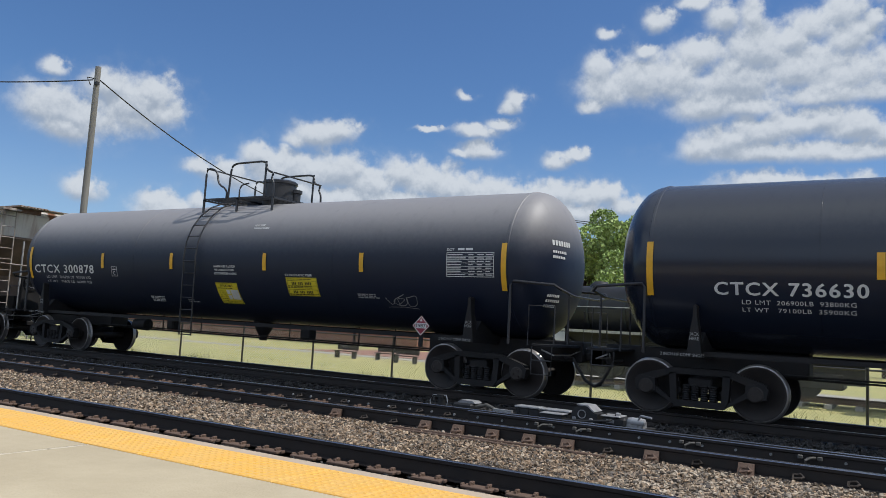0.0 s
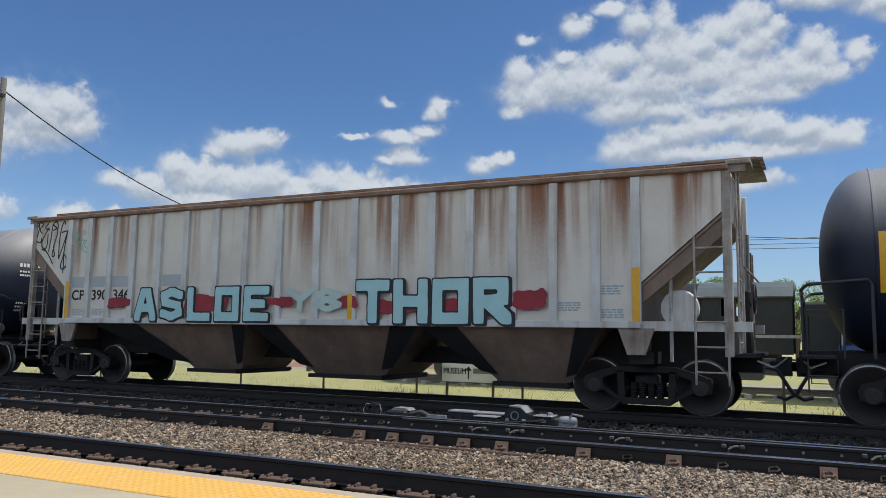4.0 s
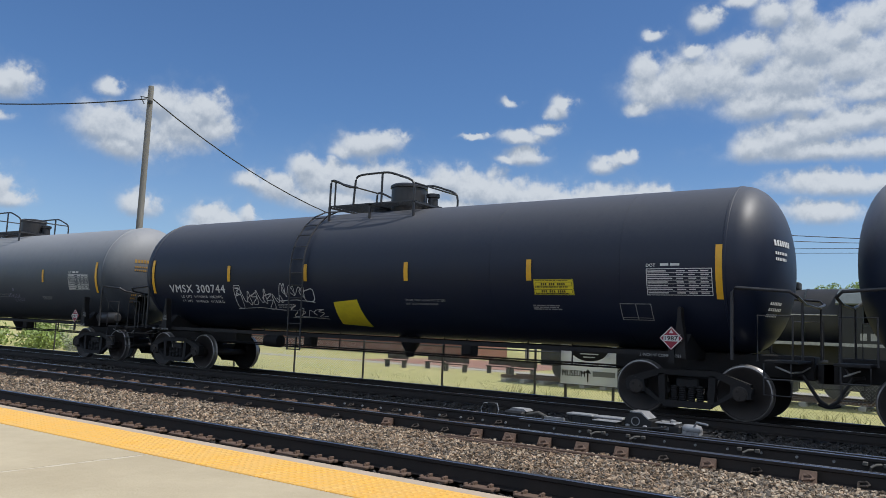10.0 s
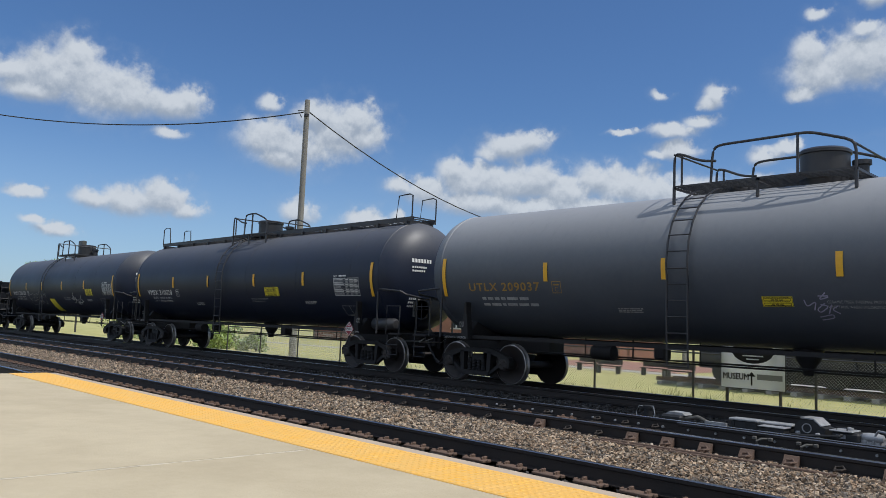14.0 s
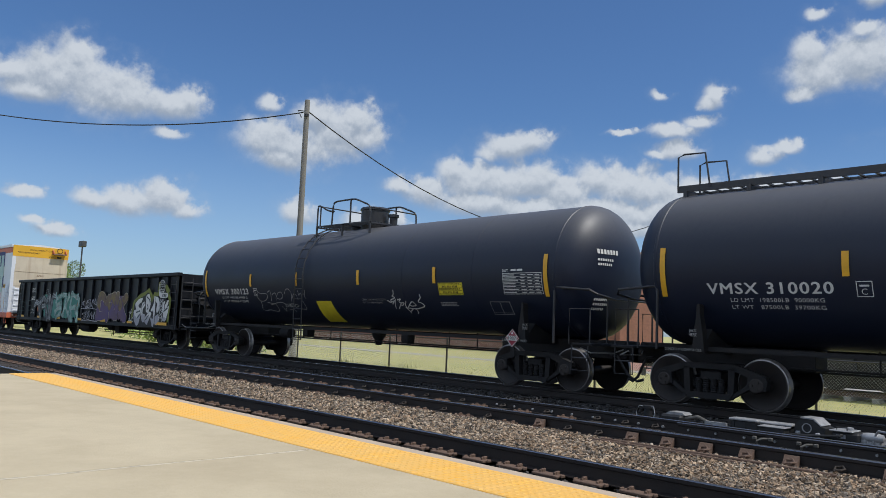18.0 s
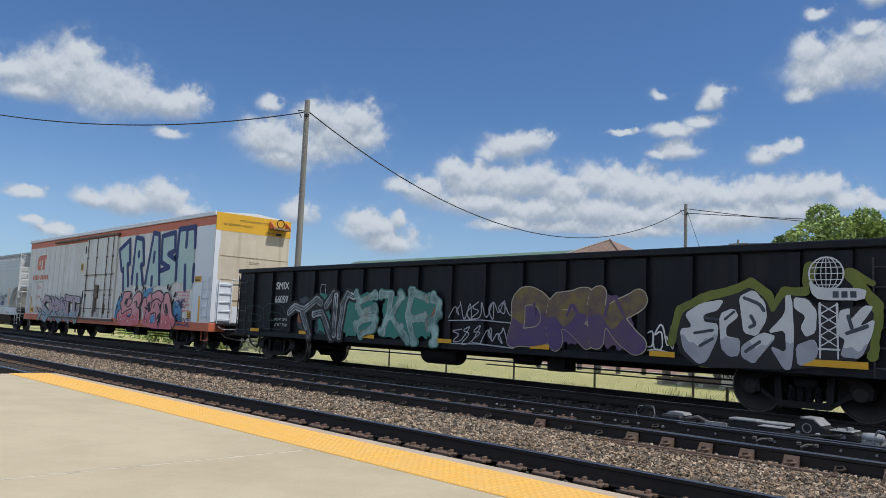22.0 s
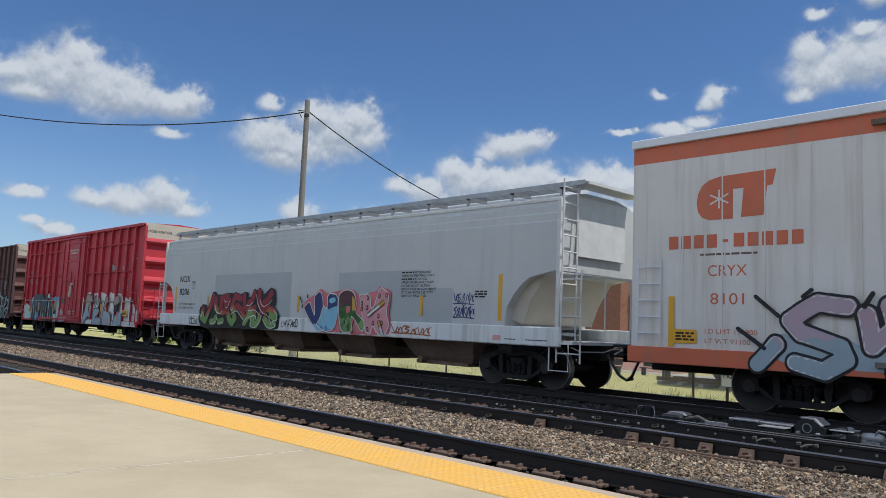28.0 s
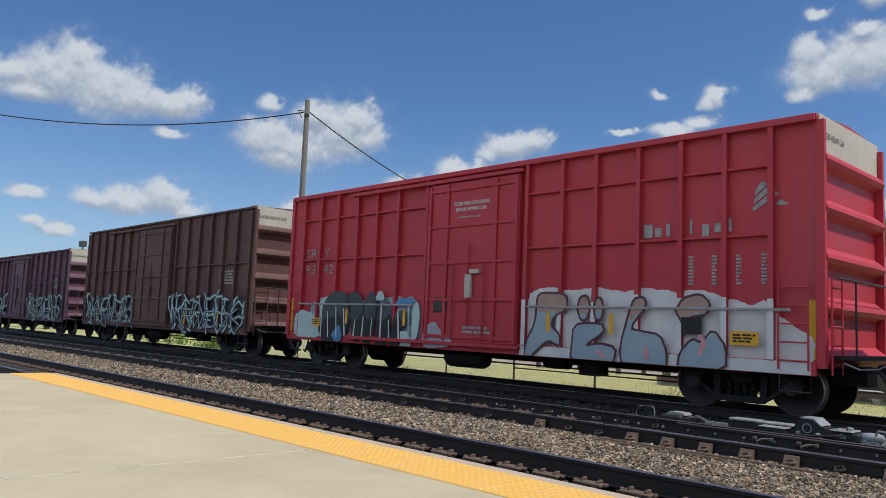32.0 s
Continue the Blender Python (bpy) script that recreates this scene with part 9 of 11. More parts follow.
        part("corner_post", Shape().box(k * 9.5 - 0.05, k * 9.5 + 0.05, -1.53, -1.43, 1.3, 4.1, 0.01), w, car)
        part("handrail", Shape().rod([(k * 9.45, -1.5, 2.5), (k * 10.0, -1.45, 2.45), (k * 10.0, 1.45, 2.45), (k * 9.45, 1.5, 2.5)], 0.02).rod([(k * 10.0, -0.5, 1.06), (k * 10.0, -0.5, 2.45)], 0.02).rod([(k * 10.0, 0.5, 1.06), (k * 10.0, 0.5, 2.45)], 0.02), w, car, "white end railing")
        part("sill_step", Shape().rod([(k * 9.3, -1.5, 1.0), (k * 9.3, -1.5, 0.45), (k * 9.8, -1.5, 0.45), (k * 9.8, -1.5, 1.0)], 0.018), w, car)
        part("roof_end", Shape().box(min(k * 9.45, k * 9.95), max(k * 9.45, k * 9.95), -1.1, 1.1, 4.42, 4.48).box(min(k * 9.5, k * 9.56), max(k * 9.5, k * 9.56), -0.9, 0.9, 2.9, 4.2), w, car, "white end sheet")
        part("reflective_stripe", side.rects([((7.84 if k > 0 else -8.46), (7.96 if k > 0 else -8.34), 1.45, 2.5 if k > 0 else 2.35)], 0.004), MAT["reflector"], car, "amber yellow reflective strip")
    under_frame(car, 9.75, 8.0, 0.95, False)
    ink = MAT["ink"]
    part("lettering", side.text("NCIX", -8.14, 2.52, 0.23, 0.012, 0.8), ink, car, "black reporting mark")
    part("lettering", side.text("8206", -8.12, 2.05, 0.23, 0.012, 0.78), ink, car, "black car number")
    for x0, x1, z0, z1 in ((-5.4, -0.6, 1.36, 2.74), (1.8, 5.1, 1.36, 2.66), (5.104, 6.4, 1.36, 2.2)):
        part("paint_patch", side.rects([(x0, x1, z0, z1)], 0.003), MAT["hopper_patch"], car, "darker grey touched up panel")
    for i, (line, w) in enumerate((("EXTERIOR PAINT", 1.1), ("APPLIED ARI PARAGOULD 12-2015", 1.22), ("LINING", 0.95), ("APPLIED ARI PARAGOULD 12-2015", 1.22), ("CAUTION: DO NOT USE STEAM", 1.08), ("BOILING WATER OR SHARP OBJECTS", 1.30), ("TO CLEAN ENTER CAR WITH", 1.18), ("CLEAN SOFT SOLED SHOES", 0.95))):
        z, x = 2.58 - 0.085 * i, 4.5
        if i in (0, 2):
            stencil(car, side, 4.5, 4.98, z - 0.005, z + 0.055, 1, 72 + i, ink)
            x, w = 5.02, w - 0.52
        part("lettering", side.text(line, x, z, 0.055, 0.01, w), ink, car, "small black notice")
    part("plate_mark", side.rects(side.outline(-7.16, -6.92, 2.28, 2.55, 0.014) + [(-7.11, -6.97, 2.47, 2.50)]), ink, car, "small black plate mark")
    part("lettering", side.text("C", -7.08, 2.33, 0.10), ink, car)
    for i, line in enumerate(("LD LMT 220500 LB 100000 KG", "LT WT 65500 LB 29700 KG")):
        part("lettering", side.text(line, -8.12, 1.68 - 0.14 * i, 0.07, 0.0, 1.25 - 0.1 * i), ink, car, "small load limit lines")
    stencil(car, side, 7.12, 7.5, 1.96, 2.14, 3, 73, ink)
    stencil(car, Side(1.56), 8.1, 8.45, 1.04, 1.075, 1, 74, ink)
    stencil(car, Side(1.56), 8.7, 9.3, 1.04, 1.075, 1, 75, ink)
    for x in (-5.85, -3.2, -0.16, 2.6, 5.3):
        part("reflective_stripe", side.rects([(x - 0.05, x + 0.05, 1.52, 2.02)], 0.016), MAT["reflector"], car, "amber yellow reflective strip")
    s2 = Side(1.562)
    spray_area(car, s2, [(-6.35, 1.57), (-6.14, 1.71), (-5.84, 1.69), (-5.73, 1.54), (-5.54, 1.99), (-5.42, 2.17), (-5.19, 2.14), (-5.10, 2.05), (-4.38, 2.07), (-4.17, 2.11), (-3.47, 2.07), (-3.18, 2.14), (-3.03, 2.12), (-3.03, 1.95), (-2.82, 2.00), (-2.68, 2.19), (-2.44, 2.19), (-2.30, 2.24), (-2.16, 2.16), (-2.11, 2.04), (-1.84, 2.18), (-1.67, 2.28), (-1.41, 2.20), (-1.36, 1.78), (-1.43, 1.69), (-1.21, 1.47), (-1.08, 1.38), (-1.11, 1.01), (-1.42, 0.95), (-5.33, 0.92), (-5.84, 0.86), (-6.25, 0.96), (-6.40, 1.22)], MAT["spray_black"], 0.003, "black ground of the letters", 0.01)
    red_letters = [[[(-6.05, 1.53), (-6.15, 1.26), (-5.85, 1.12), (-5.62, 1.50), (-5.35, 1.98)]], [[(-5.17, 1.90), (-5.18, 1.64), (-4.96, 1.49), (-4.78, 1.62), (-4.82, 1.92), (-4.35, 1.99)], [(-4.54, 1.84), (-4.42, 1.63), (-4.25, 1.84)]], [[(-4.70, 1.46), (-4.35, 1.53), (-4.18, 1.22), (-3.96, 1.09), (-3.80, 1.24), (-3.87, 1.35)], [(-5.43, 1.11), (-5.20, 1.12), (-5.08, 1.27)], [(-4.87, 1.13), (-4.63, 1.17)]]]
    red_letters += [[[(-3.45, 1.93), (-3.86, 1.99), (-4.07, 1.64)], [(-3.97, 1.51), (-3.65, 1.67), (-3.38, 1.53), (-3.21, 1.34)]], [[(-3.26, 2.01), (-3.22, 1.65), (-2.97, 1.50), (-2.58, 1.62)], [(-2.95, 1.77), (-2.73, 1.89), (-2.62, 2.09)], [(-3.15, 1.15), (-2.95, 1.35), (-2.58, 1.45)], [(-2.62, 1.28), (-2.72, 1.09), (-2.44, 1.07), (-2.25, 1.25), (-2.19, 1.43)]], [[(-2.33, 2.12), (-2.29, 1.81), (-2.10, 1.52), (-1.83, 1.62), (-1.50, 1.58), (-1.28, 1.41)], [(-2.04, 1.78), (-1.84, 1.86), (-1.62, 2.09)], [(-1.92, 1.29), (-1.67, 1.11), (-1.34, 1.12)], [(-1.57, 1.40), (-1.32, 1.32)]]]
    piece(car, s2, "", -6.75, -1.1, 0.98, 2.25, ((0.27, MAT["spray_black"]), (0.215, MAT["spray_red"])), 6, strokes=red_letters, warp=0.012, uneven=0.006, label="red and green wild letters with black edges", fades=((MAT["spray_orange"], 0.44), (MAT["spray_green"], 0.34)), base=0.007)
    spray_lines(car, s2, [[(-6.29, 1.41), (-6.22, 1.23), (-6.06, 1.47), (-5.95, 1.31)], [(-5.22, 1.72), (-5.09, 1.45), (-4.84, 1.39), (-4.66, 1.50)], [(-4.55, 1.84), (-4.48, 1.79), (-4.36, 1.82)], [(-4.46, 1.61), (-4.30, 1.63), (-4.18, 1.86)], [(-4.14, 1.63), (-4.08, 1.51), (-3.96, 1.59)], [(-4.07, 1.38), (-3.70, 1.54), (-3.43, 1.35), (-3.26, 1.24)], [(-3.07, 1.70), (-2.87, 1.68), (-2.70, 1.79)], [(-2.95, 1.54), (-2.77, 1.52), (-2.63, 1.57), (-2.39, 1.50), (-2.28, 1.41)]], 0.026, MAT["spray_white"], 0.026, "white highlight")
    spray_lines(car, s2, [[(-2.48, 2.04), (-2.39, 1.76), (-2.11, 1.47), (-1.76, 1.41), (-1.50, 1.11)], [(-2.24, 1.88), (-2.16, 1.72), (-1.98, 1.66), (-1.67, 1.77), (-1.55, 1.89)], [(-1.42, 1.57), (-1.21, 1.41), (-1.19, 1.25), (-1.50, 1.22), (-1.26, 1.09), (-1.38, 1.01), (-1.76, 1.00), (-2.03, 1.26)], [(-3.26, 1.06), (-3.07, 1.28), (-2.58, 1.38), (-2.43, 1.34), (-2.49, 1.23)], [(-2.76, 1.28), (-2.78, 1.09), (-2.67, 0.98), (-2.43, 1.01), (-2.21, 1.19), (-2.13, 1.39)], [(-5.46, 1.04), (-5.10, 1.08), (-5.00, 1.27)], [(-4.92, 1.06), (-4.60, 1.11)]], 0.026, MAT["spray_white"], 0.026, "white highlight")
    piece(car, s2, "CHICAGO", -0.95, -0.1, 1.05, 1.31, ((0.030, ink),), 7, 0.22, True, label="black handwritten word")
    piece(car, s2, "2021", -0.33, 0.09, 1.39, 1.5, ((0.024, ink),), 27, 0.18, True, label="black handwritten year")
    # three block letters on one rose halo: blue, green and pink, each with a white edge
    ro, wh2 = MAT["spray_rose"], MAT["spray_white"]
    spray_area(car, s2, [(0.19, 1.66), (0.29, 1.87), (0.65, 2.03), (0.99, 2.23), (1.35, 2.08), (1.68, 2.13), (1.94, 2.13), (2.20, 2.22), (2.58, 2.17), (2.79, 2.03), (3.29, 2.10), (3.52, 2.12), (3.71, 2.29), (4.15, 2.12), (4.13, 1.85), (4.09, 1.53), (4.23, 1.27), (4.13, 1.00), (3.39, 0.98), (3.04, 0.99), (2.62, 0.97), (1.99, 0.99), (1.33, 0.96), (0.91, 1.05), (0.47, 1.29)], ro, 0.003, "rose sprayed halo", 0.03)
    bent = [(0.22, 1.66), (0.51, 1.85), (0.67, 1.61), (0.82, 1.41), (0.72, 2.00), (1.05, 2.17), (1.22, 1.77), (1.14, 1.41), (1.33, 1.07), (1.19, 1.00), (0.91, 1.00), (0.54, 1.32)]
    tall = [(1.23, 1.72), (1.40, 1.62), (1.40, 2.09), (1.90, 2.04), (1.91, 1.48), (1.79, 1.08), (1.40, 0.99), (1.26, 1.01), (1.05, 1.11), (0.90, 1.18), (1.07, 1.36), (1.16, 1.62)]
    bowl = [(1.95, 1.68), (1.92, 2.05), (2.23, 2.19), (2.58, 2.13), (2.74, 1.88), (2.72, 1.55), (3.16, 1.30), (3.05, 1.00), (2.66, 1.40), (2.51, 1.45), (2.62, 1.01), (2.12, 1.00), (1.98, 1.39)]
    legs = [(2.87, 2.03), (3.31, 2.07), (3.38, 1.65), (3.53, 1.75), (3.71, 2.27), (4.12, 2.06), (4.01, 1.57), (4.16, 1.26), (4.02, 0.99), (3.67, 1.02), (3.49, 1.24), (3.40, 0.98), (3.18, 1.04), (3.12, 1.28), (2.99, 1.55)]
    for i, (outline, tone, low, top) in enumerate(((bent, "spray_navy", "spray_sky", 1.10), (tall, "spray_sky", "spray_blue", 1.14), (bowl, "spray_leaf", "spray_green", 1.35), (legs, "spray_pink", "spray_pink", 1.0))):
        spray_area(car, s2, outline, MAT[tone], 0.008 + 0.004 * (i % 2), "block letter with white edges", 0.003, [(MAT[low], top)] if low != tone else [])
        spray_lines(car, s2, [outline + outline[:1]], 0.030, wh2, 0.024 + 0.0015 * (i % 2), "white edge of a letter", 0.002)
    spray_area(car, s2, [(1.38, 2.08), (1.90, 2.04), (1.90, 1.73), (1.63, 1.68), (1.42, 1.60)], MAT["spray_navy"], 0.018, "navy head of a letter", 0.004)
    spray_area(car, s2, [(1.49, 1.93), (1.76, 1.97), (1.79, 1.85), (1.60, 1.78), (1.48, 1.83)], MAT["spray_sky"], 0.0205, "", 0.01)
    spray_area(car, s2, [(1.95, 1.68), (1.92, 2.05), (2.23, 2.19), (2.58, 2.13), (2.73, 1.88), (2.71, 1.72), (2.53, 1.76), (2.28, 1.78)], MAT["spray_plum"], 0.018, "plum sunset in the letter's bowl", 0.006, [(MAT["spray_purple"], 1.72)])
    spray_area(car, s2, [(2.52, 2.03), (2.70, 1.88), (2.69, 1.62), (2.58, 1.59)], MAT["spray_gold"], 0.0215, "gold streak", 0.004)
    spray_area(car, s2, [(2.29, 1.52), (2.29, 1.74), (2.50, 1.71), (2.46, 1.54)], ro, 0.0228, "", 0.002)
    spray_area(car, s2, [(3.38, 1.65), (3.53, 1.75), (3.48, 1.52), (3.38, 1.40)], ro, 0.0195, "", 0.002)
    rnd = random.Random(4)
    for i in range(26):
        x, z = rnd.uniform(2.00, 2.70), rnd.uniform(1.0, 1.38)
        part("graffiti", s2.patch([(x - 0.03, z - 0.07), (x + 0.02, z - 0.02), (x + rnd.uniform(-0.03, 0.05), z + 0.09)], 0.0192), MAT[("spray_teal", "spray_lime", "spray_black")[i % 3]], car, "painted leaf")
    for x, z in ((2.98, 1.8), (3.21, 1.69), (3.24, 1.96), (3.72, 2.0), (4.01, 2.02), (3.71, 1.48), (3.5, 1.29), (3.27, 1.12), (3.85, 1.3), (2.99, 1.65)):
        part("graffiti", s2.patch(blob(x - 0.05, x + 0.05, z - 0.065, z + 0.065, int(x * 100), 12, 0.08), 0.028), ink, car, "small dark oval")
        part("graffiti", s2.patch(blob(x - 0.025, x + 0.025, z - 0.038, z + 0.038, int(x * 100) + 1, 10, 0.08), 0.030), MAT["spray_pink"], car)
    for stick, end in (([(3.23, 1.52), (3.91, 1.91), (3.96, 1.81), (3.29, 1.44)], [(3.70, 1.80), (3.91, 1.91), (3.96, 1.81), (3.76, 1.70)]), ([(3.68, 1.34), (3.78, 1.36), (3.97, 0.99), (3.84, 0.99)], [(3.68, 1.34), (3.78, 1.36), (3.85, 1.20), (3.75, 1.18)])):
        part("graffiti", s2.patch(stick, 0.032), wh2, car, "white stick with a tan end")
        part("graffiti", s2.patch(end, 0.034), MAT["spray_gold"], car)
        part("graffiti", s2.ribbon(stick + stick[:1], 0.018, 0.036), ink, car)
    for x, z in ((0.08, 1.84), (0.37, 2.0), (0.01, 1.94), (0.11, 1.7)):
        part("graffiti", s2.patch(blob(x - 0.035, x + 0.035, z - 0.06, z + 0.06, int(z * 50), 10), 0.006), ink, car, "small dark sprayed drop")
    scribble(car, s2, 4.25, 5.7, 1.04, 1.26, 6, 31, MAT["spray_orange"], 0.03, "faded orange tag")
    part("sticker", s2.rects([(7.75, 7.98, 1.02, 1.13)], 0.004), MAT["spray_pink"], car, "pink sticker on the sill")
    scribble(car, side, 6.42, 7.1, 1.80, 2.15, 5, 11, MAT["spray_navy"], 0.024, "dark blue tag")
    scribble(car, side, 6.42, 7.12, 1.48, 1.80, 6, 13, MAT["spray_navy"], 0.024, "dark blue tag")
    scribble(car, s2, -7.1, -6.35, 1.0, 1.28, 4, 12, ink, 0.02, "black tag")


def build_gondola():
    car = new_car("gondola", -143.08, "black steel gondola covered in graffiti", "gondola car")
    g, side = MAT["gondola"], Side(1.46)
    half, z0, z1 = 9.95, 0.80, 2.78
    for k in (-1, 1):
        part("side_wall", Shape().box(-half, half, min(k * 1.40, k * 1.46), max(k * 1.40, k * 1.46), z0, z1), g, car, "black steel side")
        part("top_chord", Shape().box(-half - 0.03, half + 0.03, min(k * 1.38, k * 1.56), max(k * 1.38, k * 1.56), z1 - 0.02, z1 + 0.12, 0.02), g, car)
        part("bottom_chord", Shape().box(-half, half, min(k * 1.40, k * 1.53), max(k * 1.40, k * 1.53), z0 - 0.06, z0 + 0.10, 0.01), g, car)
        part("end_wall", Shape().box(min(k * half, k * (half - 0.08)), max(k * half, k * (half - 0.08)), -1.46, 1.46, z0, z1 + 0.08), g, car)
        for i in range(3):
            z = 1.15 + 0.62 * i
            part("end_rib", Shape().box(min(k * half, k * (half + 0.12)), max(k * half, k * (half + 0.12)), -1.35, 1.35, z, z + 0.14, 0.03), g, car)
        part("end_ladder", ladder(k * (half + 0.15), -1.22, 0.7, 2.7, 0.42, "y", 6, 0.018), MAT["dark_metal"], car)
        part("side_ladder", ladder(k * (half - 0.35), -1.53, 0.75, 2.6, 0.45, "x", 6, 0.018), MAT["dark_metal"], car)
        part("end_platform", Shape().box(min(k * half, k * (half + 0.5)), max(k * half, k * (half + 0.5)), -1.3, 1.3, 0.75, 0.82), MAT["under"], car)
    part("brake_wheel", Shape().lathe([(0.25, 0.0), (0.28, 0.02), (0.30, 0.0), (0.28, -0.02), (0.25, 0.0)], "x", (half + 0.35, -0.55, 1.95), 26, False).rod([(half + 0.35, -0.82, 1.95), (half + 0.35, -0.28, 1.95)], 0.016).rod([(half + 0.35, -0.55, 1.68), (half + 0.35, -0.55, 2.22)], 0.016), MAT["dark_metal"], car, "hand brake wheel", shade=40)
    part("brake_box", Shape().box(half + 0.1, half + 0.32, -0.75, -0.35, 1.7, 2.2, 0.03), MAT["dark_metal"], car)
    for x in (-9.0, -7.9, -6.76, -5.6, -4.5, -3.32, -2.2, -1.1, 0.1, 1.2, 2.3, 3.46, 4.4, 5.35, 6.3, 7.15, 8.2, 9.0):
        part("rib", Shape().prism_x([(-1.46, z0 + 0.08), (-1.56, z0 + 0.12), (-1.56, z1 - 0.06), (-1.46, z1 - 0.02)], x - 0.09, x + 0.09), g, car)
    part("floor", Shape().box(-half, half, -1.4, 1.4, z0, z0 + 0.08), MAT["rust"], car)
    under_frame(car, half + 0.2, 8.14, 0.85)
    part("lettering", side.text("SMIX", -7.72, 2.22, 0.22, 0.01, 0.72), MAT["white"], car, "white reporting mark")
    part("lettering", side.text("660597", -7.75, 1.80, 0.22, 0.01, 0.86), MAT["white"], car, "white car number")
    for i, line in enumerate(("LD LMT 209200", "LT WT 76800")):
        part("lettering", side.text(line, -7.72, 1.24 - 0.16 * i, 0.085, 0.0, 0.8 - 0.04 * i), MAT["white"], car, "small load limit lines")
    s = Side(1.475)
    part("plate_mark", s.rects(s.outline(-5.3, -5.05, 2.06, 2.34, 0.014)), MAT["white"], car)
    gr, wh = MAT["spray_grey"], MAT["spray_white"]
    q = Side(1.565)
    tl, or_ = MAT["spray_teal"], MAT["spray_orange"]
    throw_up(car, q, "DO", -9.3, -7.0, 0.92, 1.78, 0.13, 0.022, MAT["spray_teal_dim"], 1, 0.2, 0.5, "faint dark green outline letters")
    field_patch(car, s, -6.5, -4.3, 0.86, 2.0, MAT["spray_slate"], 2, 0.16, 0.003, "dark sprayed backing")
    for x0, x1, z0, z1, i in ((-6.3, -5.9, 1.2, 1.6, 1), (-4.5, -4.0, 0.9, 1.5, 2), (-4.2, -3.5, 1.2, 1.95, 3), (-3.2, -2.5, 1.0, 1.7, 4), (-2.3, -1.7, 1.2, 2.0, 5), (-1.6, -0.9, 1.0, 1.6, 6), (-0.7, -0.1, 1.3, 1.8, 7)):
        field_patch(car, q, x0, x1, z0, z1, or_, 100 + i, 0.08, 0.003, "rust orange sprayed spot")
    for x0, x1, i in ((-5.4, -4.6, 1), (-4.1, -2.6, 2), (-2.4, -0.3, 3)):
        field_patch(car, q, x0, x1, 0.86, 2.1, tl, 110 + i, 0.14, 0.0045, "green sprayed backing")
    hooked = [[(-6.78, 1.51), (-6.45, 1.72), (-5.95, 1.58), (-5.32, 1.90), (-5.08, 1.80)], [(-6.05, 1.52), (-5.66, 0.84)]]
    slanted = [[(-5.42, 1.47), (-5.03, 1.54), (-4.55, 0.86)], [(-4.83, 1.74), (-4.54, 2.06), (-4.38, 1.55)]]
    doubled = [[(-4.09, 1.74), (-3.87, 2.05), (-3.63, 1.99)], [(-4.05, 1.74), (-4.15, 0.86)], [(-4.40, 1.99), (-4.40, 0.93)]]
    piece(car, q, "", -6.9, -3.6, 0.86, 2.15, ((0.34, MAT["spray_black"]), (0.20, MAT["worn_white"]), (0.10, MAT["spray_slate"]), (0.035, MAT["worn_white"])), 11, strokes=[hooked, slanted, doubled], warp=0.02, square=0.3, uneven=0.016, label="worn white letters with black shading", base=0.007)
    snake = [[(-2.65, 2.03), (-3.27, 1.86), (-3.49, 2.05)], [(-3.39, 1.75), (-3.26, 1.55), (-2.64, 1.68)], [(-3.44, 1.21), (-3.19, 1.36), (-2.63, 1.45), (-2.68, 1.14), (-3.21, 0.96)]]
    kick = [[(-2.39, 2.05), (-2.00, 2.05), (-2.07, 1.54), (-2.31, 1.08)], [(-1.60, 1.99), (-1.93, 1.49), (-1.63, 1.16), (-1.27, 0.88)]]
    flag = [[(-1.19, 2.09), (-1.33, 1.50), (-1.06, 0.86)], [(-1.19, 2.09), (-0.60, 1.94)], [(-1.23, 1.42), (-0.69, 1.49)]]
    hook = [[(-0.43, 1.96), (-0.22, 1.84), (-0.26, 1.53), (-0.40, 1.37)], [(-0.54, 1.26), (-0.28, 1.21), (-0.32, 0.88)]]
    piece(car, q, "", -3.6, -0.1, 0.84, 2.15, ((0.25, tl), (0.19, MAT["worn_white"]), (0.14, MAT["worn_mint"])), 12, strokes=[snake, kick, flag, hook], warp=0.01, serif=0.08, uneven=0.012, label="pale mint wild letters with white and green edges", base=0.007)
    scribble(car, Side(1.565), 0.15, 2.25, 1.40, 1.95, 6, 23, gr, 0.026, "thin pale tag")
    scribble(car, Side(1.565), 0.25, 2.2, 0.86, 1.36, 6, 24, gr, 0.026, "thin pale tag")
    for x0, x1, i in ((2.2, 3.2, 1), (3.25, 4.25, 2), (4.3, 5.3, 3)):
        field_patch(car, q, x0, x1, 0.9, 2.1, MAT["spray_purple"], 120 + i, 0.14, 0.003, "purple sprayed backing")
    piece(car, q, "DRK", 2.15, 5.35, 0.86, 2.18, ((0.42, MAT["spray_tan"]), (0.38, MAT["spray_olive"])), 15, 0.14, True, 0.6, warp=0.05, label="faded olive and purple letters with a pale edge", base=0.007, fades=((MAT["spray_purple"], 0.52),))
    spray_lines(car, q, [[(2.75, 1.62), (2.75, 1.85)], [(3.62, 1.60), (3.75, 1.85), (3.9, 1.62)], [(4.55, 1.6), (4.62, 1.9)], [(4.8, 1.95), (5.0, 1.6)]], 0.07, MAT["spray_purple"], 0.020, "purple sprayed strokes", 0.02)
    scribble(car, s, 5.35, 5.95, 0.95, 1.55, 3, 17, wh, 0.03)
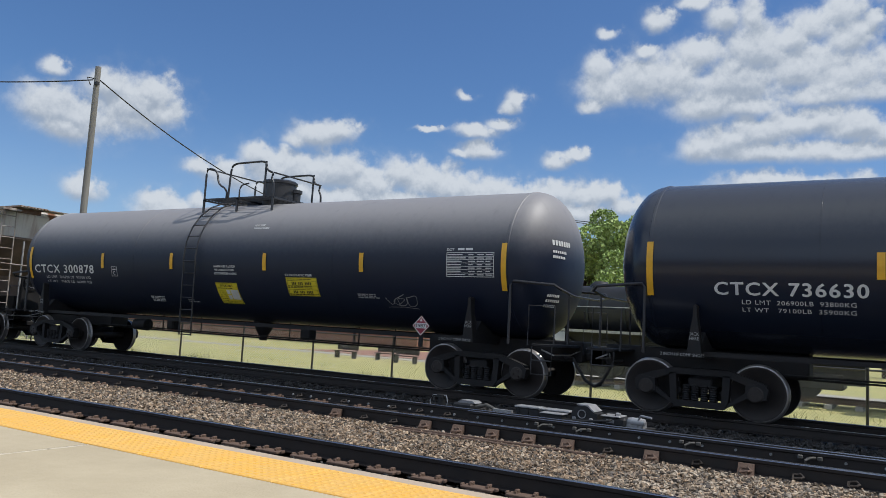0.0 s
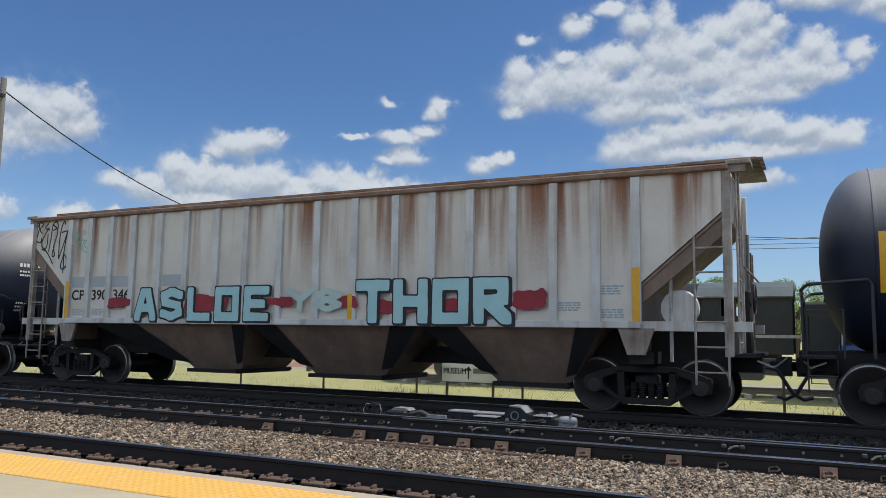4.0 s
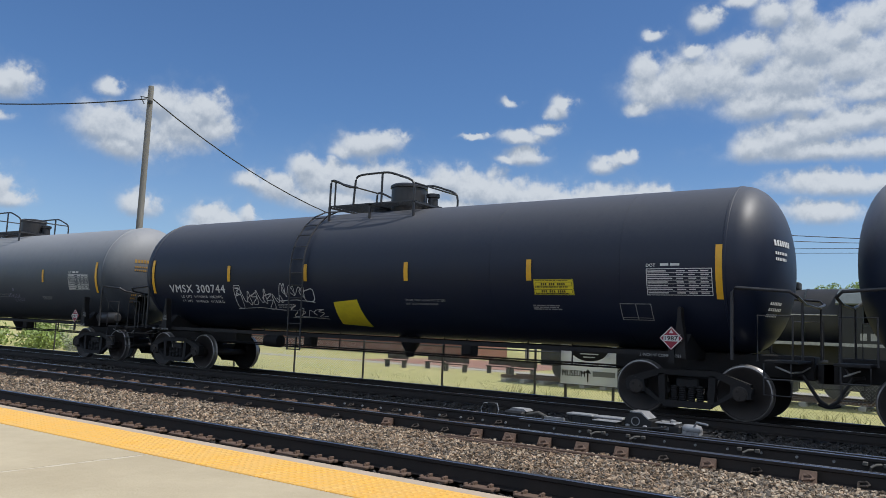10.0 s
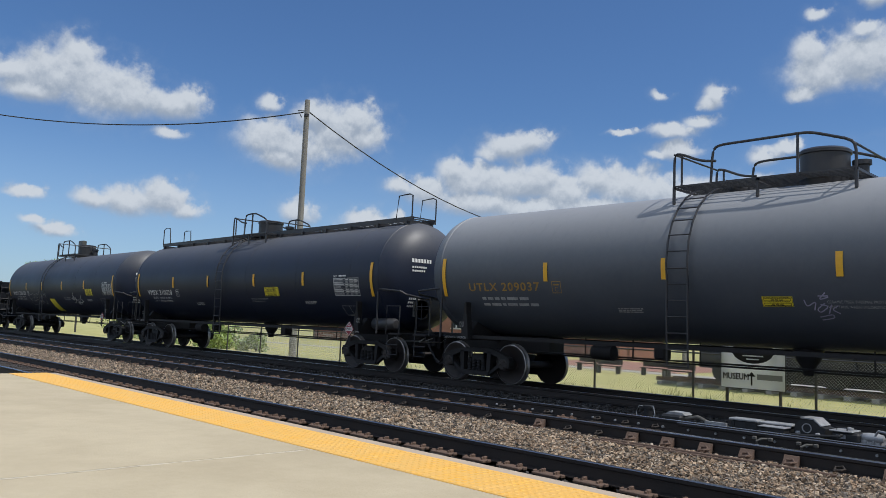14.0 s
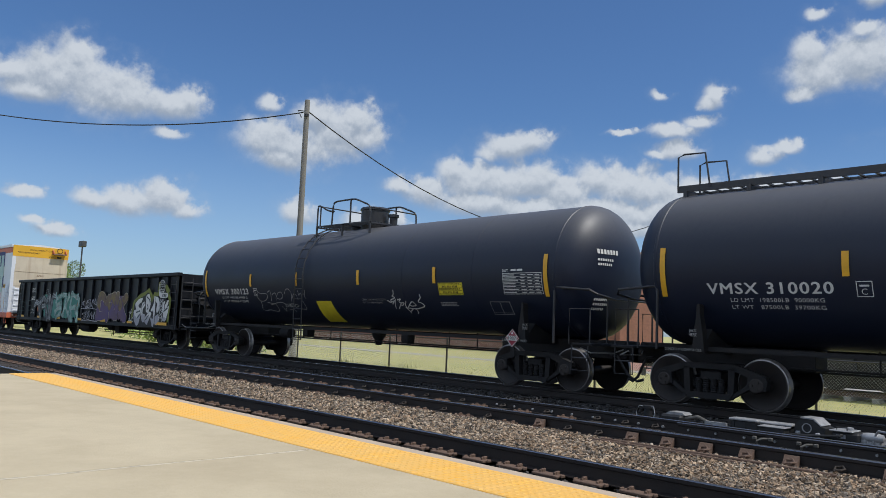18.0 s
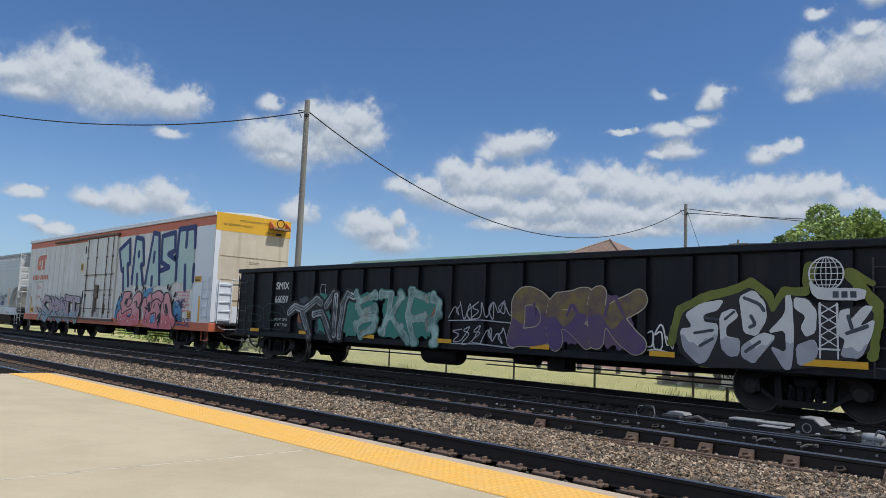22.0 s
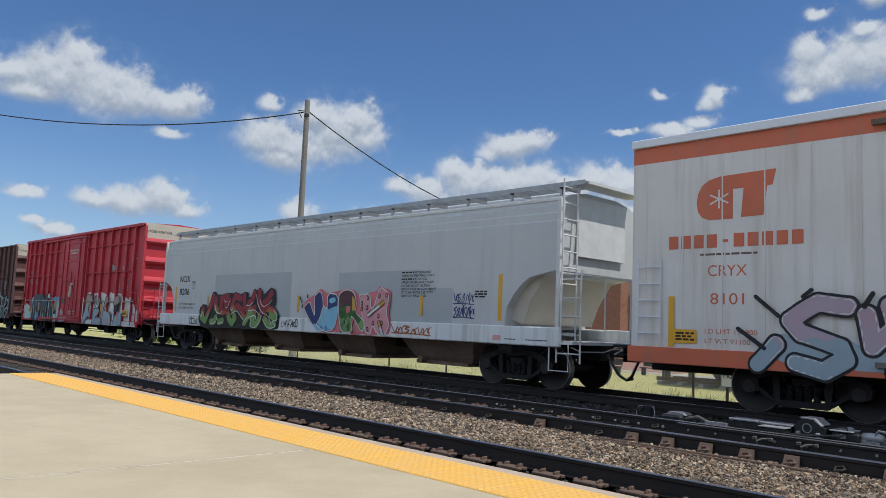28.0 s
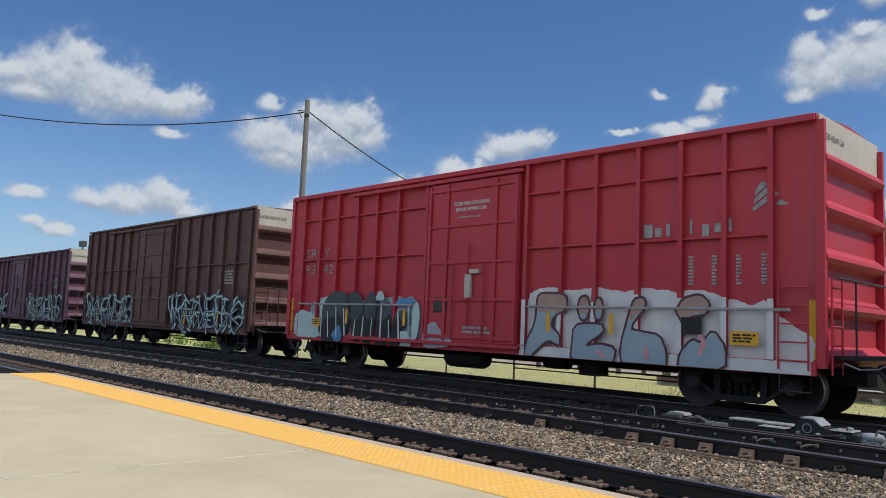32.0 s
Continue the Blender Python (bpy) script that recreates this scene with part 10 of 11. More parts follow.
    lime = [[(5.99, 1.17), (6.14, 1.76), (6.61, 1.96), (7.18, 2.11), (7.48, 2.24), (7.75, 2.02), (7.86, 1.76), (8.05, 2.07), (8.37, 2.07)], [(8.41, 2.22), (8.46, 2.45)], [(9.02, 2.36), (9.43, 1.87), (9.36, 1.09)]]
    spray_lines(car, q, lime, 0.17, MAT["spray_lime"], 0.003, "lime green sprayed halo", 0.03)
    spray_lines(car, q, [[(9.08, 2.38), (9.2, 2.3), (9.38, 2.2)], [(6.6, 0.80), (6.95, 0.80)], [(7.5, 0.84), (7.62, 1.0)]], 0.12, MAT["spray_lime"], 0.0045, "", 0.03)
    spray_area(car, q, [(6.08, 1.20), (6.19, 1.72), (6.66, 1.91), (7.18, 2.03), (7.48, 2.15), (7.72, 1.95), (7.84, 1.69), (8.05, 2.02), (8.39, 2.00), (8.59, 1.81), (8.86, 1.82), (9.40, 1.87), (9.30, 1.03), (8.14, 0.79), (6.51, 0.74), (6.18, 0.96)], MAT["spray_black"], 0.007, "black ground of the letters", 0.01)
    silver = []
    silver.append([(6.25, 1.68), (6.56, 1.87), (7.01, 1.95), (6.89, 1.75), (6.62, 1.68), (6.62, 1.54), (6.90, 1.52), (6.88, 1.25), (6.69, 0.85), (6.52, 0.78), (6.22, 1.04), (6.16, 1.41), (6.41, 1.44)])
    silver.append([(6.91, 1.69), (7.18, 1.80), (7.27, 1.65), (7.04, 1.47), (7.04, 1.30), (7.29, 1.27), (7.27, 0.98), (7.09, 0.95), (6.94, 1.10)])
    silver.append([(7.26, 1.99), (7.53, 2.12), (7.73, 1.89), (7.75, 1.61), (7.58, 1.32), (7.35, 1.37), (7.31, 1.66)])
    silver.append([(7.30, 1.15), (7.68, 1.40), (7.91, 1.33), (7.64, 1.00), (7.53, 0.85), (7.31, 0.96)])
    silver.append([(7.75, 1.38), (8.05, 1.71), (8.05, 2.02), (8.16, 2.02), (8.20, 1.30), (8.15, 0.80), (8.03, 0.79), (7.79, 1.18), (8.07, 1.07), (8.05, 1.44)])
    silver.append([(8.19, 1.99), (8.41, 1.96), (8.56, 1.76), (8.54, 1.41), (8.37, 1.33), (8.29, 1.49), (8.38, 1.68), (8.19, 1.80)])
    silver.append([(8.21, 1.20), (8.50, 1.32), (8.57, 1.18), (8.54, 1.00), (8.25, 0.85)])
    silver.append([(8.88, 1.77), (9.06, 1.82), (9.01, 1.58), (9.25, 1.86), (9.40, 1.85), (9.17, 1.52), (9.40, 1.65), (9.37, 1.44), (9.20, 1.03), (8.89, 1.05), (8.97, 1.32), (8.87, 1.37)])
    for outline in silver:
        spray_area(car, q, outline, wh, 0.011, "silver white bubble letter", 0.006, [(gr, 1.25)])
    spray_lines(car, q, [[(6.64, 1.62), (6.88, 1.59)], [(7.48, 1.66), (7.56, 1.52), (7.46, 1.47)], [(7.18, 1.73), (7.02, 1.60)], [(6.45, 1.34), (6.79, 1.40)], [(6.56, 1.12), (6.79, 1.25)], [(7.39, 1.06), (7.63, 1.23)], [(7.36, 1.97), (7.63, 1.87), (7.70, 1.76)], [(9.00, 1.42), (9.29, 1.54)], [(9.02, 1.69), (9.07, 1.51)]], 0.055, MAT["spray_slate"], 0.016, "dark inner line")
    # a globe on a lattice mast with a ribbon across it
    cx, cz, r = 8.70, 2.36, 0.265
    def meridian(rx):
        return [(cx + rx * math.cos(a * 0.3142), cz + r * math.sin(a * 0.3142)) for a in range(21)]
    globe = merge(q.ribbon(meridian(r), 0.024, 0.018), q.ribbon(meridian(r * 0.66), 0.013, 0.0185), q.ribbon(meridian(r * 0.3), 0.013, 0.019), q.ribbon([(cx, cz - r), (cx, cz + r)], 0.013, 0.0195),
                  *[q.ribbon([(cx - r * math.cos(a), cz + r * math.sin(a)), (cx + r * math.cos(a), cz + r * math.sin(a))], 0.013, 0.020) for a in (-0.75, -0.38, 0.0, 0.38, 0.75)])
    part("graffiti", globe, wh, car, "white sprayed globe")
    spray_area(car, q, [(8.43, 2.26), (8.59, 2.13), (9.30, 2.12), (9.26, 1.93), (8.59, 1.94), (8.47, 2.05)], wh, 0.022, "white sprayed ribbon", 0.004)
    part("graffiti", q.rects([(8.80 + 0.13 * i, 8.89 + 0.13 * i, 1.975, 2.075) for i in range(3)], 0.027), MAT["spray_slate"], car, "dark block marks on the ribbon")
    part("graffiti", q.rects([(8.60, 8.87, 1.02, 1.90)], 0.0145), MAT["spray_black"], car)
    spray_lines(car, q, [[(8.60, 1.02), (8.60, 1.88)], [(8.87, 1.02), (8.86, 1.88)], [(8.58, 1.16), (8.89, 1.16)]], 0.034, wh, 0.017, "white sprayed mast")
    spray_lines(car, q, [[(8.60, 1.20 + 0.17 * i), (8.87, 1.37 + 0.17 * i)] for i in range(4)] + [[(8.87, 1.20 + 0.17 * i), (8.60, 1.37 + 0.17 * i)] for i in range(4)], 0.022, wh, 0.019, "white sprayed lattice")
    s3 = Side(1.572)
    for x in (-8.68, -5.9, -2.88, 0.01, 2.92, 5.8):
        part("reflective_stripe", s3.rects([(x - 0.26, x + 0.26, 0.88, 0.98)]), MAT["reflector"], car, "amber yellow reflective strip")
    part("reflective_stripe", s3.rects([(8.3, 9.3, 0.88, 0.99)]), MAT["reflector"], car, "long amber reflective strip")


def build_reefer():
    car = new_car("refrigerator_car", -165.4, "white refrigerator car with an orange band and graffiti", "refrigerator car")
    side = Side(1.52)
    half = 10.5
    wht, org = MAT["reefer_white"], MAT["reefer_orange"]
    part("body", Shape().box(-half, half, -1.52, 1.52, 1.05, 4.90), wht, car, "white panelled body")
    part("roof", Shape().prism_x([(-1.56, 4.90), (1.56, 4.90), (1.50, 5.0), (0.0, 5.12), (-1.50, 5.0)], -half - 0.02, half + 0.02), MAT["reefer_new"], car, "pale metal roof")
    part("roof_lip", Shape().box(-half - 0.02, half + 0.02, -1.60, -1.53, 4.87, 5.03, 0.012), MAT["reefer_new"], car)
    part("band", side.rects([(-half, half, 4.56, 4.87)], 0.004), org, car, "orange stripe under the roof")
    part("sill", Shape().box(-half - 0.05, half + 0.05, -1.58, 1.58, 0.76, 1.06, 0.01), org, car, "orange red side sill")
    for i in range(27):
        x = -10.2 + 0.76 * i
        if not -1.9 < x < 1.9:
            part("panel_seam", Shape().prism_x([(-1.52, 1.08), (-1.53, 1.1), (-1.53, 4.5), (-1.52, 4.52)], x - 0.012, x + 0.012), wht, car)
    part("repaint", side.rects([(9.1, half, 1.06, 4.55)], 0.0145), MAT["reefer_new"], car, "newer bluish white panel")
    part("repaint_band", side.rects([(9.1, half, 4.55, 4.88)], 0.0145), MAT["reefer_orange"], car)
    # end seen from ahead
    x = half
    part("end_panel", Shape().box(x, x + 0.03, -1.50, 1.50, 1.1, 4.36), MAT["reefer_end"], car, "cream painted end with brown stains")
    part("end_band", Shape().box(x, x + 0.035, -1.53, 1.53, 4.36, 5.0), MAT["reefer_yellow"], car, "yellow end band")
    edge = [(-1.54, 1.1), (-1.30, 1.1), (-1.34, 1.7), (-1.28, 2.5), (-1.36, 2.62), (-1.38, 3.4), (-1.33, 4.0), (-1.37, 4.36), (-1.54, 4.36)]
    part("end_edge", Shape().add([(x + 0.036, y, z) for y, z in edge], [tuple(range(len(edge)))]), MAT["reefer_new"], car, "white repainted corner")
    for y0, y1, z0, z1 in ((-1.30, -0.78, 1.1, 2.52), (-0.72, -0.05, 1.1, 1.68)):
        part("end_repaint", Shape().box(x + 0.03, x + 0.037, y0, y1, z0, z1), MAT["reefer_new"], car, "white repainted patch")
    for z, h in ((3.46, 0.012), (2.62, 0.012), (1.86, 0.05)):
        part("end_seam", Shape().box(x + 0.03, x + 0.042, -1.30, 1.48, z, z + h), MAT["seam_brown"], car, "brown rusted seam")
    for text, y, z, w, h in (("EXCESS HEIGHT CAR", -0.62, 4.74, 1.25, 0.085), ("NO RUNNING BOARD", -1.26, 4.56, 1.15, 0.085), ("CRYX", 0.45, 4.40, 0.36, 0.10)):
        pts, faces = letters(text, h / 0.70)
        u0, u1 = min(p[0] for p in pts), max(p[0] for p in pts)
        part("lettering", Shape().add([(x + 0.039, y + (u - u0) * w / (u1 - u0), z + v) for u, v in pts], faces), MAT["ink"], car, "black capitals on the yellow band")
    part("lettering_bar", Shape().box(x + 0.036, x + 0.039, 0.88, 1.14, 4.40, 4.49), MAT["ink"], car)
    for y, z, w, n in ((-0.15, 3.22, 0.42, 2), (-0.22, 2.82, 0.72, 3), (-0.25, 2.36, 0.75, 4)):
        part("end_stencil", merge(*[Shape().box(x + 0.03, x + 0.034, y + a, y + b, z + c, z + d) for a, b, c, d in bars(w, 0.055 * n, n, int(z * 10))]), MAT["seam_brown"], car, "faint brown stencilled lines")
    b = part("brake_platform", Shape().box(x, x + 0.36, 0.60, 1.34, 4.60, 4.64), MAT["rust"], car, "rusty brake platform high on the end")
    for i in range(4):
        part("grating_bar", Shape().box(x + 0.03 + 0.085 * i, x + 0.07 + 0.085 * i, 0.62, 1.32, 4.64, 4.67), MAT["rust"], b)
    for y in (0.62, 1.31):
        part("bracket", Shape().prism([(x, 4.92), (x + 0.05, 4.92), (x + 0.36, 4.70), (x + 0.36, 4.64), (x, 4.64)][::-1], y - 0.02, y + 0.02), MAT["reefer_orange"], b, "orange side bracket")
    part("brake_wheel", Shape().lathe([(0.13, 0.0), (0.15, 0.02), (0.17, 0.0), (0.15, -0.02), (0.13, 0.0)], "x", (x + 0.20, 0.98, 4.84), 22, False), MAT["under"], b, "dark hand brake wheel", shade=40)
    part("ladder_sheet", Shape().box(x + 0.04, x + 0.06, -1.36, -0.80, 1.12, 2.46, 0.004), MAT["reefer_new"], car, "white sheet behind the ladder")
    part("end_beam", Shape().box(x, x + 0.42, -0.95, 0.55, 0.62, 1.0, 0.02).box(x + 0.1, x + 0.6, 0.55, 1.2, 0.72, 0.9, 0.02), MAT["under"], car, "black end beam over the coupler")
    part("step_stirrup", Shape().rod([(x - 0.5, -1.55, 0.78), (x - 0.5, -1.55, 0.45), (x - 0.05, -1.55, 0.45), (x - 0.05, -1.55, 0.78)], 0.018), MAT["reefer_orange"], car, "orange step stirrup")
    part("angle_cock", Shape().rod([(x + 0.1, -1.1, 0.72), (x + 0.2, -1.0, 0.58), (x + 0.3, -0.6, 0.50), (x + 0.7, 0.1, 0.48)], 0.02), MAT["white_dim"], car, "pale bent brake pipe")
    for k in (-1, 1):
        part("side_ladder", ladder(k * 10.1, -1.58, 1.15, 2.7, 0.48, "x", 5, 0.016), MAT["reefer_new"], car, "white side ladder")
        part("end_ladder", ladder(k * (half + 0.1), -1.05, 1.05, 2.6, 0.5, "y", 5, 0.02), MAT["reefer_new"], car, "white end ladder")
        part("end_grab", Shape().rod([(k * (half + 0.12), -0.8, 2.62), (k * (half + 0.12), 0.9, 2.62)], 0.016), MAT["reefer_new"], car)
        part("end_platform", Shape().box(min(k * half, k * (half + 0.55)), max(k * half, k * (half + 0.55)), -1.3, 1.3, 1.0, 1.06), MAT["under"], car)
        part("reflective_stripe", side.rects([(k * 9.65 - 0.06, k * 9.65 + 0.06, 1.08, 2.0)], 0.018), MAT["reflector"], car, "amber yellow reflective strip")
    under_frame(car, half + 0.3, 7.5, 0.85)
    # plug door
    d = part("door", Shape().box(-1.80, 1.80, -1.60, -1.522, 1.0, 4.62, 0.015), wht, car, "white sliding plug door")
    for x in (-1.45, -0.35, 0.85, 1.5):
        hw = Shape().rod([(x, -1.64, 1.05), (x, -1.64, 4.6)], 0.02)
        for z in (1.25, 2.0, 2.9, 3.7):
            hw.box(x - 0.05, x + 0.05, -1.66, -1.60, z, z + 0.08)
        part("lock_bar", hw, MAT["grime"], d, "grimy vertical locking bar")
    for z in (1.42, 2.25, 2.95):
        part("cross_bar", Shape().box(-1.75, 1.75, -1.63, -1.60, z, z + 0.03), MAT["grime"], d, "grimy cross bar")
    part("door_gear", Shape().box(-0.30, 0.10, -1.68, -1.60, 1.9, 2.5, 0.02).box(-0.16, -0.06, -1.70, -1.62, 1.3, 1.95), MAT["grime"], d, "door locking gear")
    for x, z0, z1 in ((-1.45, 1.08, 1.55), (-0.35, 1.1, 2.4), (0.85, 1.08, 2.1), (1.5, 1.08, 1.5)):
        field_patch(car, side, x - 0.16, x + 0.16, z0, z1, MAT["grime"], int(x * 10) + 60, 0.25, 0.0815, "brown grease stain round a bar")
    for i in range(9):
        x = -0.5 + 0.1 * i
        part("door_stain", side.patch([(x, 1.08), (x + 0.05, 1.08), (x + 0.03, 1.3 + 0.09 * ((i * 5) % 7)), (x + 0.01, 1.3 + 0.09 * ((i * 5) % 7))], 0.0825), MAT["grime"], d, "dark run of grime")
    for z in (4.66, 0.92):
        part("door_rail", Shape().box(-6.2, 2.0, -1.66, -1.56, z, z + 0.08), MAT["grime"], car, "grimy door rail")
    for z in (4.0, 1.9):
        part("hinge", Shape().box(-2.05, -1.95, -1.56, -1.52, z, z + 0.33), MAT["ink"], car)
    # company marks as plain shapes
    em = lambda pts: [(-9.17 + (u - 1223) * 0.01124, 4.18 - (v - 299) * 0.0081) for u, v in pts]
    lg = part("emblem", side.patch(em([(1223, 360), (1225, 338), (1232, 320), (1244, 309), (1262, 303), (1352, 299), (1346, 333), (1284, 334)]), 0.006), org, car, "orange rounded emblem")
    part("emblem_foot", side.patch(em([(1223, 360), (1284, 334), (1284, 399), (1245, 399), (1232, 392), (1225, 378)]), 0.006), org, lg)
    part("emblem_stem", side.patch(em([(1301, 333.5), (1338, 333), (1332, 396), (1297, 397)]), 0.0065), org, lg)
    flake = merge(*[side.ribbon([(-8.74 - 0.2 * math.cos(a), 3.74 - 0.17 * math.sin(a)), (-8.74 + 0.2 * math.cos(a), 3.74 + 0.17 * math.sin(a))], 0.028, 0.010 + 0.0005 * i) for i, a in enumerate((0.52, 1.57, 2.62))])
    part("snowflake", flake, wht, lg, "white snowflake")
    part("company_bars", side.rects([(-9.72 + 0.25 * i, -9.72 + 0.25 * i + 0.19, 2.87, 3.11) for i in range(10) if i != 4] + [(-8.70, -8.57, 2.96, 3.01)], 0.006), org, car, "orange company lettering as bars")
    stencil(car, side, -9.1, -7.8, 2.72, 2.78, 1, 101, MAT["grime"])
    part("lettering", side.text("CRYX", -8.95, 2.36, 0.2, 0.0, 0.72), org, car, "orange reporting mark")
    part("lettering", side.text("8101", -8.9, 1.86, 0.2, 0.0, 0.62), org, car, "orange car number")
    for i, line in enumerate(("LD LMT 194900", "LT WT 91100")):
        part("lettering", side.text(line, -9.0, 1.34 - 0.17 * i, 0.085, 0.0, 0.95 - 0.12 * i), org, car, "small load limit lines")
    for x0, x1, z0, z1 in ((-9.6, -9.15, 1.15, 1.4), (-2.55, -2.25, 3.2, 3.55), (9.2, 9.7, 2.5, 2.72), (8.75, 9.05, 1.2, 1.45)):
        p = part("label", side.rects([(x0, x1, z0, z1)], 0.019), MAT["reflector"], car, "yellow warning label")
        part("label_print", side.rects([(x0 + 0.04 + a, x0 + 0.04 + b, z0 + 0.04 + c, z0 + 0.04 + e) for a, b, c, e in bars(x1 - x0 - 0.08, z1 - z0 - 0.08, 3, int(x0 * 10))], 0.022), MAT["ink"], p)
    stencil(car, side, 6.9, 8.3, 2.62, 2.72, 1, 103, org)
    stencil(car, side, 7.8, 8.9, 1.4, 2.2, 7, 104, MAT["spray_pink"])
    # graffiti
    sv, bk = MAT["spray_violet"], MAT["spray_black"]
    s2 = Side(1.535)
    field_patch(car, Side(1.585), -7.8, -2.15, 0.78, 1.35, MAT["spray_steel"], 21, 0.12, 0.003, "blue grey sprayed backing")
    spikes = [[[(-6.59, 1.84), (-7.02, 1.90), (-7.46, 1.60), (-7.30, 1.39), (-6.69, 1.21), (-6.61, 1.03), (-6.95, 0.81), (-7.41, 0.91)]], [[(-7.72, 1.19), (-8.02, 0.88)]], [[(-6.33, 1.72), (-6.22, 1.23), (-5.93, 1.53), (-6.01, 1.85), (-5.65, 1.35), (-5.91, 0.83)]], [[(-5.13, 1.65), (-5.51, 1.79), (-5.71, 1.35), (-5.13, 1.40)]], [[(-5.71, 1.35), (-5.48, 1.03), (-4.95, 0.86)]], [[(-4.24, 1.72), (-4.86, 1.74), (-4.89, 1.49), (-4.30, 1.50), (-4.91, 1.15), (-4.86, 0.80)]], [[(-4.52, 1.09), (-4.13, 1.28), (-3.94, 1.82), (-3.53, 0.83)]]]
    spikes += [[[(-4.61, 0.88), (-4.63, 1.80), (-3.77, 0.91), (-3.75, 1.90)]], [[(-4.18, 1.93), (-2.22, 1.80)]], [[(-2.99, 1.76), (-2.68, 0.82)]], [[(-2.23, 1.38), (-2.49, 0.86)]]]
    ticks = [[(-8.04, 1.99), (-7.66, 1.67)], [(-8.35, 1.44), (-7.90, 1.13)], [(-7.27, 1.99), (-7.13, 2.10)], [(-6.35, 1.84), (-6.23, 2.04)], [(-5.53, 1.95), (-5.58, 2.09)], [(-4.78, 1.95), (-4.83, 2.12)], [(-4.11, 1.86), (-4.02, 2.04)], [(-4.52, 1.81), (-4.39, 1.68)]]
    piece(car, Side(1.585), "", -8.2, -1.9, 0.80, 2.1, ((0.36, bk), (0.27, sv)), 21, strokes=spikes, warp=0.015, label="violet grey spiky letters with black edges", fades=((MAT["spray_steel"], 0.34),), base=0.006, shine=(MAT["spray_white"], 0.022, 0.02))
    spray_lines(car, Side(1.6), ticks, 0.07, bk, 0.008, "black sprayed spike")
    # huge letters: pale bodies, broad navy edges
    navy, mint = MAT["spray_navy"], MAT["spray_pale"]
    spray_area(car, s2, [(2.06, 3.96), (3.01, 4.34), (3.16, 3.40), (2.93, 3.31), (3.16, 2.41), (2.72, 2.27), (2.54, 3.12), (2.37, 3.12)], mint, 0.004, "huge pale green letter")
    spray_lines(car, s2, [[(2.52, 3.09), (2.37, 3.10), (1.99, 3.99), (3.02, 4.38), (3.19, 3.38), (2.95, 3.33), (3.18, 2.45)], [(2.54, 3.17), (2.70, 2.26)]], 0.20, navy, 0.008, "broad navy edge of a letter", 0.012)
    spray_area(car, s2, [(3.60, 2.44), (3.70, 4.46), (4.33, 4.36), (4.58, 3.32), (4.33, 3.26), (4.70, 2.42)], mint, 0.004, "huge pale green letter")
    spray_lines(car, s2, [[(3.53, 2.54), (3.66, 4.45), (4.37, 4.34), (4.60, 3.31), (4.33, 3.28), (4.66, 2.49)], [(4.06, 3.81), (4.07, 3.65)], [(4.03, 2.87), (4.06, 2.46)]], 0.20, navy, 0.008, "broad navy edge of a letter", 0.012)
    spray_area(car, s2, [(4.93, 2.42), (5.40, 4.52), (5.87, 4.45), (6.21, 2.37)], mint, 0.004, "huge pale green letter")
    spray_lines(car, s2, [[(4.89, 2.55), (5.37, 4.54), (5.87, 4.46), (6.21, 2.50)], [(5.57, 3.73), (5.54, 3.39)], [(5.48, 2.74), (5.49, 2.46)]], 0.20, navy, 0.008, "broad navy edge of a letter", 0.012)
    spray_area(car, s2, [(6.20, 4.35), (7.33, 4.44), (7.39, 3.79), (6.84, 3.63), (7.45, 3.41), (7.61, 2.46), (6.29, 2.37), (6.23, 2.99), (6.96, 3.11), (6.27, 3.35)], mint, 0.004, "huge pale green letter")
    spray_lines(car, s2, [[(7.39, 3.78), (7.33, 4.45), (6.20, 4.36), (6.27, 3.33), (6.99, 3.11), (6.23, 2.99)], [(7.41, 3.74), (6.84, 3.63), (7.45, 3.41)]], 0.20, navy, 0.008, "broad navy edge of a letter", 0.012)
    spray_area(car, s2, [(7.61, 4.55), (8.97, 4.50), (9.08, 2.29), (8.45, 2.25), (8.36, 2.47), (7.64, 2.54)], mint, 0.004, "huge pale green letter")
    spray_lines(car, s2, [[(7.46, 3.49), (7.64, 3.49)], [(7.64, 2.63), (7.61, 3.49), (7.67, 4.55), (8.37, 4.54), (8.96, 4.55), (9.02, 3.81)], [(8.32, 4.50), (8.32, 3.85)], [(8.34, 3.12), (8.43, 2.27)], [(9.04, 3.13), (9.05, 2.57)]], 0.20, navy, 0.008, "broad navy edge of a letter", 0.012)
    # pink rounded letters on a blue mist below
    for outline in ([(2.06, 1.49), (2.25, 1.92), (2.66, 2.09), (2.95, 2.06), (2.76, 1.50), (2.59, 0.94), (2.01, 0.92)], [(7.58, 1.82), (7.99, 1.77), (8.32, 1.50), (8.32, 1.00), (7.88, 0.78), (7.73, 1.14)], [(4.74, 2.19), (5.05, 2.31), (5.67, 2.33), (5.60, 2.12), (4.93, 1.86)]):
        spray_area(car, s2, outline, MAT["spray_blue"], 0.013, "blue sprayed mist", 0.05)
    for x, z, k in ((2.35, 1.85, 0.1), (2.62, 1.98, -0.05), (2.2, 1.45, 0.08), (4.0, 2.22, 0.06), (4.15, 2.28, -0.03), (4.75, 2.25, 0.05), (5.0, 2.22, -0.04), (7.0, 2.3, 0.04), (7.15, 2.22, 0.1), (7.62, 2.0, 0.12), (7.5, 1.72, 0.1), (7.85, 1.2, 0.14), (7.9, 0.98, 0.14)):
        spray_lines(car, s2, [[(x, z), (x + k, z + 0.12)]], 0.10, bk, 0.017, "black sprayed drop")
    low = Side(1.585)
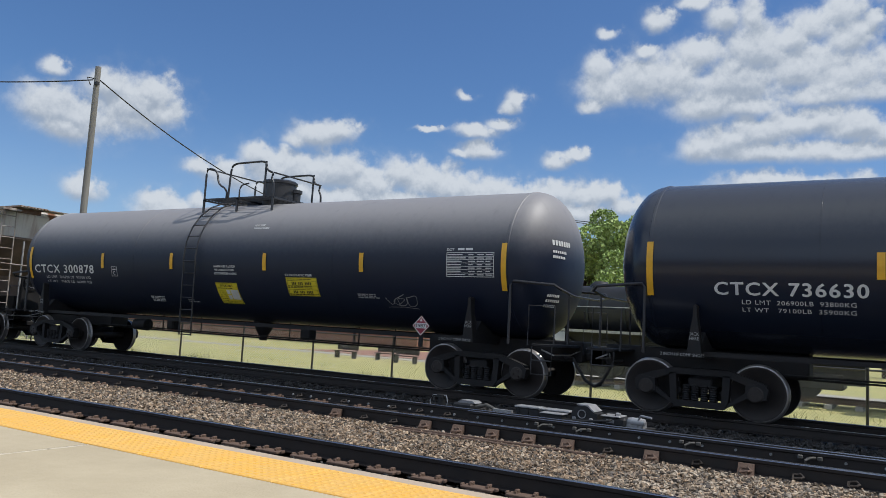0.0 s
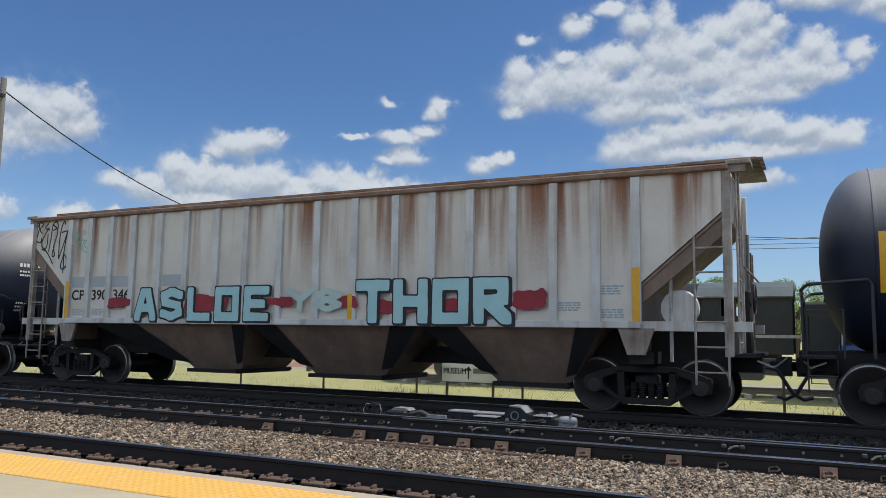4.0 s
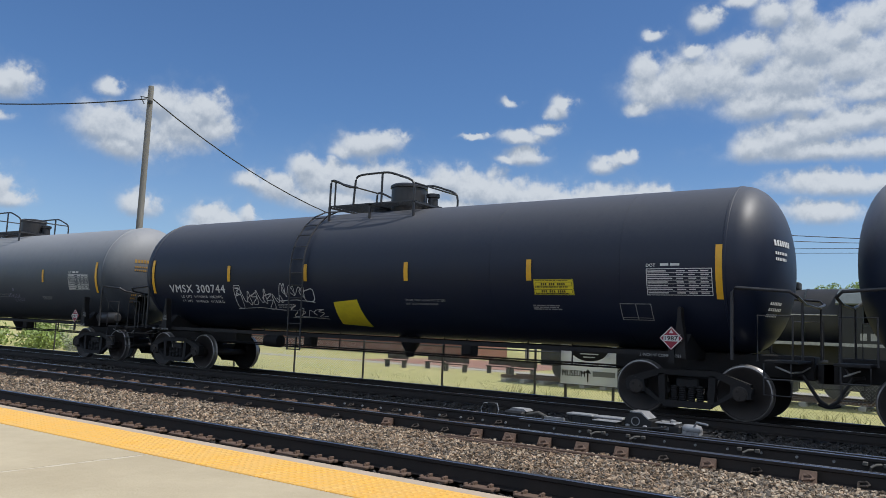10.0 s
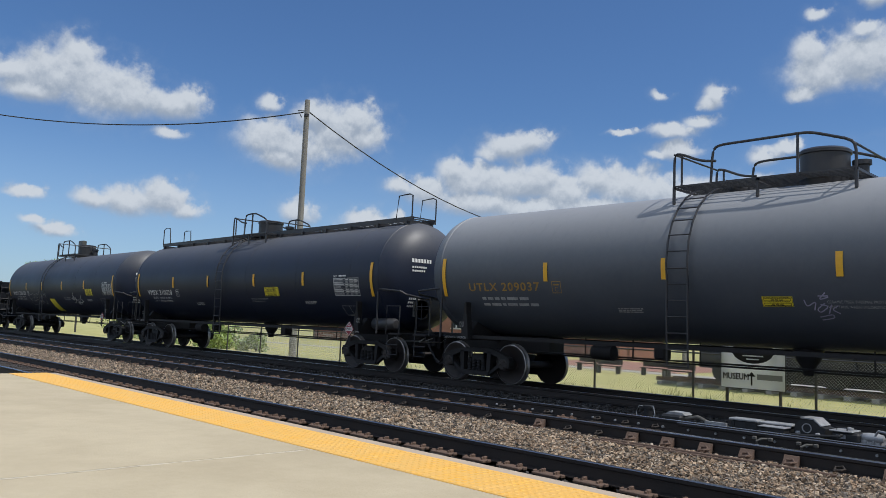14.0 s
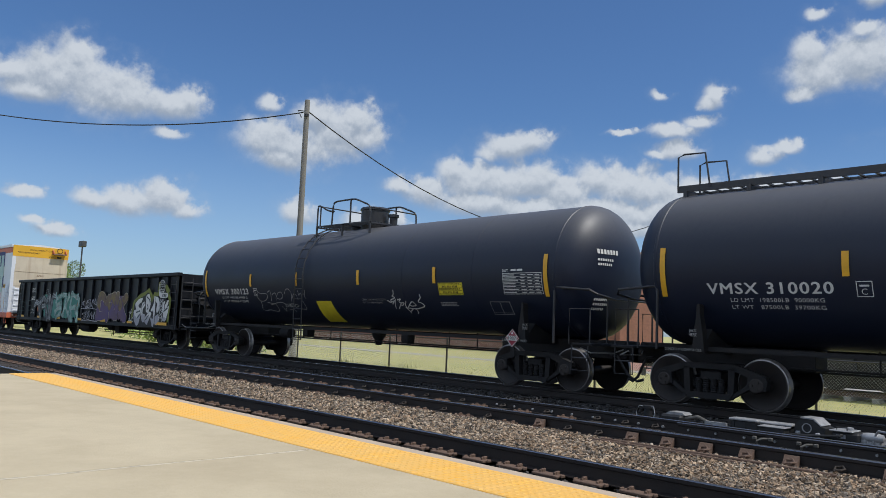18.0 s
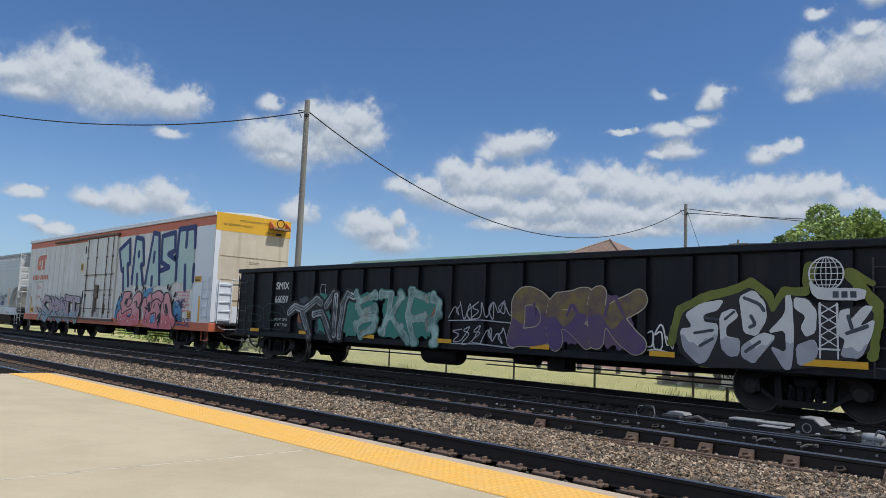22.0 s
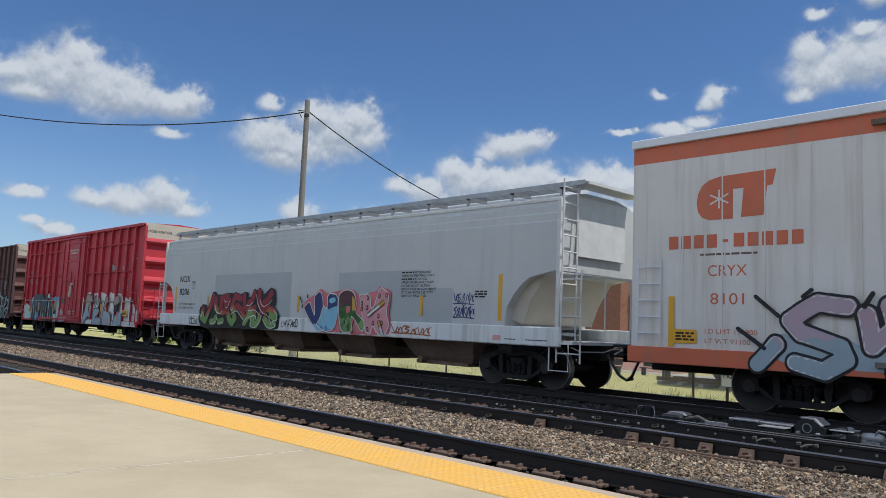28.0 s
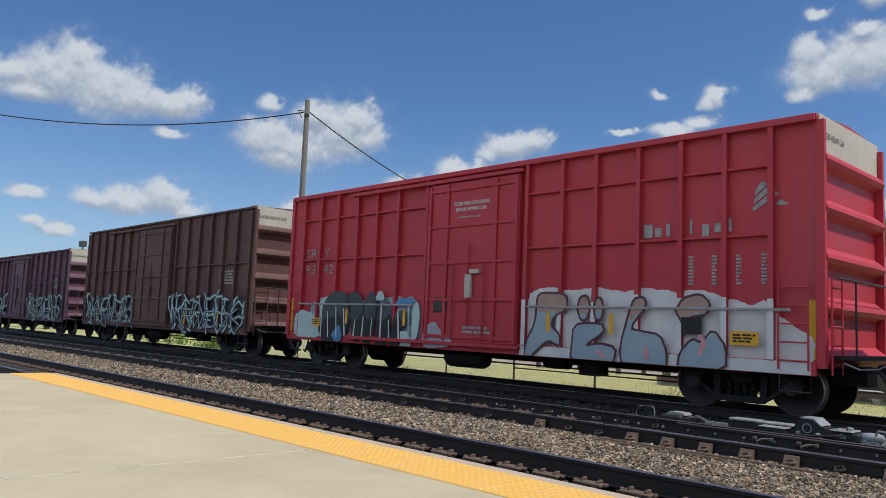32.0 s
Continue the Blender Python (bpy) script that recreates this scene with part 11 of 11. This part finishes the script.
    spray_area(car, low, [(2.44, 0.93), (2.37, 1.30), (2.82, 1.48), (2.60, 1.70), (2.88, 1.87), (2.90, 2.13), (3.26, 2.21), (3.76, 2.17), (3.56, 1.92), (3.83, 1.82), (4.07, 1.73), (3.94, 1.95), (4.45, 2.23), (4.77, 2.13), (4.76, 1.73), (4.55, 1.59), (4.74, 1.38), (4.73, 0.90), (3.89, 0.78), (2.81, 0.78)], MAT["spray_pink"], 0.006, "pink rounded letters with black edges", 0.012, [(MAT["spray_rose"], 1.25)])
    spray_area(car, low, [(4.80, 1.64), (5.06, 1.99), (5.27, 1.90), (5.63, 2.17), (5.83, 2.03), (6.33, 2.24), (6.88, 2.08), (6.75, 1.72), (6.49, 1.69), (6.68, 1.10), (6.48, 0.67), (5.74, 0.77), (4.97, 0.88), (5.13, 1.17)], MAT["spray_pink"], 0.006, "pink rounded letters with black edges", 0.012, [(MAT["spray_rose"], 1.25)])
    spray_area(car, low, [(6.68, 1.75), (6.92, 2.12), (7.26, 2.14), (7.50, 1.76), (7.68, 1.28), (7.92, 1.22), (7.98, 0.98), (7.74, 0.76), (6.52, 0.69), (6.62, 1.10)], MAT["spray_pink"], 0.006, "pink rounded letters with black edges", 0.012, [(MAT["spray_rose"], 1.25)])
    holes = [[(3.13, 1.72), (3.28, 1.92), (3.44, 1.87), (3.38, 1.62)], [(3.48, 1.22), (3.83, 1.28), (3.72, 1.09)], [(4.22, 1.64), (4.36, 1.79), (4.48, 1.64)], [(5.38, 1.70), (5.61, 1.80), (5.69, 1.43), (5.51, 1.38)], [(6.35, 1.21), (6.58, 1.40), (6.65, 1.10), (6.45, 0.78)], [(6.95, 1.72), (7.07, 1.70), (7.25, 1.42), (7.14, 1.28)], [(5.72, 1.21), (6.11, 1.30), (6.22, 0.96), (5.78, 0.92)]]
    for i, outline in enumerate(holes):
        spray_area(car, low, outline, MAT["spray_blue"] if i in (1, 6) else bk, 0.0105, "dark gap between the letters", 0.004)
    spray_lines(car, low, [[(2.44, 0.93), (2.37, 1.30), (2.82, 1.48), (2.60, 1.70), (2.88, 1.87), (2.90, 2.13), (3.26, 2.21), (3.76, 2.17), (3.56, 1.92), (3.14, 1.70), (3.50, 1.52), (3.84, 1.71), (3.98, 1.98), (4.45, 2.23), (4.77, 2.13), (4.76, 1.73), (4.55, 1.59), (4.71, 1.35), (4.73, 0.96)], [(2.82, 1.48), (2.88, 1.23), (3.32, 1.38), (3.85, 1.50), (3.92, 1.30), (3.68, 1.12), (3.44, 1.20)], [(3.16, 1.70), (3.28, 1.92), (3.10, 1.67)], [(4.12, 1.73), (4.36, 1.82), (4.26, 1.62), (4.68, 1.46)], [(4.80, 1.64), (5.06, 1.99), (5.27, 1.90), (5.39, 1.55), (5.17, 1.14), (5.48, 1.00)], [(5.40, 2.06), (5.63, 2.17), (5.84, 1.81), (5.72, 1.43), (5.55, 1.36), (5.42, 1.68)]], 0.052, bk, 0.012, "black edge of a letter")
    spray_lines(car, low, [[(5.76, 2.08), (6.33, 2.24), (6.88, 2.08), (6.75, 1.72), (6.25, 1.93), (5.71, 1.73)], [(5.73, 1.29), (6.21, 1.37), (6.30, 1.06)], [(6.35, 1.75), (6.57, 1.57), (6.69, 1.10), (6.48, 0.67)], [(6.92, 2.12), (6.79, 1.74), (6.95, 1.46), (7.17, 1.24), (7.31, 1.40), (7.10, 1.70)], [(6.92, 2.12), (7.26, 2.14), (7.50, 1.76), (7.68, 1.28), (7.92, 1.22), (7.98, 0.98), (7.74, 0.76), (7.60, 1.00)], [(6.30, 1.06), (6.43, 1.21), (6.53, 1.02)], [(5.15, 1.55), (5.49, 1.48)], [(6.10, 1.71), (5.98, 1.54)]], 0.052, bk, 0.012, "black edge of a letter")
    rr = random.Random(33)
    for i in range(14):
        x, z = 2.5 + 0.36 * i, rr.uniform(0.9, 1.05)
        part("graffiti", Side(1.585).patch(blob(x, x + 0.07, z, z + 0.07, 40 + i, 10, 0.1), 0.03), MAT["spray_white"], car)
    piece(car, s2, "CMC", 7.75, 8.55, 1.55, 1.9, ((0.045, MAT["spray_navy"]),), 25, 0.1, base=0.02)
    scribble(car, Side(1.585), 7.9, 9.1, 0.9, 1.3, 4, 26, MAT["spray_navy"], 0.03, "dark blue tag")


def boxcar(name, x0, half, truck, top, mat, label, ribs, door, hz, end_rows=5):
    car = new_car(name, x0, label, "boxcar")
    side = Side(1.46)
    part("body", Shape().box(-half, half, -1.46, 1.46, 0.84, top), mat, car)
    part("roof", Shape().prism_x([(-1.56, top - 0.06), (1.56, top - 0.06), (1.56, top), (0.0, top + 0.09), (-1.56, top)], -half - 0.03, half + 0.03), mat, car)
    for x in ribs:
        part("rib", Shape().prism_x([(-1.46, 0.9), (-1.575, 0.94), (-1.575, top - 0.12), (-1.46, top - 0.08)], x - 0.045, x + 0.045), mat, car)
    for z in hz:
        for a, b in zip(ribs, ribs[1:]):
            if b - a < 1.2 and not (door[0] - 0.1 < (a + b) / 2 < door[1] + 0.1):
                part("stiffener", Shape().box(a + 0.045, b - 0.045, -1.55, -1.46, z, z + 0.05, 0.01), mat, car)
    d = part("door", Shape().box(door[0], door[1], -1.60, -1.462, 0.92, top - 0.28, 0.015), mat, car, "sliding side door")
    fr = Shape()
    for x in (door[0] + 0.06, (2 * door[0] + door[1]) / 3 - 0.3, (door[0] + 2 * door[1]) / 3 + 0.3, door[1] - 0.06):
        fr.box(x - 0.05, x + 0.05, -1.65, -1.60, 0.95, top - 0.32, 0.01)
    for k in range(5):
        z = 1.0 + (top - 1.5) * k / 4
        fr.box(door[0], door[1], -1.64, -1.60, z, z + 0.08, 0.01)
    part("door_frame", fr, mat, d)
    part("door_gear", Shape().rod([((door[0] + door[1]) / 2, -1.66, 1.3), ((door[0] + door[1]) / 2, -1.66, 3.2)], 0.022).box((door[0] + door[1]) / 2 - 0.25, (door[0] + door[1]) / 2 + 0.05, -1.68, -1.60, 1.9, 2.4), mat, d)
    for z in (top - 0.26, 0.84):
        part("door_rail", Shape().box(door[0] - 3.2, door[1] + 0.1, -1.66, -1.54, z, z + 0.08), mat, car)
    part("side_sill", Shape().box(-half, half, -1.55, -1.48, 0.72, 0.95, 0.01), mat, car)
    for k in (-1, 1):
        x1 = k * half
        part("end_top", Shape().box(min(x1, x1 + k * 0.05), max(x1, x1 + k * 0.05), -1.46, 1.46, top - 0.62, top + 0.02), MAT["beige"], car, "cream end panel under the roof")
        if k > 0:
            pts, faces = letters("EXCESS HEIGHT CAR", 0.15)
            part("lettering", Shape().add([(x1 + 0.056, -1.36 + u * 0.72, top - 0.36 + v) for u, v in pts], faces), MAT["ink"], car, "black notice on the end panel")
        for i in range(end_rows):
            z = 1.0 + (top - 1.75) * i / (end_rows - 1)
            part("end_corrugation", Shape().prism([(x1, z - 0.16), (x1 + k * 0.13, z - 0.08), (x1 + k * 0.17, z), (x1 + k * 0.15, z + 0.07), (x1, z + 0.20)][::k], -1.46, 1.46), mat, car)
        for y in (-1.47, 1.47):
            part("corner_post", Shape().box(min(x1, x1 + k * 0.14), max(x1, x1 + k * 0.14), y - 0.05, y + 0.05, 0.85, top - 0.1), mat, car)
        part("end_ladder", ladder(x1 + k * 0.2, -1.18, 0.75, 2.3, 0.45, "y", 5, 0.018), mat, car)
        part("side_ladder", ladder(k * (half - 0.35), -1.57, 0.8, 2.3, 0.48, "x", 5, 0.018), mat, car)
        part("end_railing", Shape().rod([(x1 + k * 0.3, -1.4, 2.3), (x1 + k * 0.32, 1.4, 2.3)], 0.018).rod([(x1 + k * 0.3, -0.6, 1.0), (x1 + k * 0.3, -0.6, 2.3)], 0.018), MAT["dark_metal"], car)
        part("end_platform", Shape().box(min(x1, x1 + k * 0.5), max(x1, x1 + k * 0.5), -1.3, 1.3, 1.0, 1.06), MAT["under"], car)
        part("sill_step", Shape().rod([(k * (half - 0.6), -1.5, 0.75), (k * (half - 0.6), -1.5, 0.45), (k * (half - 0.1), -1.5, 0.45), (k * (half - 0.1), -1.5, 0.75)], 0.016), MAT["dark_metal"], car)
        part("reflective_stripe", side.rects([(k * (half - 0.09) - 0.06, k * (half - 0.09) + 0.06, 0.98, 1.95)], 0.006), MAT["reflector"], car, "amber yellow reflective strip")
    under_frame(car, half + 0.35, truck, 0.82)
    return car, side


def build_boxcars():
    red = MAT["box_red"]
    ribs = (-7.05, -6.2, -5.36, -4.47, -3.62, -2.74, -1.63, 1.6, 2.56, 3.41, 4.39, 5.29, 6.14, 6.96)
    car, side = boxcar("boxcar", -206.7, 7.68, 6.2, 5.02, red, "red boxcar with white and blue graffiti", ribs, (-1.5, 1.42), (4.22, 3.03))
    s = Side(1.472)
    part("fascia", Shape().box(-7.7, 7.7, -1.60, -1.55, 4.90, 5.02, 0.01), red, car, "red roof fascia")
    part("company_bars", s.rects([(4.48 + 0.24 * i, 4.48 + 0.24 * i + w, z, z + h) for i, (w, z, h) in enumerate(((0.19, 3.12, 0.26), (0.14, 3.13, 0.17), (0.08, 3.13, 0.24), (0.14, 3.14, 0.17), (0.05, 3.14, 0.28), (0.14, 3.08, 0.23), (0.12, 3.15, 0.17), (0.08, 3.15, 0.24)))], 0.003), MAT["white_dim"], car, "white company lettering as bars")
    for i in range(4):
        part("emblem_stripe", s.patch([(6.62 + 0.02 * i, 3.55 + 0.14 * i), (6.62 + 0.02 * i, 3.47 + 0.14 * i), (7.0 - 0.1 * i + 0.08, 3.75 + 0.09 * i), (6.98 - 0.1 * i, 3.82 + 0.09 * i)] if i < 3 else [(7.0, 3.55), (7.25, 3.55), (7.1, 3.65)], 0.004), MAT["white_dim"], car)
    for word, x, z, w in (("SR", -6.98, 3.14, 0.55), ("Y", -6.05, 3.14, 0.24), ("93", -6.98, 2.66, 0.5), ("42", -6.08, 2.66, 0.5)):
        part("lettering", s.text(word, x, z, 0.26, 0.0, w), MAT["white_dim"], car, "faded white mark")
    for i, (line, w) in enumerate((("CLOSE AND LOCK DOORS", 1.15), ("BEFORE MOVING CAR", 0.98))):
        part("lettering", Side(1.61).text(line, -0.62 + 0.08 * i, 4.16 - 0.14 * i, 0.085, 0.01, w), MAT["white"], car, "white notice on the door")
    stencil(car, Side(1.61), -0.5, 0.35, 3.84, 3.9, 1, 120, MAT["white_dim"])
    stencil(car, Side(1.61), -0.2, 0.75, 1.12, 1.32, 2, 119, MAT["white_dim"])
    part("door_latch", Shape().box(-0.12, 0.08, -1.70, -1.60, 1.95, 2.5, 0.02).box(0.02, 0.32, -1.69, -1.60, 2.52, 2.62, 0.01), MAT["beige"], car, "pale door latch lever")
    part("vent_plate", Shape().box(-1.2, -0.75, -1.635, -1.60, 1.62, 1.98, 0.01), MAT["dark_metal"], car, "small dark plate on the door")
    for x in (-0.55, 0.45):
        part("lock_rod", Shape().rod([(x, -1.665, 1.05), (x, -1.665, 2.75)], 0.02), red, car)
    for i in range(4):
        stencil(car, s, 5.42 + 0.45 * i, 5.52 + 0.45 * i, 2.2, 2.75, 9, 121 + i, MAT["white_dim"])
    wht, bl, bk = MAT["spray_white"], MAT["spray_blue"], MAT["spray_black"]
    # white sprayed field with an uneven top
    rnd = random.Random(41)
    out = Side(1.578)
    wfield = [(1.59, 0.36), (1.59, 1.74), (1.71, 2.12), (2.40, 2.20), (2.79, 2.15), (3.17, 2.15), (3.46, 2.19), (4.23, 2.07), (4.55, 2.16), (5.00, 2.14), (5.25, 2.05), (5.49, 2.13), (5.95, 2.09), (6.12, 1.94), (6.29, 1.96), (6.63, 1.85), (6.82, 1.97), (6.97, 1.75), (7.32, 1.52), (7.63, 1.29), (7.63, 0.78)]
    spray_area(car, s, wfield, wht, 0.003, "white sprayed field with an uneven edge", 0.05)
    for x in (1.6, 2.56, 3.41, 4.39, 5.29, 6.14, 6.96):
        part("graffiti", out.rects([(x - 0.055, x + 0.055, 0.95, 2.0 + rnd.uniform(-0.15, 0.05))], 0.002), wht, car)
    part("graffiti", Side(1.55).rects([(1.5, 7.6, 0.73, 0.94)], 0.002), wht, car, "white sprayed field")
    gb = MAT["spray_grey"]
    faded = []
    faded.append([(1.68, 0.56), (1.69, 1.00), (1.95, 1.43), (1.98, 1.98), (2.10, 2.08), (2.77, 2.05), (2.78, 1.74), (2.44, 1.57), (2.37, 1.38), (2.61, 1.21), (2.62, 0.95), (2.31, 1.08), (2.07, 0.90)])
    faded.append([(2.94, 1.32), (3.06, 1.45), (3.64, 1.47), (3.71, 1.29), (3.22, 1.00), (3.56, 1.08), (3.98, 1.01), (3.92, 0.67), (2.88, 0.63)])
    faded.append([(3.03, 1.76), (3.10, 1.99), (3.28, 2.02), (3.36, 1.76), (3.26, 1.51), (3.12, 1.51)])
    faded.append([(3.43, 1.76), (3.48, 1.97), (3.61, 1.97), (3.67, 1.76), (3.61, 1.52), (3.48, 1.54)])
    faded.append([(4.27, 1.76), (4.36, 1.96), (4.57, 1.99), (4.64, 1.83), (4.27, 1.38), (4.53, 1.34), (4.92, 1.29), (5.07, 0.97), (5.05, 0.63), (4.10, 0.68), (4.05, 1.01)])
    faded.append([(5.23, 1.73), (5.37, 1.97), (5.72, 2.05), (5.91, 1.88), (5.84, 1.67), (5.52, 1.63), (5.40, 1.45)])
    faded.append([(5.27, 0.65), (5.31, 0.97), (5.56, 1.25), (5.73, 1.17), (5.96, 1.43), (6.21, 1.11), (6.19, 0.71)])
    inner = [[(5.71, 1.30), (5.80, 1.18), (5.71, 0.99)], [(4.62, 1.01), (4.65, 0.84)], [(3.57, 0.90), (3.68, 0.81)]]
    for outline in faded:
        spray_area(car, out, outline, MAT["spray_tan_red"], 0.003, "faded tan and blue letters with dark red edges", 0.006, [(MAT["spray_steel"], 1.62)])
        spray_lines(car, out, [outline + outline[:1]], 0.045, MAT["spray_plum"], 0.010, "dark red edge of a letter")
    spray_lines(car, out, inner, 0.09, MAT["spray_pink"], 0.012)
    field_patch(car, s, -6.7, -1.7, 0.5, 2.0, MAT["spray_steel"], 43, 0.10, 0.003, "pale blue sprayed field")
    for outline in ([(-7.27, 0.80), (-7.26, 1.44), (-6.90, 1.62), (-6.37, 1.50), (-6.05, 1.21), (-5.94, 0.81)], [(-6.04, 1.79), (-5.78, 2.00), (-5.42, 1.88), (-5.45, 1.47), (-5.92, 1.30)], [(-2.60, 0.72), (-2.51, 1.09), (-2.18, 1.13), (-1.95, 0.89), (-2.05, 0.71)], [(-3.50, 1.89), (-3.40, 2.11), (-3.22, 2.15), (-3.08, 1.89)], [(-2.01, 1.75), (-1.81, 1.89), (-1.68, 1.54), (-1.80, 0.97), (-2.00, 0.82)]):
        spray_area(car, out, outline, MAT["spray_pale"], 0.004, "pale sprayed field", 0.02)
    for outline in ([(-6.04, 1.05), (-5.76, 1.88), (-5.37, 2.12), (-4.77, 2.12), (-4.54, 1.72), (-4.62, 1.09), (-4.91, 0.77), (-5.79, 0.69)], [(-4.40, 0.79), (-4.60, 1.65), (-4.70, 2.04), (-4.32, 2.16), (-3.99, 1.88), (-4.00, 1.27), (-4.14, 0.76)], [(-4.01, 0.73), (-3.92, 1.88), (-3.64, 2.15), (-3.44, 1.96), (-3.45, 1.28), (-3.59, 0.71)], [(-3.47, 0.72), (-3.31, 1.74), (-2.91, 1.89), (-2.77, 1.52), (-2.94, 0.70)], [(-2.88, 0.71), (-2.66, 1.60), (-2.22, 1.67), (-2.14, 1.31), (-2.46, 1.16), (-2.38, 0.73)]):
        spray_area(car, out, outline, MAT["spray_slate"], 0.008, "dark slate rounded letter", 0.02, [(MAT["spray_black"], 1.4)])
    for outline in ([(-2.68, 1.82), (-2.52, 1.95), (-2.08, 1.95), (-1.96, 1.79), (-2.23, 1.75), (-2.56, 1.74)], [(-5.40, 0.91), (-5.02, 1.24), (-4.86, 0.85), (-5.11, 0.68)]):
        spray_area(car, out, outline, bl, 0.013, "blue sprayed cloud", 0.02)
    for outline in ([(-1.58, 0.91), (-1.46, 1.33), (-1.15, 1.41), (-0.84, 1.14), (-0.54, 0.95), (-0.72, 0.77), (-1.42, 0.74)],):
        spray_area(car, Side(1.61), outline, gb, 0.003, "grey sprayed smear on the door", 0.05)
    for i in range(12):
        x = -6.3 + 0.38 * i
        h, d = rnd.uniform(0.4, 0.9), rnd.uniform(-0.1, 0.1)
        part("graffiti", out.patch([(x, 0.85), (x + rnd.uniform(0.03, 0.07), 0.85), (x + d + 0.04, 0.95 + h), (x + d, 0.95 + h)], 0.016), (wht, MAT["spray_pale"])[i % 2], car, "pale sprayed upright flash")
    scribble(car, s, -7.3, -6.6, 1.0, 1.6, 3, 48, bk, 0.03, "black tag")
    for x0, x1, z0, z1 in ((6.27, 6.77, 1.16, 1.40), (-6.35, -5.95, 1.15, 1.38)):
        p = part("label", Side(1.58).rects([(x0, x1, z0, z1)], 0.012), MAT["reflector"], car, "yellow warning label")
        part("label_print", Side(1.58).rects([(x0 + 0.05 + a, x0 + 0.05 + b, z0 + 0.04 + c, z0 + 0.04 + d) for a, b, c, d in bars(x1 - x0 - 0.1, z1 - z0 - 0.08, 3, 5)], 0.016), MAT["ink"], p)
    for x in (-4.7, -2.3, 2.3, 3.85):
        part("reflective_stripe", Side(1.58).rects([(x - 0.05, x + 0.05, 1.25, 1.65)], 0.014), MAT["reflector"], car, "amber yellow reflective strip")
    part("black_panel", Side(1.58).rects([(5.35, 5.75, 1.32, 1.62)], 0.016), MAT["ink"], car)
    for a, b in ((-7.1, -2.0), (1.7, 7.3)):
        part("hose_bar", Shape().box(a, b, -1.60, -1.56, 1.75, 1.80, 0.01), MAT["white_dim"], car, "horizontal grab bar")
    for name, x0, half, truck, top, mat, lab, seed in (("boxcar", -224.2, 7.42, 5.65, 4.97, MAT["box_brown"], "brown boxcar with pale graffiti along its base", 60), ("boxcar", -241.85, 7.5, 5.7, 4.32, MAT["box_purple"], "dark purple brown boxcar with graffiti", 70)):
        ribs = tuple(-7.14 + 0.9 * i for i in range(7)) + tuple(1.85 + 0.91 * i for i in range(7))
        car, side = boxcar(name, x0, half, truck, top, mat, lab, ribs, (-1.65, 1.55), (top * 0.62,), 5)
        s = Side(1.578)
        rnd = random.Random(seed)
        for a, b, n in ((-6.9, -1.8, 8), (1.75, 7.1, 9)):
            field_patch(car, Side(1.465), a, b, 0.6, 2.05, MAT["spray_slate"], seed + n, 0.16, 0.003, "dark sprayed backing")
            piece(car, s, "WKNRVEAHS"[:n], a, b, 0.80, 2.05, ((0.15, MAT["spray_slate"]), (0.075, MAT["worn_white"]), (0.03, MAT["spray_cyan"])), seed + n, 0.5, gap=1.0, warp=0.1, serif=0.28, label="white and pale blue spiky letters")
            piece(car, s, "NRWEVK", a + 0.3, b - 0.2, 0.80, 1.6, ((0.09, MAT["spray_black"]), (0.045, MAT["spray_steel"])), seed + n + 1, 0.5, gap=0.5, base=0.02)
        part("roof_panel", Shape().box(half - 0.5, half + 0.02, -1.45, 1.45, top + 0.03, top + 0.06), MAT["beige"], car)
        stencil(car, side, 5.2, 6.2, 2.4, 2.9, 5, seed, MAT["white_dim"])
        for x in (-5.6, -3.0, 3.0, 5.5):
            part("reflective_stripe", s.rects([(x - 0.05, x + 0.05, 0.95, 1.4)], 0.012), MAT["reflector"], car, "amber yellow reflective strip")


MAT.update(
    spray_tan_red=surface("spray_tan_red", (0.44, 0.30, 0.24), 0.6, second=(0.36, 0.24, 0.20), spread=0.9, scale=2),
spray_plum=surface("spray_plum", (0.10, 0.035, 0.045), 0.6, scale=5),
    spray_steel=surface("spray_steel", (0.27, 0.36, 0.43), 0.6, second=(0.36, 0.45, 0.50), spread=0.9, scale=1.5),
    spray_tan=surface("spray_tan", (0.52, 0.50, 0.34), 0.6, second=(0.42, 0.36, 0.30), spread=0.9, scale=2),
    spray_slate=surface("spray_slate", (0.035, 0.045, 0.06), 0.6, second=(0.07, 0.09, 0.11), spread=0.9, scale=1.5),
)
build_rusty_hopper()
build_gondola()
build_reefer()
build_pale_hopper()
build_boxcars()


# ---- what moves ----
def motions():
    times = [k for k in range(0, 33)]
    for car, x0 in CARS:
        walk(car, [(t, pose(x0 + travelled(t), TRACK_3, 0)) for t in times])
    spins = [(k * 0.1, math.degrees(travelled(k * 0.1) / WHEEL_R)) for k in range(321)]
    for wheelset, x in WHEELSETS:
        walk(wheelset, [(t, pose(x, 0, WHEEL_R, 0, a, 0)) for t, a in spins])


motions()
